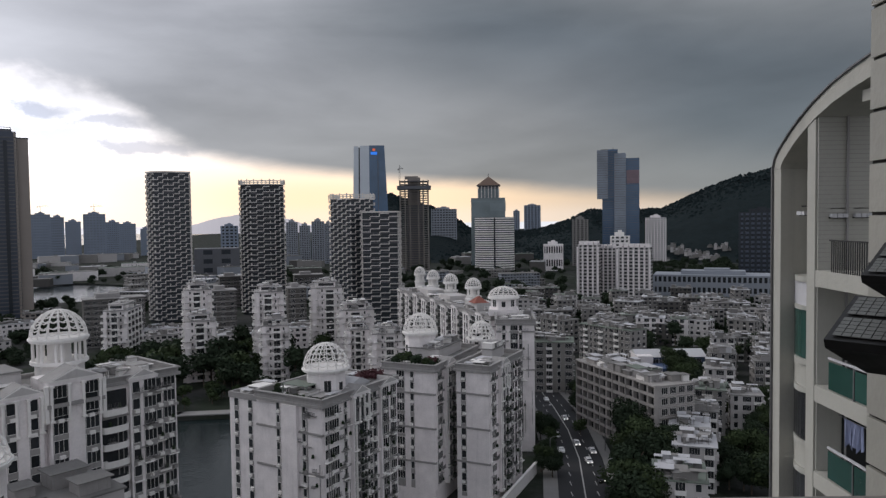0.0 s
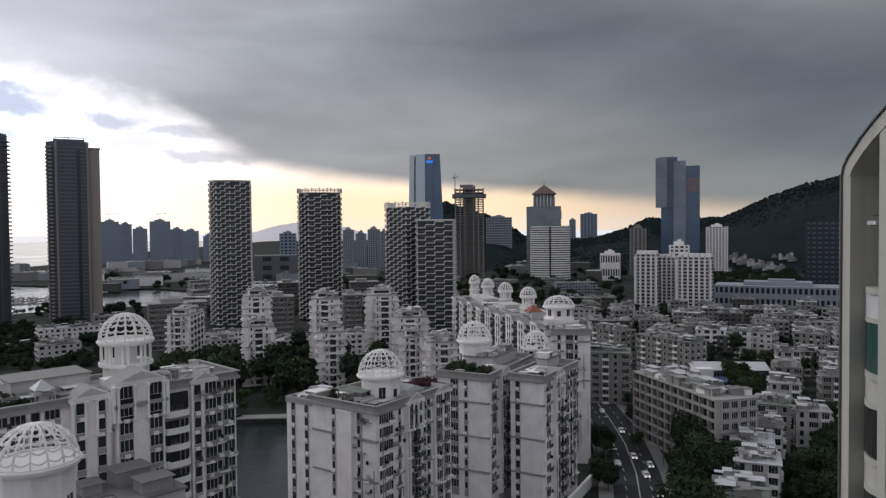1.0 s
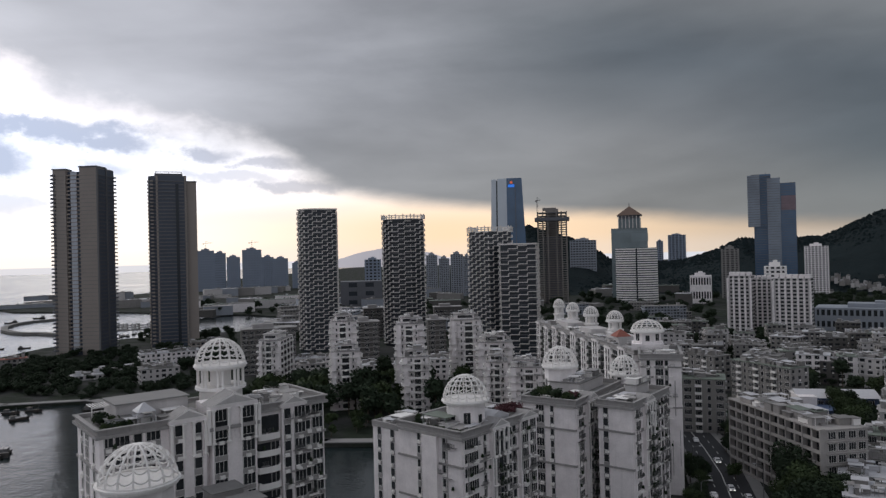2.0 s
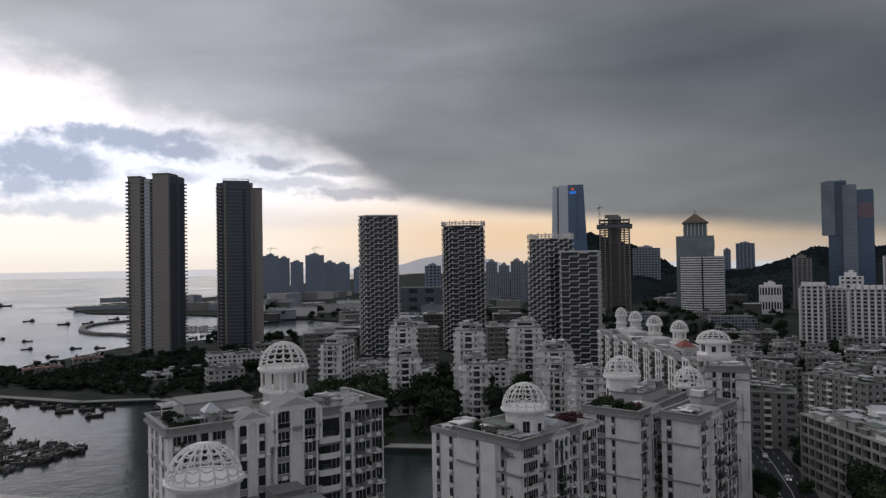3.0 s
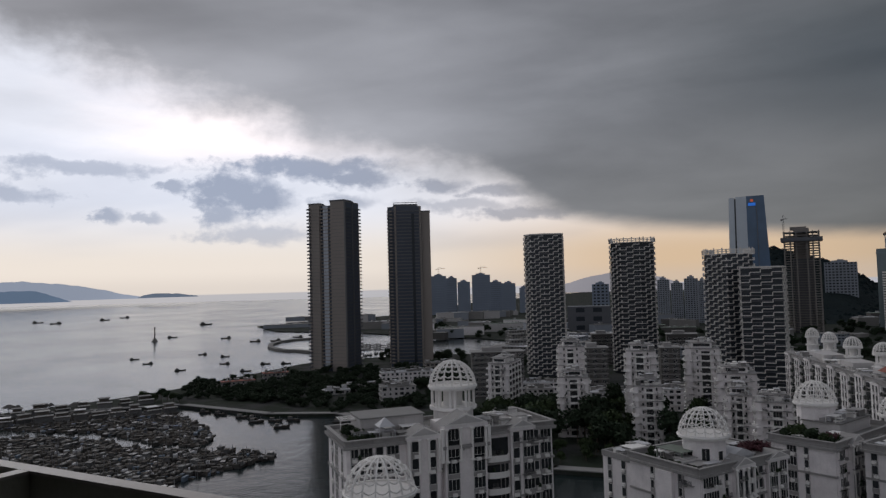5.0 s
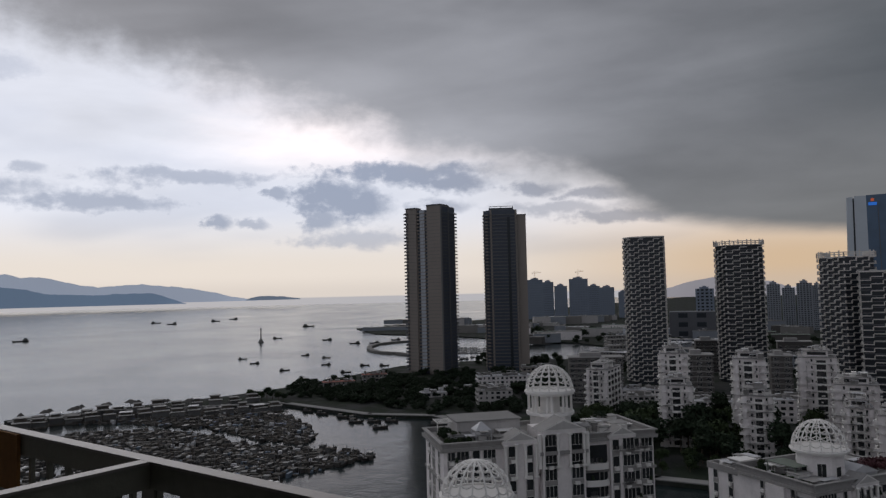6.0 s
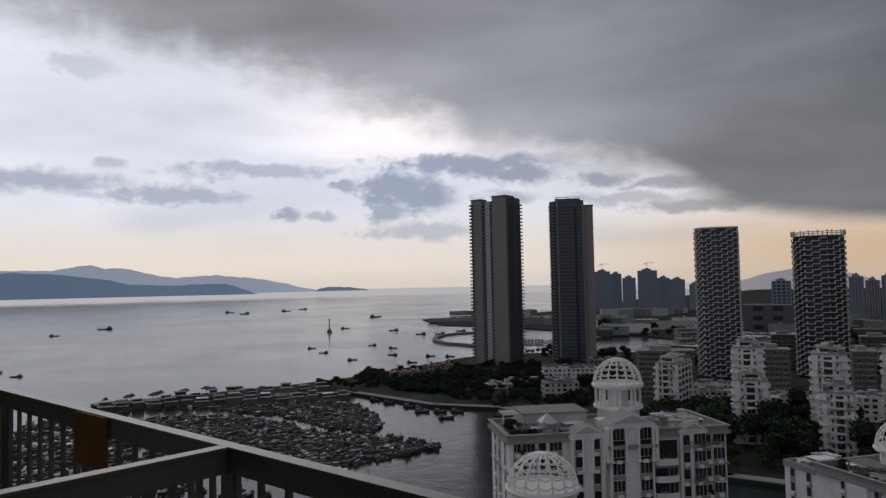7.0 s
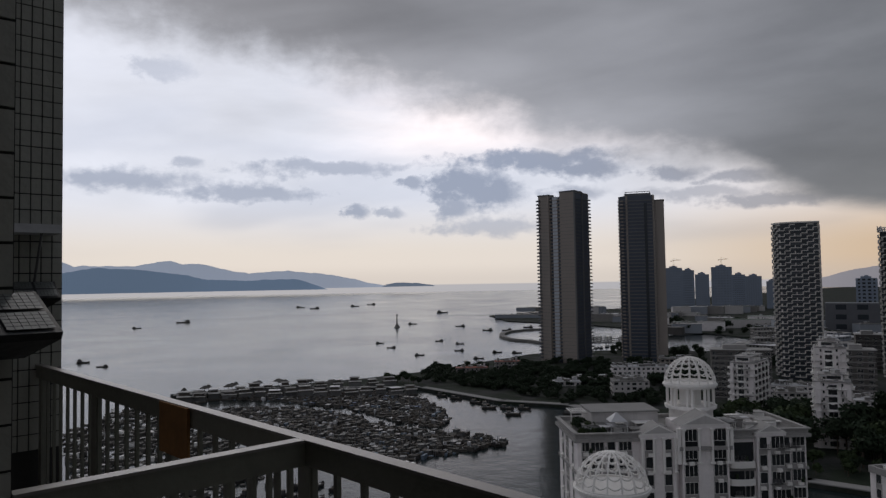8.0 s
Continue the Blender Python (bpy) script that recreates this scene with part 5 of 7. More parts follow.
        for q in range(7):
            a, ln, o = rng.uniform(-w / 2 - 0.8, w / 2 - 1.5), rng.uniform(0.8, 3.0), rng.uniform(0.4, 1.3)
            box(ruff, a, a + ln, -0.8 - o, -0.05, z, z + 0.16, rng.choice((0, 0, 1)))
        for sx in (-1, 1):
            for q in range(3):
                a, ln, o = rng.uniform(0, depth - 3), rng.uniform(1.0, 3.0), rng.uniform(0.8, 2.2)
                x0, x1 = sorted((sx * w / 2, sx * (w / 2 + o)))
                box(ruff, x0, x1, a, a + ln, z + 0.3, z + 0.46, rng.choice((0, 0, 1)))
    tagged(part("terrace_ledge", ruff, [TRIM, COPING], t), kind="stuff")
    facade_dressing(t, Face(-w / 2, 0, w / 2, 0), 0.3, w - 0.3, 1.5, H, int(az * 10), 46, 0.1)
    # set-back top floor with its own eaves
    part("penthouse", boxes((-w * 0.34, w * 0.30, 2.0, depth * 0.8, H + 0.4, H + 3.0)), WALL, t)
    part("window_strip", boxes((-w * 0.28, w * 0.24, 1.95, 2.0, H + 1.0, H + 2.4)), GLASS, t)
    part("roof_overhang", boxes((-w * 0.42, w * 0.38, 1.2, depth * 0.86, H + 3.0, H + 3.25)), COPING, t)
    roof_clutter(t, int(az * 100), -w / 2, w / 2, -0.4, depth, H + 0.4, 26, 2.4)
    roof_clutter(t, int(az * 100) + 1, -w * 0.34, w * 0.30, 2.0, depth * 0.8, H + 3.25, 9, 1.8)
    return t


white_block(24.75, 394, 11, 26, 31, 8, "white slab apartment block with side balconies", zigzag=True)
white_block(18.9, 346, 13, 12, 29.5, 20, "white stepped apartment block with balconies, front part", zigzag=True)
white_block(19.0, 372, 12, 14, 41.5, 22, "white stepped apartment block with balconies, tall part", zigzag=True)
white_block(13.35, 329, 11, 12, 28, 14, "white stepped block with a blue-grey top band", zigzag=True)
white_block(13.75, 358, 13, 14, 40.5, 16, "white stepped block with balconies, tall part", zigzag=True)
white_block(9.3, 376, 15, 16, 40, 12, "white apartment block stepping down to a terrace", zigzag=True)
white_block(7.0, 352, 16, 14, 31, 10, "lower white terrace block with cluttered roof", zigzag=True)
white_block(6.9, 318, 9, 12, 26.5, 10, "small white block with cluttered roof", zigzag=True)
white_block(4.6, 300, 12, 10, 27, 6, "white terrace block behind the domed roofs", zigzag=False)


def dark_terrace(az0, az1, d, top, label):
    azm, w = (az0 + az1) / 2, radians(abs(az0 - az1)) * d
    x, y = polar(azm, d)
    t = thing("terrace_block", label, "apartment block", x, y, 1.6, azm + 6, "dark terraces")
    H = top - 1.6
    part("wall", boxes((-w / 2, w / 2, 0, 14, 0, H)), GREYDARK, t)
    part("roof", boxes((-w / 2 - 0.6, w / 2 + 0.6, -0.6, 14.6, H, H + 0.5), (-w * 0.3, w * 0.1, 3, 10, H + 0.5, H + 3)), COPING, t)
    fr = Face(-w / 2, 0, w / 2, 0)
    n = int(H / 3.1)
    m = max(2, int(w / 4.2))
    for k in range(n):
        fr.put("ledge", mesh_of(boxes((0, w, -0.5, 0, 0, 0.35)), "ledge", COPING), t, 0, k * 3.1 + 0.1, 0)
        for c in range(m):
            fr.put("window", WIN["w"], t, w * (c + 0.5) / m, k * 3.1 + 0.9, 0.0)


GREYDARK = mat("dark_grey_render", (0.10, 0.095, 0.09), 0.85, vary=0.25, scale=0.3, fine=3.0)
dark_terrace(26.8, 22.7, 470, 30, "dark grey terrace block with pale window frames")
dark_terrace(18.2, 16.2, 455, 33, "dark grey terrace block with pale window frames")
dark_terrace(12.3, 10.9, 455, 33, "dark grey terrace block with pale window frames")
dark_terrace(17.4, 15.6, 640, 28, "low grey block behind the towers")
dark_terrace(11.8, 9.6, 660, 26, "low grey block behind the towers")


# ---------------------------------------------------------------- road, cars, lamps
ROAD = [(22, 60), (29, 120), (36.5, 185), (40.5, 215), (42.3, 245), (42, 275), (40, 313), (34, 360), (20, 420)]


def ribbon_strip(bm, line, off0, off1, z0, z1):
    for (ax, ay), (bx, by), k in zip(line, line[1:], range(99)):
        def nrm(i):
            p, q = line[max(0, i - 1)], line[min(len(line) - 1, i + 1)]
            v = Vector((q[1] - p[1], -(q[0] - p[0])))
            return v.normalized()
        n0, n1 = nrm(k), nrm(k + 1)
        prism(bm, [(ax + n0.x * off0, ay + n0.y * off0), (ax + n0.x * off1, ay + n0.y * off1), (bx + n1.x * off1, by + n1.y * off1), (bx + n1.x * off0, by + n1.y * off0)], z0, z1)


bm = bmesh.new()
ribbon_strip(bm, ROAD, -7.0, 7.0, 1.604, 1.63)
tagged(new("road", mesh_of(bm, "road", ASPHALT)), "dark asphalt city road with lane marks", "road", kind="structure")
for o0, o1 in ((-11, -7.0), (7.0, 10.5)):
    bm = bmesh.new()
    ribbon_strip(bm, ROAD, o0, o1, 1.604, 1.76)
    tagged(new("pavement", mesh_of(bm, "pavement", PAVE)), "grey paved footway with a raised kerb", "pavement", kind="structure")
MARK = mat("road_paint", (0.5, 0.5, 0.48), 0.7, vary=0.3, scale=1.0)
bm = bmesh.new()
ribbon_strip(bm, ROAD, -0.18, 0.18, 1.634, 1.64)
tagged(new("road_marking", mesh_of(bm, "road_marking", MARK)), "worn pale centre line on the road", "road marking", kind="structure")
for off in (-3.5, 3.5):
    for k in range(22):
        y = 150 + k * 7.5
        x = np.interp(y, [p[1] for p in ROAD], [p[0] for p in ROAD]) + off
        ob = new("road_marking", mesh_of(boxes((-0.12, 0.12, -1.5, 1.5, 1.634, 1.642)), "road_marking", MARK))
        ob.location = (x, y, 0)
        tagged(ob, "short worn pale lane dash on the road", "road marking", kind="structure")


def car_proto(paint, label):
    t = thing("car", label, "car", 0, 0, -50)
    bm = bmesh.new()
    prof = [(-2.2, 0.35), (-2.25, 0.8), (-1.3, 0.95), (-0.6, 1.42), (0.9, 1.45), (1.7, 0.98), (2.2, 0.85), (2.25, 0.35)]
    a = [bm.verts.new((-0.88 if z < 1.2 else -0.7, y, z)) for y, z in prof]
    b = [bm.verts.new((0.88 if z < 1.2 else 0.7, y, z)) for y, z in prof]
    bm.faces.new(a)
    bm.faces.new(b[::-1])
    for k in range(len(prof)):
        m = (k + 1) % len(prof)
        bm.faces.new((a[k], b[k], b[m], a[m]))
    part("body", bm, paint, t)
    part("windscreen", boxes((-0.66, 0.66, -1.2, -1.14, 1.0, 1.36)), DARKGLASS, t)
    part("side_glass", boxes((-0.8, 0.8, -0.5, 1.2, 1.0, 1.36)), DARKGLASS, t)
    for sx in (-0.8, 0.8):
        for sy in (-1.4, 1.4):
            w = bmesh.new()
            bmesh.ops.create_cone(w, segments=14, radius1=0.33, radius2=0.33, depth=0.2, cap_ends=True, matrix=pose(sx, sy, 0.33, 0, 90, 0))
            part("wheel", w, SLAB, t)
        hl = part("headlight", boxes((sx * 0.7 - 0.16, sx * 0.7 + 0.16, -2.3, -2.24, 0.6, 0.78)), LAMPGLOW, t, "lit headlamp")
    return t


white_car, dark_car = car_proto(WHITEPAINT, "white saloon car with lit headlamps on the road"), car_proto(DARKPAINT, "dark saloon car on the road")
for off, y, proto in ((-4.6, 238, white_car), (-4.8, 222, white_car), (0.9, 229, white_car), (4.8, 221, white_car), (2.6, 212, white_car), (4.9, 197, dark_car), (1.2, 258, white_car), (-1.0, 285, white_car), (-5.0, 300, dark_car)):
    x = np.interp(y, [p[1] for p in ROAD], [p[0] for p in ROAD]) + off
    copy_thing(proto, pose(float(x), y, 1.63, 0, 0, 2 if off > 0 else 180))
for proto in (white_car, dark_car):
    proto.matrix_world = pose(36.5 + (4 if proto is white_car else -4), 172 if proto is white_car else 176, 1.63, 0, 0, 0)


def street_lamp(x, y, ang):
    t = thing("street_lamp", "tall grey street lamp with a single arm", "street lamp", x, y, 1.6, ang, "street lamps")
    bm = bmesh.new()
    tube(bm, [(0, 0, 0), (0, 0, 9.6)], 0.13, 8)
    part("pole", bm, STEEL, t)
    bm = bmesh.new()
    tube(bm, [(0, 0, 9.5), (0.8, 0, 10.0), (2.2, 0, 10.2)], 0.08, 6)
    part("arm", bm, STEEL, t)
    part("lamp_head", boxes((1.9, 2.8, -0.18, 0.18, 10.1, 10.28)), SHEET, t)


for y, o, a in ((185, 9.0, 180), (222, 9.0, 180), (258, 9.0, 180), (205, -9.0, 0), (240, -9.0, 0), (295, 9.0, 180)):
    street_lamp(float(np.interp(y, [p[1] for p in ROAD], [p[0] for p in ROAD])) + o, y, a)

# low white wall along the near blocks
part_wall = thing("boundary_wall", "low white boundary wall beside the domed blocks", "wall", 12, 172, 1.6, 66, kind="structure")
part("wall", boxes((0, 34, -0.2, 0.2, 0, 3.2), (-0.1, 34.1, -0.4, 0.4, 3.2, 3.5)), TRIM, part_wall)


WEATHERED = mat("weathered_grey_render", (0.38, 0.36, 0.345), 0.85, vary=0.35, scale=0.4, fine=4.0, streak=0.2)


def slab_block():
    """Seven-storey balcony slab along the road with its rounded end."""
    ang = math.degrees(math.atan2(208.6 - 251.4, 55.0 - 39.4))
    t = thing("balcony_slab_block", "weathered seven-storey slab with ribbon balconies and cluttered roof", "apartment block", 39.4 + 9, 251.4 + 3, 1.6, ang)
    L, dp, H = 45.0, 13.0, 22.4
    part("wall", boxes((0, L, 0, dp, 0, H)), WEATHERED, t)
    fr, en = Face(0, 0, L, 0), Face(L, 0, L, dp)
    n = 7
    hs = H / n
    # one dark sheet draws the glazing in the balconies' shade
    fr.put("shadow_glazing", mesh_of(boxes((0.3, L - 0.3, -0.05, 0, 0.3, H - 0.3)), "shadow_glazing", GLASS), t, 0, 0)
    sec = 6
    for c in range(sec):
        u = L * c / sec
        fr.put("fin", mesh_of(boxes((u - 0.2, u + 0.2, -1.7, 0, 0, H + 0.6)), "fin", WEATHERED), t, 0, 0)
        me = mesh_of(boxes((u + 0.25, u + L / sec - 0.25, -1.5, -1.38, 0, 0.85), (u + 0.25, u + L / sec - 0.25, -1.5, 0, -0.2, 0), (u + L / sec * 0.45, u + L / sec * 0.55, -1.4, 0, 0, 2.9)), "balcony_rail", WEATHERED)
        for k in range(n):
            fr.put("balcony_rail", me, t, 0, k * hs + 0.2)
    fr.put("fin", mesh_of(boxes((L - 0.2, L + 0.2, -1.7, 0, 0, H + 0.6)), "fin", WEATHERED), t, 0, 0)
    for k in range(n):
        for u in (2.0, 5.0, 8.2, 11.2):
            en.put("window", WIN["d"], t, u, k * hs + 0.9, 0.0)
        en.put("ledge", mesh_of(boxes((0, dp, -0.4, 0, 0, 0.3)), "ledge", WEATHERED), t, 0, k * hs)
    part("roof_deck", boxes((-0.3, L + 0.3, -1.8, dp + 0.3, H, H + 0.4)), WEATHERED, t)
    rng = random.Random(5)
    for k in range(16):
        a, b = rng.uniform(0, L - 6), rng.uniform(-0.5, dp - 5)
        ww, dd, hh = rng.uniform(2.5, 6), rng.uniform(2.5, 4.5), rng.uniform(1.5, 3)
        part("roof_shed", boxes((a, a + ww, b, b + dd, H + 0.4, H + hh)), (GREYWALL, COPING, WEATHERED)[k % 3], t)
        part("shed_roof", boxes((a - 0.3, a + ww + 0.3, b - 0.3, b + dd + 0.3, H + hh, H + hh + 0.12)), (SHEET, ROOF, GREENROOF, COPING, SHEET)[k % 5], t)

    roof_clutter(t, 15, 0, L, -1.0, dp, H + 0.4, 60, 2.4)


slab_block()
ROOFS = (SHEET, ROOF, COPING, GREENROOF, ROOF, ROOF)


def house(x, y, ang, w, d, storeys, label, wall=WALL2, rich=True, seed=0, roof=None):
    if 23.3 < math.degrees(math.atan2(-x, y)) < 33 and 735 < math.hypot(x, y) < 960:
        return None
    rng = random.Random(seed)
    t = thing("walk_up_block", label, "house", x, y, 1.6, ang, "walk-up housing")
    hs = 3.0
    H = storeys * hs
    part("wall", boxes((-w / 2, w / 2, -d / 2, d / 2, 0, H)), wall, t)
    part("roof_deck", boxes((-w / 2 - 0.35, w / 2 + 0.35, -d / 2 - 0.35, d / 2 + 0.35, H, H + 0.3)), roof or rng.choice(ROOFS), t)
    fr, le = Face(-w / 2, -d / 2, w / 2, -d / 2), Face(-w / 2, d / 2, -w / 2, -d / 2)
    dist = math.hypot(x, y)
    ri = Face(w / 2, -d / 2, w / 2, d / 2)
    if rich:
        for f, L in ((fr, w), (le, d)) if dist < 225 else ((fr, w),):
            m = max(1, int(L / 3.4))
            for k in range(storeys):
                for c in range(m):
                    u = L * (c + 0.5) / m
                    if (c + seed) % 3 == 0:
                        f.put("balcony", BALC["p"], t, u, k * hs + 0.1, 0.0)
                    f.put("window", WIN[("d", "s", "w")[(c + seed) % 3]], t, u, k * hs + 0.95, 0.0)
    if dist < 900:
        # window strips, cage balconies and sun shades of the sides too far to tell apart
        for f, L in ((le, d), (ri, d)) if rich else ((fr, w), (le, d), (ri, d)):
            bm = bmesh.new()
            m = max(2, int(L / 3.2))
            for k in range(storeys):
                for c in range(m):
                    if rich and f is le and dist < 225:
                        continue
                    u, z = L * (c + 0.5) / m, k * hs + 0.9
                    ww = rng.choice((0.5, 0.75, 1.0, 1.2))
                    box(bm, u - ww, u + ww, -0.05, 0.02, z, z + rng.choice((1.3, 1.5, 1.7)), 0)
                    r = rng.random()
                    if r < 0.35:
                        box(bm, u - ww - 0.2, u + ww + 0.2, -rng.uniform(0.5, 1.1), 0, z - 0.7, z + 0.15, 1)
                    elif r < 0.6:
                        box(bm, u - ww - 0.1, u + ww + 0.1, -0.6, 0, z + 1.5, z + 1.58, 2)
                    elif r < 0.8:
                        box(bm, u - 0.4, u + 0.4, -0.45, 0, z - 0.65, z - 0.1, 3)
            if len(bm.verts):
                tagged(f.put("facade_relief", mesh_of(bm, "facade_relief", [GLASS, wall, SHEET, TRIM]), t, 0, 0, 0.0), kind="stuff")
            else:
                bm.free()
    roof_clutter(t, seed, -w / 2, w / 2, -d / 2, d / 2, H + 0.3, int(w * d / (7 if dist < 420 else 14)) if dist < 700 else 6, 2.6, [GREYWALL, COPING, ROOF, SHEET])
    if rich and rng.random() < 0.5:
        bm = bmesh.new()
        prism(bm, ngon(0.7, 12, 0, w * 0.25, d * 0.2), H + 0.3, H + 1.9)
        part("water_tank", bm, SHEET, t, "pale round roof water tank")
    return t


house(68, 194, -18, 11, 12, 4, "old walk-up block with a wide white sheet roof", seed=1, roof=SHEET)
house(56, 170, -16, 12, 14, 4, "old walk-up block with a planted green roof", seed=2, roof=GREENROOF)
house(73, 212, -20, 11, 11, 4, "old walk-up block with patched sheet roofs", seed=3, roof=SHEET)
for k, (x, y, st) in enumerate(((82, 228, 4), (90, 243, 5), (97, 258, 4), (106, 275, 5), (112, 291, 4), (119, 306, 5), (104, 247, 4), (130, 288, 5), (138, 303, 5), (146, 320, 5), (126, 325, 4), (152, 338, 5), (134, 344, 5), (150, 362, 4))):
    house(x, y, -20 + (k * 37) % 9, 10.5, 11, st, ("old pale walk-up block with barred windows", "stained grey walk-up block with roof sheds", "white walk-up block with small balconies")[k % 3], wall=(WALL2, GREYWALL, GREYWALL)[k % 3], seed=10 + k)
house(45, 306, -9, 20, 14, 7, "grey apartment block with a stepped pale roof", seed=40, wall=GREYWALL)
house(85, 362, -55, 34, 12, 6, "grey slab of flats with deep loggias", seed=41, wall=GREYWALL)
house(62, 392, -50, 20, 12, 6, "brown-roofed grey flats in the old town", seed=42, wall=GREYWALL)
house(120, 415, -18, 16, 12, 5, "white flats with stepped balconies", seed=43, wall=WALL)
house(138, 408, -18, 16, 12, 5, "white flats with stepped balconies", seed=44, wall=WALL)
rng = random.Random(77)
count = 0
for d in (432, 458, 486, 515, 545, 578, 612):
    az = -7.5 + rng.uniform(0, 1)
    while az > -27:
        x, y = polar(az, d + rng.uniform(-8, 8))
        w = rng.uniform(9, 19)
        if not (-9 > az > -17.2 and d > 590):
            house(x, y, az + rng.uniform(-25, 25), w, rng.uniform(9, 13), rng.randint(3, 5),
                  ("far pale walk-up block with a cluttered roof", "far grey walk-up block with roof sheds", "far brownish flats with a flat roof")[count % 3],
                  wall=(GREYWALL, WALL2, GREYWALL, GREYDARK, WALL2)[count % 5], rich=False, seed=100 + count)
        count += 1
        az -= math.degrees((w + rng.uniform(3, 13)) / d)
# far low city between and behind the towers
for k in range(95):
    az = rng.uniform(-9, 24) if k < 70 else rng.uniform(17, 31)
    d = rng.uniform(640, 1250) if k < 70 else rng.uniform(690, 830) if az < 26 else rng.uniform(960, 1300)
    if -6.5 < az < 4 and 930 < d < 1110 or abs(az - 20.9) < 2 and d < 660 or abs(az - 14.1) < 2 and d < 680:
        continue
    x, y = polar(az, d)
    house(x, y, az + rng.uniform(-30, 30), rng.uniform(18, 42), rng.uniform(12, 22), rng.randint(2, 5), ("distant low grey block", "distant low pale block", "distant low dark block")[k % 3] + " in the old town",
          wall=(FARWALL, GREYWALL, GREYDARK)[k % 3], rich=False, seed=300 + k)
for k, (az, d, w, st) in enumerate(((28.6, 1035, 30, 4), (26.9, 1040, 40, 4), (41.2, 1390, 90, 2), (39.0, 1420, 60, 2), (31.0, 1150, 50, 4), (33.0, 1240, 40, 3), (24.2, 1100, 60, 4), (22.8, 1200, 60, 4), (36.5, 1300, 50, 3))):
    x, y = polar(az, d)
    house(x, y, az, w, 18, st, "long pale low block across the bay", wall=(WALL2, WALL, FARWALL)[k % 3], rich=False, seed=500 + k)
for k, (az, d, w, dp, st, wall, roof, lab) in enumerate(((32.8, 470, 22, 16, 3, WALL2, ROOF, "villa-like pale house with grey roofs among trees"), (32.0, 545, 40, 14, 3, WALL, SHEET, "white low building with wide windows by the towers"),
        (45.0, 560, 24, 8, 2, GREYWALL, REDTILE, "long low house with a red tiled roof"), (42.2, 600, 20, 8, 2, GREYWALL, REDTILE, "long low house with a red tiled roof"),
        (37.6, 505, 18, 9, 1, WALL2, SHEET, "small pale pavilion among trees"), (35.6, 520, 22, 9, 1, WALL2, COPING, "small pale pavilion among trees"),
        (29.4, 600, 24, 12, 3, TAUPE, ROOF, "brownish low building by the towers"), (22.0, 470, 30, 12, 3, WALL, SHEET, "low white terrace with stepped roofs"), (16.4, 430, 26, 12, 3, WALL, SHEET, "low white terrace with stepped roofs"),
        (11.0, 425, 22, 12, 4, WALL, SHEET, "low white terrace with stepped roofs"), (21.6, 445, 16, 12, 3, WALL2, COPING, "low white terrace with stepped roofs"), (24.4, 450, 18, 12, 4, WALL, SHEET, "low white terrace with stepped roofs"))):
    x, y = polar(az, d)
    house(x, y, az + 8, w, dp, st, lab, wall=wall, roof=roof, rich=False, seed=600 + k)


def school():
    t = thing("school_hall", "low blue-walled hall with a white pitched roof", "hall", 90, 331, 1.6, 0)
    part("wall", boxes((0, 31, 0, 14, 0, 8.0)), BLUEPAINT, t)
    part("end_wall", boxes((-1, 6, -3, 10, 0, 9.0)), WALL, t)
    bm = bmesh.new()
    v = [bm.verts.new(p) for p in ((-0.8, -0.8, 8.0), (31.8, -0.8, 8.0), (31.8, 7, 10.6), (-0.8, 7, 10.6), (31.8, 15, 8.0), (-0.8, 15, 8.0))]
    for f in ((0, 1, 2, 3), (3, 2, 4, 5), (1, 4, 2), (0, 3, 5)):
        bm.faces.new([v[k] for k in f])
    part("roof", bm, SHEET, t, "white sheet roof")
    fr = Face(0, 0, 31, 0)
    for c in range(7):
        fr.put("window", WIN["w"], t, 8 + c * 3.3, 5.2, 0.0)
    part("stair_roof", boxes((4, 12, -14, -1, 0, 5.5)), BLUEPAINT, t, "blue sheet lean-to")


BLUEPAINT = mat("dull_blue_sheet", (0.07, 0.105, 0.19), 0.6, vary=0.25, scale=0.4)
school()


# low town on the far shore
for k in range(34):
    az, d = 23 + (k * 0.618 % 1) * 18, 1080 + (k * 0.377 % 1) * 620
    if az > 33 and d < 1250 or az > 36 and d < 1400:
        d += 330
    x, y = polar(az, d)
    house(x, y, az + (k * 29) % 30 - 15, 30 + (k * 7) % 45, 20, 2 + k % 4, ("far low pale sheds across the bay", "far low grey works across the bay", "far low brown block across the bay")[k % 3], wall=(FARWALL, WALL2, GREYWALL)[k % 3], rich=False, seed=800 + k)
# small white houses on the hillside
for k in range(34):
    az, d = -17.4 - (k * 0.618 % 1) * 4.4, 1205 + (k * 0.37 % 1) * 130
    x, y = polar(az, d)
    h = house(x, y, az + (k * 53) % 40 - 20, 5 + (k * 3) % 6, 6 + k % 3, 1 + k % 3, "small white house on the wooded slope", wall=(WALL2, GREYWALL)[k % 2], rich=False, seed=700 + k)
    h.location.z = 4 + (d - 1215) * 0.13

# ---------------------------------------------------------------- hills, islands
HILL_RIDGE = [(11.0, -3.0), (7.0, -3.0), (6.4, 1.2), (4.2, 2.0), (2.2, 1.3), (-0.3, 0.6), (-2.1, -0.8), (-4.8, -1.1), (-7.0, -1.05), (-7.9, -0.85), (-9.6, -0.35), (-11.6, 0.55), (-13.5, 0.3), (-15.2, 0.5), (-16.9, 0.5), (-18.1, 1.0), (-19.5, 1.7), (-21, 2.3), (-22.5, 2.8), (-24.8, 3.3), (-28, 4.1), (-34, 5.0)]


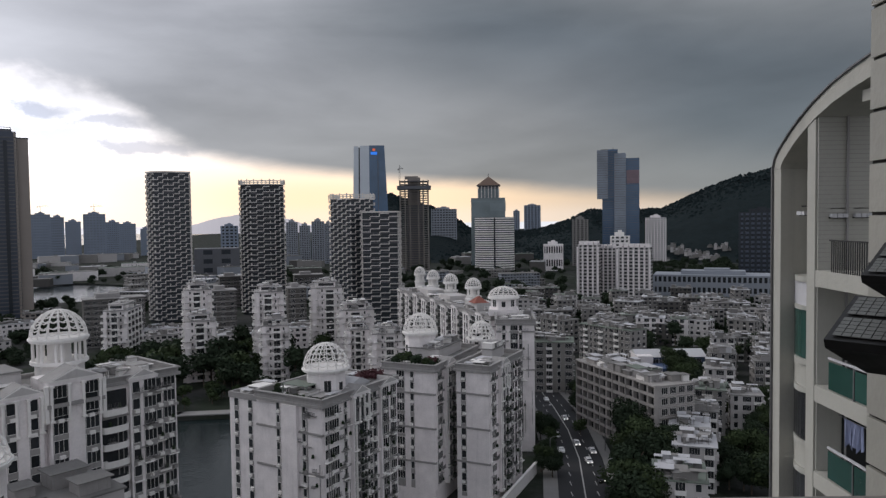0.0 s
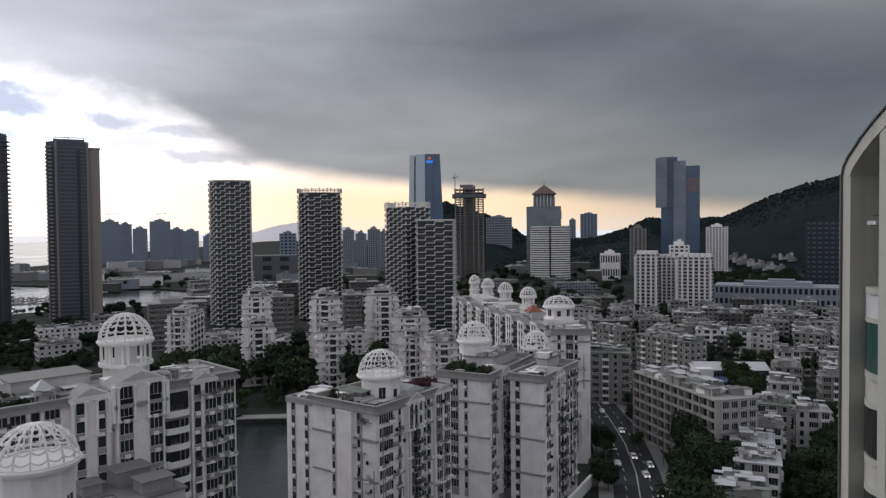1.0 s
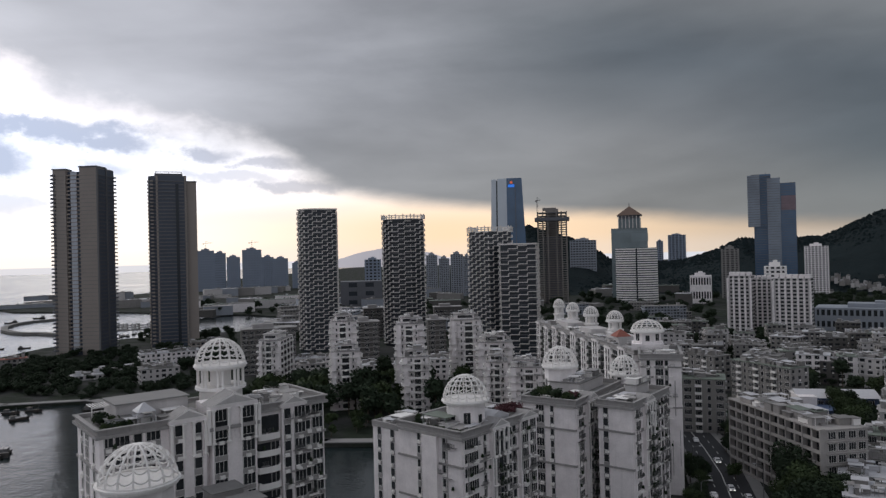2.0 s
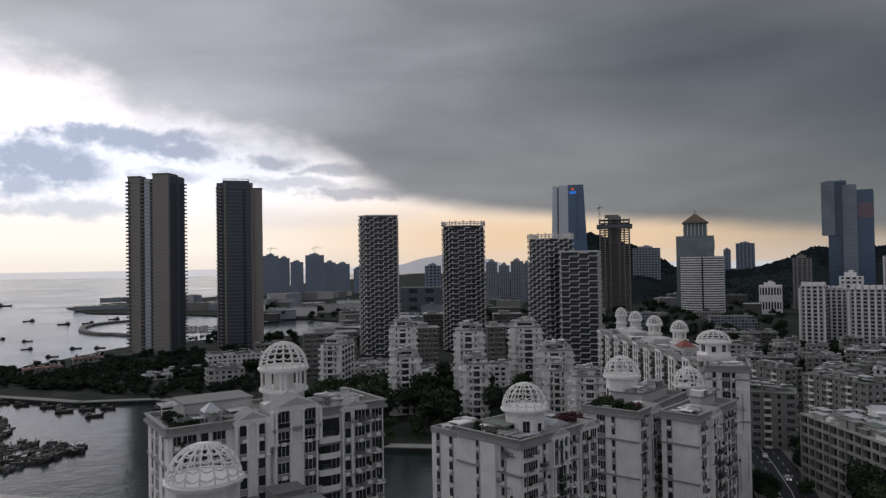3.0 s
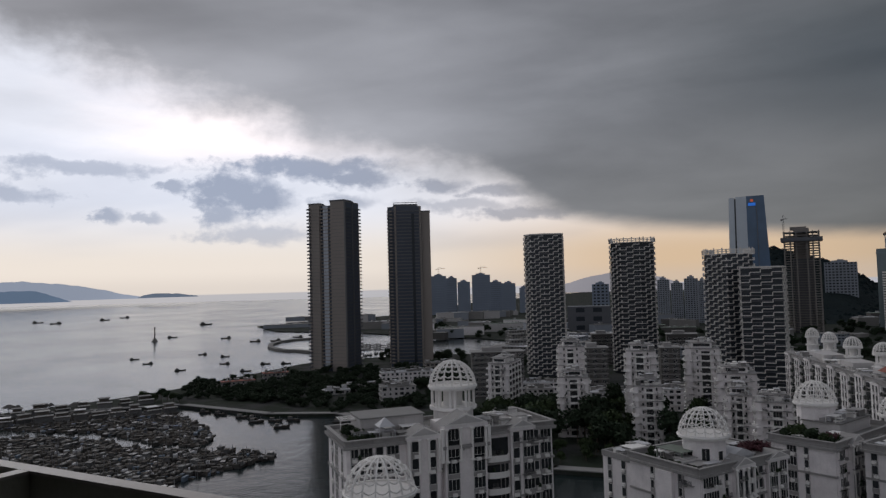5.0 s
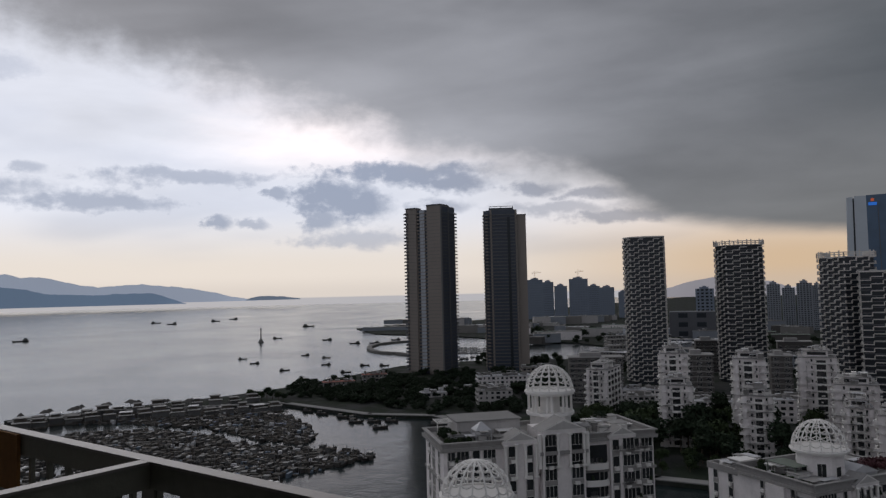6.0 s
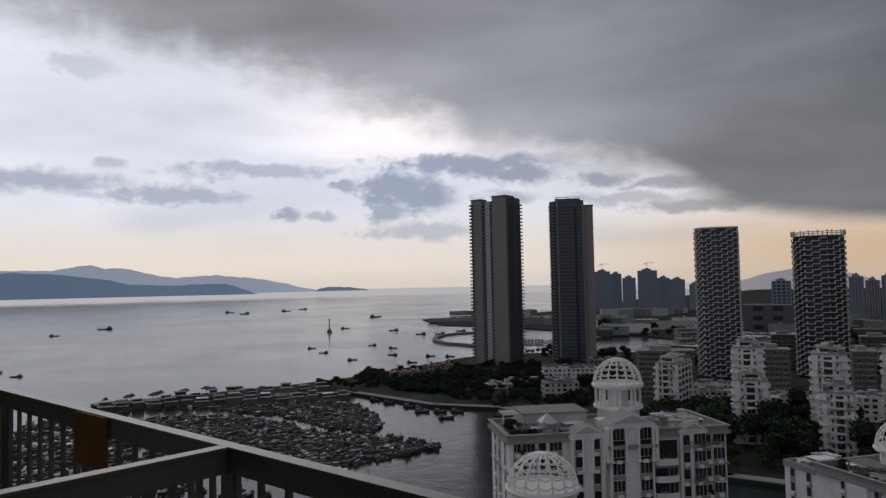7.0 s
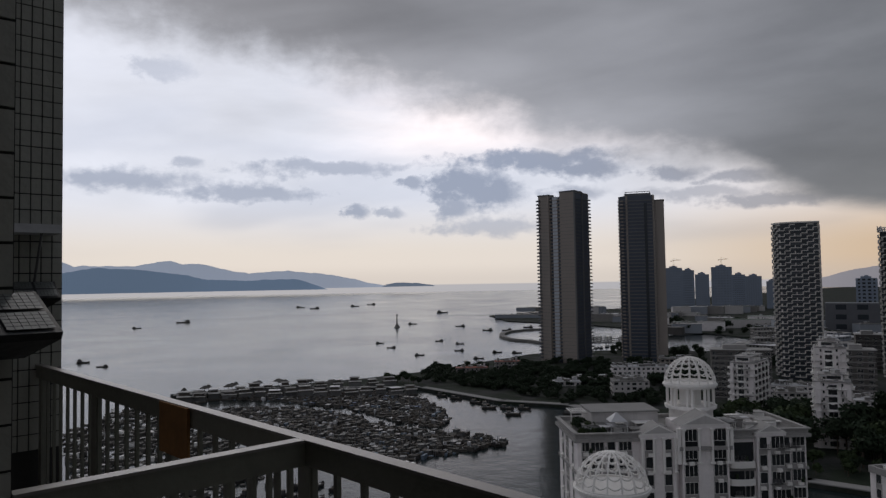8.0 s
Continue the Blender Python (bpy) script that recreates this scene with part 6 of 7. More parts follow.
def hill():
    az = np.arange(11.0, -34.0, -0.25)
    ridge = np.interp(-az, [-a for a, _ in HILL_RIDGE], [e for _, e in HILL_RIDGE])
    ds = np.array([1180, 1260, 1340, 1430, 1520, 1620, 1720, 1820, 1900, 2000, 2200.0])
    bm = bmesh.new()
    rows = []
    for k, d in enumerate(ds):
        f = min(1.0, k / 9) if k < 10 else 0.8
        row = []
        for a, e in zip(az, ridge):
            top = 75 + 2000 * math.tan(radians(e))
            top = max(top, 12)
            x, y = polar(a, d)
            s = f * f * (3 - 2 * f)
            z = 1.0 + top * s
            z += noise.noise(Vector((x * 0.012, y * 0.012, 0))) * 10 * s * (1 - s) * 2 + noise.noise(Vector((x * 0.05, y * 0.05, 3))) * 2.5 * (s > 0.05)
            row.append(bm.verts.new((x, y, z)))
        rows.append(row)
    for A, B in zip(rows, rows[1:]):
        for j in range(len(A) - 1):
            bm.faces.new((A[j], A[j + 1], B[j + 1], B[j])).smooth = True
    tagged(new("hill", mesh_of(bm, "hill", HILLMAT)), "dark wooded hill behind the city", "hill", kind="structure")
    # crowns along the slope and the ridge
    rng = random.Random(9)
    verts, faces = [], []
    for k in range(5200):
        a = rng.uniform(-30, 6)
        u = rng.random() ** 0.6
        d = 1200 + 800 * u
        e = np.interp(-a, [-q for q, _ in HILL_RIDGE], [q for _, q in HILL_RIDGE])
        f = min(1.0, max(0, (d - 1180) / 820))
        s = f * f * (3 - 2 * f)
        x, y = polar(a, d)
        z = 1.0 + max(12, 75 + 2000 * math.tan(radians(e))) * s
        r = rng.uniform(3.0, 6.5)
        base = len(verts)
        for q in range(6):
            th = q * math.pi / 3
            verts.append((x + r * math.cos(th) * rng.uniform(0.7, 1.2), y + r * math.sin(th), z + rng.uniform(-0.2, 0.35) * r))
        verts.append((x + rng.uniform(-1, 1), y, z + r * rng.uniform(0.7, 1.15)))
        for q in range(6):
            faces.append((base + q, base + (q + 1) % 6, base + 6))
    me = bpy.data.meshes.new("hill_trees")
    me.from_pydata(verts, [], faces)
    me.materials.append(HILLMAT)
    tagged(new("hill_trees", me), "far dark woods over the hill slope", "woods", kind="stuff")


hill()


def backdrop(name, label, rows, base_el, d, thick, color, k):
    """A far range: ridge by bearing and height over the horizon, with a slope behind."""
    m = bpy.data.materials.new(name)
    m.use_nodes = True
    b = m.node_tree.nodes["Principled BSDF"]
    # distance haze is put into this colour, with some emission added
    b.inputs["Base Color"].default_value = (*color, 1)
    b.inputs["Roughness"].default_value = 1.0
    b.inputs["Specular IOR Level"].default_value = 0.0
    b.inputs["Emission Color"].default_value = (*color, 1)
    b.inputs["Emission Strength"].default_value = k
    bm = bmesh.new()
    azs = np.arange(rows[0][0], rows[-1][0], -0.12)
    prev = None
    z0 = 75 + d * math.tan(radians(base_el))
    for a in azs:
        e = float(np.interp(-a, [-q for q, _ in rows], [q for _, q in rows]))
        e += noise.noise(Vector((a * 1.3, d * 0.01, 0))) * 0.07 + noise.noise(Vector((a * 4.1, d * 0.01, 0))) * 0.03
        e = max(e, base_el)
        x, y = polar(a, d)
        x2, y2 = polar(a, d + thick)
        zt = 75 + d * math.tan(radians(e))
        cur = [bm.verts.new((x, y, z0)), bm.verts.new((x2, y2, zt)), bm.verts.new((x2 * 1.02, y2 * 1.02, z0))]
        if prev:
            for q in range(3):
                bm.faces.new((prev[q], cur[q], cur[(q + 1) % 3], prev[(q + 1) % 3])).smooth = False
        prev = cur
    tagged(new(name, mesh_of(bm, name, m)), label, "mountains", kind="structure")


# pale blues and greys carry the haze; the last number makes them glow
backdrop("backdrop", "mountains across the bay in pale blue painted haze", [(90, 1.6), (82, 2.2), (75.3, 1.9), (74.4, 1.5), (70.3, 1.5), (68, 1.9), (67.1, 1.57), (66, 1.6), (62.3, 0.8), (60.6, 0.98), (58.9, 1.0), (55.4, 0.55), (52.7, -0.1), (51, -0.4)], -0.42, 4750, 100, (0.40, 0.45, 0.54), 0.75)
backdrop("backdrop", "wooded headland across the bay in blue painted haze", [(90, 1.2), (80, 1.2), (75.3, 0.94), (73.3, 1.36), (70.3, 1.22), (66.8, 0.76), (65.6, 0.4), (62.3, 0.26), (59.8, 0.35), (58.5, 0.29), (56.4, -0.46), (56.2, -0.6)], -0.52, 4500, 80, (0.16, 0.225, 0.319), 0.75)
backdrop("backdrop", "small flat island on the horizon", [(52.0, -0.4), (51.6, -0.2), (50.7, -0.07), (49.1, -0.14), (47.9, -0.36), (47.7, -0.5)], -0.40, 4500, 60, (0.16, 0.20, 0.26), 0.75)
backdrop("backdrop", "mountains behind the towers in grey painted haze", [(22, -0.6), (19.3, -0.22), (17.5, 0.29), (15.9, 0.56), (13.9, 0.42), (11.9, 0.12), (11.0, -0.3), (9, -0.6)], -0.9, 4400, 80, (0.40, 0.385, 0.41), 0.75)

# ---------------------------------------------------------------- trees


def crown_mesh(seed, r, h, n, leaf, material):
    rg = np.random.default_rng(seed)
    blobs = [(rg.uniform(-0.55, 0.55) * r, rg.uniform(-0.55, 0.55) * r, h * rg.uniform(0.45, 0.85), r * rg.uniform(0.4, 0.65)) for _ in range(7)]
    verts, faces = [], []
    for k in range(n):
        bx, by, bz, br = blobs[k % 7]
        v = rg.normal(size=3)
        v /= np.linalg.norm(v)
        rad = br * rg.uniform(0.55, 1.08)
        c = np.array([bx, by, bz]) + v * rad * np.array([1, 1, 0.8])
        nrm = v + rg.normal(size=3) * 0.5
        nrm /= np.linalg.norm(nrm)
        a = np.cross(nrm, [0.3, 0.2, 0.9])
        a /= np.linalg.norm(a)
        b = np.cross(nrm, a)
        s = leaf * rg.uniform(0.6, 1.3)
        i = len(verts)
        verts += [tuple(c + a * s), tuple(c + b * s * 0.7), tuple(c - a * s), tuple(c - b * s * 0.7)]
        faces.append((i, i + 1, i + 2, i + 3))
    me = bpy.data.meshes.new("crown")
    me.from_pydata(verts, [], faces)
    me.materials.append(material)
    return me


def trunk_mesh(seed, h, r):
    rg = random.Random(seed)
    bm = bmesh.new()
    prism(bm, ngon(0.28, 7), 0, h * 0.5, shrink=0.6)
    for k in range(4):
        a = k * 1.6 + rg.uniform(0, 0.6)
        tube(bm, [(0, 0, h * 0.4), (math.cos(a) * r * 0.3, math.sin(a) * r * 0.3, h * 0.58), (math.cos(a) * r * 0.55, math.sin(a) * r * 0.55, h * 0.75)], 0.1, 5)
    return mesh_of(bm, "trunk", BARK)


PROTO = [(crown_mesh(k, 3.6 + 0.5 * (k % 3), 8.0 + 1.0 * (k % 4), 620, 0.55, (LEAF, LEAF2, LEAF, LEAF, LEAF2)[k % 5]), trunk_mesh(k, 8.0 + (k % 4), 3.6)) for k in range(5)]
NEARP = [(crown_mesh(20 + k, 5.5, 11.5, 3400, 0.33, (LEAF, LEAF2)[k % 2]), trunk_mesh(20 + k, 11.5, 5.5)) for k in range(3)]


def tree(x, y, s, k, z=1.6, near=False):
    c, tr = (NEARP if near else PROTO)[k % (3 if near else 5)]
    t = new("tree", tr)
    t.matrix_world = pose(x, y, z, 0, 0, (k * 73) % 360)
    t.scale = (s, s, s * (0.85 + 0.1 * (k % 4)))
    tagged(t, "dark green broadleaf city tree with a full crown", "tree", "city trees")
    part("crown", c, None, t)


rng = random.Random(31)
tc = 0


FARWOOD = []


def grove(n, az0, az1, d0, d1, s0, s1, near=False):
    global tc
    for k in range(n):
        a, d = rng.uniform(az0, az1), rng.uniform(d0, d1)
        x, y = polar(a, d)
        if 29 < a < 50 and d < np.interp(a, (29, 34.8, 38, 42.5, 49.5), (360, 393, 421, 466, 519)) + 13:
            continue
        if 23.3 < a < 33 and 735 < d < 960:
            continue
        if d > 425:
            FARWOOD.append((x, y, rng.uniform(s0, s1), tc))
        else:
            tree(x, y, rng.uniform(s0, s1), tc, near=near)
        tc += 1


grove(46, 8, 27, 292, 314, 0.55, 0.95)
grove(60, 9, 26, 316, 420, 1.0, 1.7)
grove(12, 20.3, 23.0, 320, 380, 1.2, 2.0)
grove(10, 15.5, 17.5, 310, 350, 1.2, 2.0)
grove(330, 29, 46, 428, 575, 0.6, 1.1)
grove(60, 43, 49.5, 480, 510, 0.5, 0.7)
grove(90, 30, 42, 560, 640, 0.7, 1.15)
grove(60, 42, 48.5, 500, 590, 0.6, 0.95)
grove(16, 27, 33, 480, 640, 1.0, 1.6)
grove(80, 41.0, 48.8, 490, 620, 0.6, 0.95)
grove(36, -14.0, -17.6, 170, 245, 0.8, 1.3, near=True)
grove(30, -17.3, -20.0, 240, 350, 0.7, 1.1, near=True)
grove(26, -21.4, -26, 170, 300, 0.7, 1.1, near=True)
grove(10, -7.4, -8.6, 190, 260, 0.45, 0.7, near=True)
grove(10, -9.9, -10.8, 240, 320, 0.5, 0.8)
grove(46, -12, -26, 380, 470, 0.8, 1.3)
grove(230, -8, -26, 430, 640, 0.8, 1.5)
grove(210, 4, 30, 600, 1000, 0.9, 1.8)
grove(40, 27.5, 34, 690, 800, 0.8, 1.4)
grove(24, 22, 30, 950, 1200, 1.2, 2.0)
grove(170, -10, 6, 560, 1150, 1.0, 2.0)
grove(150, -15, -27, 720, 1190, 1.1, 2.0)


def far_woods():
    verts, faces, n = [], [], 0
    for x, y, s, k in FARWOOD:
        me = PROTO[k % 5][0]
        co = np.empty(len(me.vertices) * 3)
        me.vertices.foreach_get("co", co)
        co = co.reshape(-1, 3)
        c, q = math.cos(k * 1.27), math.sin(k * 1.27)
        P = np.column_stack((x + s * (co[:, 0] * c - co[:, 1] * q), y + s * (co[:, 0] * q + co[:, 1] * c), -1.6 * s + 1.2 + s * 0.85 * co[:, 2]))
        verts.append(P)
        faces.append(np.arange(len(co)).reshape(-1, 4) + n)
        n += len(co)
    me = bpy.data.meshes.new("far_trees")
    me.from_pydata(np.vstack(verts).tolist(), [], np.vstack(faces).tolist())
    me.materials.append(LEAF)
    tagged(new("far_trees", me), "far dark green trees between the towers", "trees", kind="stuff")


for k in range(7):
    x, y = polar(49.2 + k * 0.42, 512 + k * 3)
    tree(x, y, 0.8, k)


far_woods()


def shrub(parent_at, s, k, red=False):
    x, y, z = parent_at
    ob = new("roof_shrub", SHRUBS[2 if red else k % 2])
    ob.matrix_world = pose(x, y, z, 0, 0, (k * 61) % 360) @ Matrix.Scale(s, 4)
    tagged(ob, "reddish bougainvillea bush in a roof garden" if red else "green bush in a roof garden", "shrub", "roof garden shrubs")


REDLEAF = mat("red_blossom_foliage", (0.085, 0.028, 0.035), 0.7, vary=0.6, scale=0.8, fine=3.0, bump=0.0)
SHRUBS = [crown_mesh(50, 1.0, 1.4, 420, 0.16, LEAF2), crown_mesh(51, 1.1, 1.2, 420, 0.16, LEAF), crown_mesh(52, 1.2, 1.5, 420, 0.16, REDLEAF)]


def roof_plants(ox, oy, ang, spots, z):
    m = pose(ox, oy, 0, 0, 0, ang)
    for k, (x, y, s, red) in enumerate(spots):
        p = m @ Vector((x, y, 0))
        shrub((p.x, p.y, z), s, k, red)


roof_plants(-75, 100, math.degrees(math.atan2(30.3, 25.7)), [(1.2 + 0.9 * k, 1.2, 0.9, False) for k in range(5)] + [(2.0, 6.5, 1.5, False), (3.2, 4.5, 1.2, False), (29, 12, 1.4, False), (32, 13, 1.6, False), (35, 12.5, 1.5, False), (1.5, 8, 1.2, False), (26.8, 10, 1.2, False)], 48.02)
roof_plants(-25.5, 146.2, math.degrees(math.atan2(22.5, 13.7)), [(1, 2 + 2.1 * k, 0.8, False) for k in range(7)] + [(21, 3, 1.6, True), (22.5, 5, 1.8, True), (20, 6, 1.6, True), (24, 4, 1.5, True), (3, 15, 1.1, False), (5, 17, 1.2, False)], 37.02)
roof_plants(-2.7, 179.6, 66.9, [(2.0, 3.0, 1.7, False), (2.4, 6.5, 2.2, False), (3.2, 9.5, 2.3, False), (1.6, 1.6, 1.2, False), (5.5, 3.2, 1.3, True), (1.4, 11.5, 1.6, False), (6.5, 2.0, 1.1, False), (4.5, 12, 1.8, False)], 37.02)

# ---------------------------------------------------------------- harbour
HULL = mat("tarred_hull", (0.05, 0.045, 0.042), 0.7, vary=0.4, scale=0.5, fine=3.0, island=0.5)
DECK = mat("weathered_deck", (0.11, 0.096, 0.084), 0.85, vary=0.4, scale=0.6, fine=4.0, island=0.6)
CABIN = mat("grey_boat_cabin", (0.13, 0.13, 0.13), 0.6, vary=0.3, scale=0.5, fine=4.0, island=0.9)
TARP = mat("blue_tarpaulin", (0.03, 0.06, 0.13), 0.6, vary=0.4, scale=0.5, island=0.5)


def boat_proto(name, L, W, label, roof):
    t = thing(name, label, "boat", 0, 0, 0)
    bm = bmesh.new()
    lo = [(-L * 0.46, -W * 0.36), (L * 0.3, -W * 0.36), (L * 0.44, 0), (L * 0.3, W * 0.36), (-L * 0.46, W * 0.36)]
    hi = [(-L * 0.5, -W * 0.5), (L * 0.3, -W * 0.5), (L * 0.5, 0), (L * 0.3, W * 0.5), (-L * 0.5, W * 0.5)]
    A = [bm.verts.new((x, y, -0.4)) for x, y in lo]
    B = [bm.verts.new((x, y, 0.9 + (0.7 if x > L * 0.4 else 0.15 if x > 0 else 0))) for x, y in hi]
    for k in range(5):
        bm.faces.new((A[k], A[(k + 1) % 5], B[(k + 1) % 5], B[k]))
    bm.faces.new(A[::-1])
    bm.faces.new([bm.verts.new((v.co.x * 0.97, v.co.y * 0.9, 0.72)) for v in B]).material_index = 1
    part("hull", bm, [HULL, DECK], t)
    c0 = -L * 0.4
    part("cabin", boxes((c0, c0 + L * 0.22, -W * 0.3, W * 0.3, 0.7, 2.2), (c0 - 0.2, c0 + L * 0.26, -W * 0.34, W * 0.34, 2.2, 2.32, 1), (c0 + L * 0.22, L * 0.02, -W * 0.22, W * 0.22, 0.7, 1.1), (L * 0.02, L * 0.22, -W * 0.3, W * 0.3, 0.7, 1.3, 1), (L * 0.25, L * 0.26, -0.05, 0.05, 0.7, 3.4)), [CABIN, roof], t)
    if L < 13:
        return t
    bm = bmesh.new()
    tube(bm, [(c0 + L * 0.38, 0, 0.8), (c0 + L * 0.38, 0, 4.6)], 0.09, 5)
    tube(bm, [(c0 + L * 0.38, 0, 4.2), (L * 0.3, 0, 2.2)], 0.06, 4)
    part("mast", bm, STEEL, t)
    return t


BOATS = [boat_proto("fishing_boat", 11.5, 3.6, "weathered wooden fishing boat moored in a raft", CABIN),
         boat_proto("fishing_boat", 9.0, 3.2, "small dark fishing boat moored in a raft", DECK),
         boat_proto("fishing_boat", 12.5, 3.9, "fishing boat with a pale cabin roof", WALL2),
         boat_proto("fishing_boat", 10.5, 3.6, "fishing boat under a blue tarpaulin", TARP)]
rng = random.Random(12)
POLY = [(-222, 243), (-232, 196), (-252, 172), (-300, 165), (-350, 160), (-390, 170), (-405, 200), (-385, 226), (-340, 236), (-300, 232), (-262, 238), (-240, 250)]
POLY2 = [(-272, 247), (-300, 244), (-350, 250), (-410, 235), (-440, 215), (-455, 240), (-420, 285), (-365, 305), (-320, 290), (-285, 268)]


def inside(x, y, poly):
    c = False
    for (x0, y0), (x1, y1) in zip(poly, poly[1:] + poly[:1]):
        if (y0 > y) != (y1 > y) and x < (x1 - x0) * (y - y0) / (y1 - y0) + x0:
            c = not c
    return c


used = set()
POLY3 = [(-205, 150), (-250, 150), (-300, 120), (-330, 80), (-300, 60), (-240, 90), (-205, 120)]
for poly, gap in ((POLY, 3.9), (POLY2, 4.6), (POLY3, 6.5)):
    ca, sa = math.cos(radians(28)), math.sin(radians(28))
    for i in range(-60, 60):
        for j in range(-60, 60):
            u, v = i * gap, j * 12.2
            x, y = -330 + u * ca - v * sa, 215 + u * sa + v * ca
            if not inside(x, y, poly) or rng.random() < (0.1 if poly is POLY else 0.4):
                continue
            k = rng.choice((0, 0, 1, 1, 1, 2, 0, 3 if poly is POLY2 else 1, 3 if poly is POLY2 else 0))
            m = pose(x + rng.uniform(-0.6, 0.6), y + rng.uniform(-1.5, 1.5), 0, 0, 0, 118 + rng.uniform(-16, 16) + (180 if rng.random() < 0.5 else 0))
            if k not in used:
                BOATS[k].matrix_world = m
                used.add(k)
            else:
                sc = rng.uniform(0.65, 1.15)
                copy_thing(BOATS[k], m).scale = (sc, sc * rng.uniform(0.8, 1.0), sc * rng.uniform(0.7, 1.2))


def raft_clutter(seed, n, material, label, polys, size=lambda q: (q.uniform(0.5, 2.8), q.uniform(0.4, 1.0), q.choice((0.4, 0.6, 1.0, 1.8)))):
    """Planks, floats, nets and crates lying between the moored boats."""
    q = random.Random(seed)
    verts, faces = [], []
    while len(faces) < n * 6:
        x, y = q.uniform(-470, -200), q.uniform(70, 305)
        if not any(inside(x, y, p) for p in polys):
            continue
        a = radians(118 + q.choice((0, 90)) + q.uniform(-14, 14))
        l, w, h = size(q)
        c, s = math.cos(a), math.sin(a)
        b = len(verts)
        for z in (-0.2, h):
            for u, v in ((-l, -w), (l, -w), (l, w), (-l, w)):
                verts.append((x + u * c - v * s, y + u * s + v * c, z))
        faces += [(b + 4, b + 5, b + 6, b + 7), (b + 3, b + 2, b + 1, b)] + [(b + e, b + (e + 1) % 4, b + 4 + (e + 1) % 4, b + 4 + e) for e in range(4)]
    me = bpy.data.meshes.new("raft_clutter")
    me.from_pydata(verts, [], faces)
    me.materials.append(material)
    tagged(new("raft_clutter", me), label, "clutter", kind="stuff")


CLUTTER = mat("wet_dark_planks", (0.075, 0.07, 0.064), 0.8, vary=0.5, scale=0.4, fine=3.0)
TARP = mat("faded_blue_tarpaulin", (0.13, 0.17, 0.22), 0.7, vary=0.4, scale=0.3, fine=3.0)
raft_clutter(5, 2000, CLUTTER, "brown planks and crates between the moored boats", (POLY, POLY2))
NEARRAFT = [(-398, 105), (-452, 150), (-440, 196), (-392, 168), (-335, 158), (-278, 158), (-244, 132), (-250, 104), (-295, 84)]
raft_clutter(9, 900, CLUTTER, "dark planks and floats of the nearer boat raft", (NEARRAFT,))
raft_clutter(10, 130, TRIM, "white boxes and awnings on the nearer boat raft", (NEARRAFT,))
raft_clutter(8, 420, STEEL, "thin masts and poles standing on the boat raft", (POLY, POLY2), lambda q: (0.09, 0.09, q.uniform(3.0, 6.0)))
raft_clutter(15, 110, SHEET, "pale boxes, awnings and cabin roofs over the boat raft", (POLY, POLY2), lambda q: (q.uniform(0.3, 1.3), q.uniform(0.25, 0.8), q.choice((1.2, 1.6, 2.3, 2.6))))
raft_clutter(16, 1100, DECK, "brown decks and hatches over the boat raft", (POLY, POLY2), lambda q: (q.uniform(0.4, 1.8), q.uniform(0.2, 0.6), q.choice((1.0, 1.3, 1.8))))
raft_clutter(6, 700, HULL, "dark floats and nets between the moored boats", (POLY, POLY2))
raft_clutter(7, 170, TARP, "faded blue tarpaulins and boxes between the moored boats", (POLY, POLY2))
# boats by the quay and white launches by the raft's near edge
for x, y, a in ((-283, 312, 10), (-292, 306, 30), (-300, 312, -20), (-275, 318, 5), (-310, 314, 12), (-245, 322, 20), (-268, 300, 40), (-222, 308, 100), (-330, 316, 8), (-345, 318, 3)):
    copy_thing(BOATS[1], pose(x, y, 0, 0, 0, a))
launch = boat_proto("launch", 8.5, 2.9, "white motor launch moored beside the boat raft", TRIM)
launch.children[0].data.materials[0] = WHITEPAINT
for k, (x, y) in enumerate(((-232, 186), (-237, 181), (-243, 177), (-249, 172), (-256, 168), (-226, 190), (-262, 164))):
    m = pose(x, y, 0, 0, 0, 20 + 13 * k)
    if k == 0:
        launch.matrix_world = m
    else:
        copy_thing(launch, m)


def vessel_proto():
    t = thing("trawler", "dark fishing trawler anchored in the bay", "ship", 0, 0, 0, 0, "anchored trawlers")
    bm = bmesh.new()
    L, W = 21.0, 5.5
    lo = [(-L * 0.47, -W * 0.35), (L * 0.3, -W * 0.35), (L * 0.44, 0), (L * 0.3, W * 0.35), (-L * 0.47, W * 0.35)]
    hi = [(-L * 0.5, -W * 0.5), (L * 0.28, -W * 0.5), (L * 0.52, 0), (L * 0.28, W * 0.5), (-L * 0.5, W * 0.5)]
    A = [bm.verts.new((x, y, -0.5)) for x, y in lo]
    B = [bm.verts.new((x, y, 1.8 + (1.6 if x > L * 0.4 else 0.3))) for x, y in hi]
    for k in range(5):
        bm.faces.new((A[k], A[(k + 1) % 5], B[(k + 1) % 5], B[k]))
    bm.faces.new(A[::-1])
    bm.faces.new(B)
    part("hull", bm, HULL, t)
    part("deckhouse", boxes((-L * 0.42, -L * 0.12, -W * 0.36, W * 0.36, 2.0, 5.0), (-L * 0.38, -L * 0.2, -W * 0.3, W * 0.3, 5.0, 6.6)), CABIN, t)
    bm = bmesh.new()
    tube(bm, [(0, 0, 2), (0, 0, 9.5)], 0.16, 5)
    tube(bm, [(0, 0, 8.5), (L * 0.32, 0, 4)], 0.1, 4)
    part("mast", bm, STEEL, t)
    return t


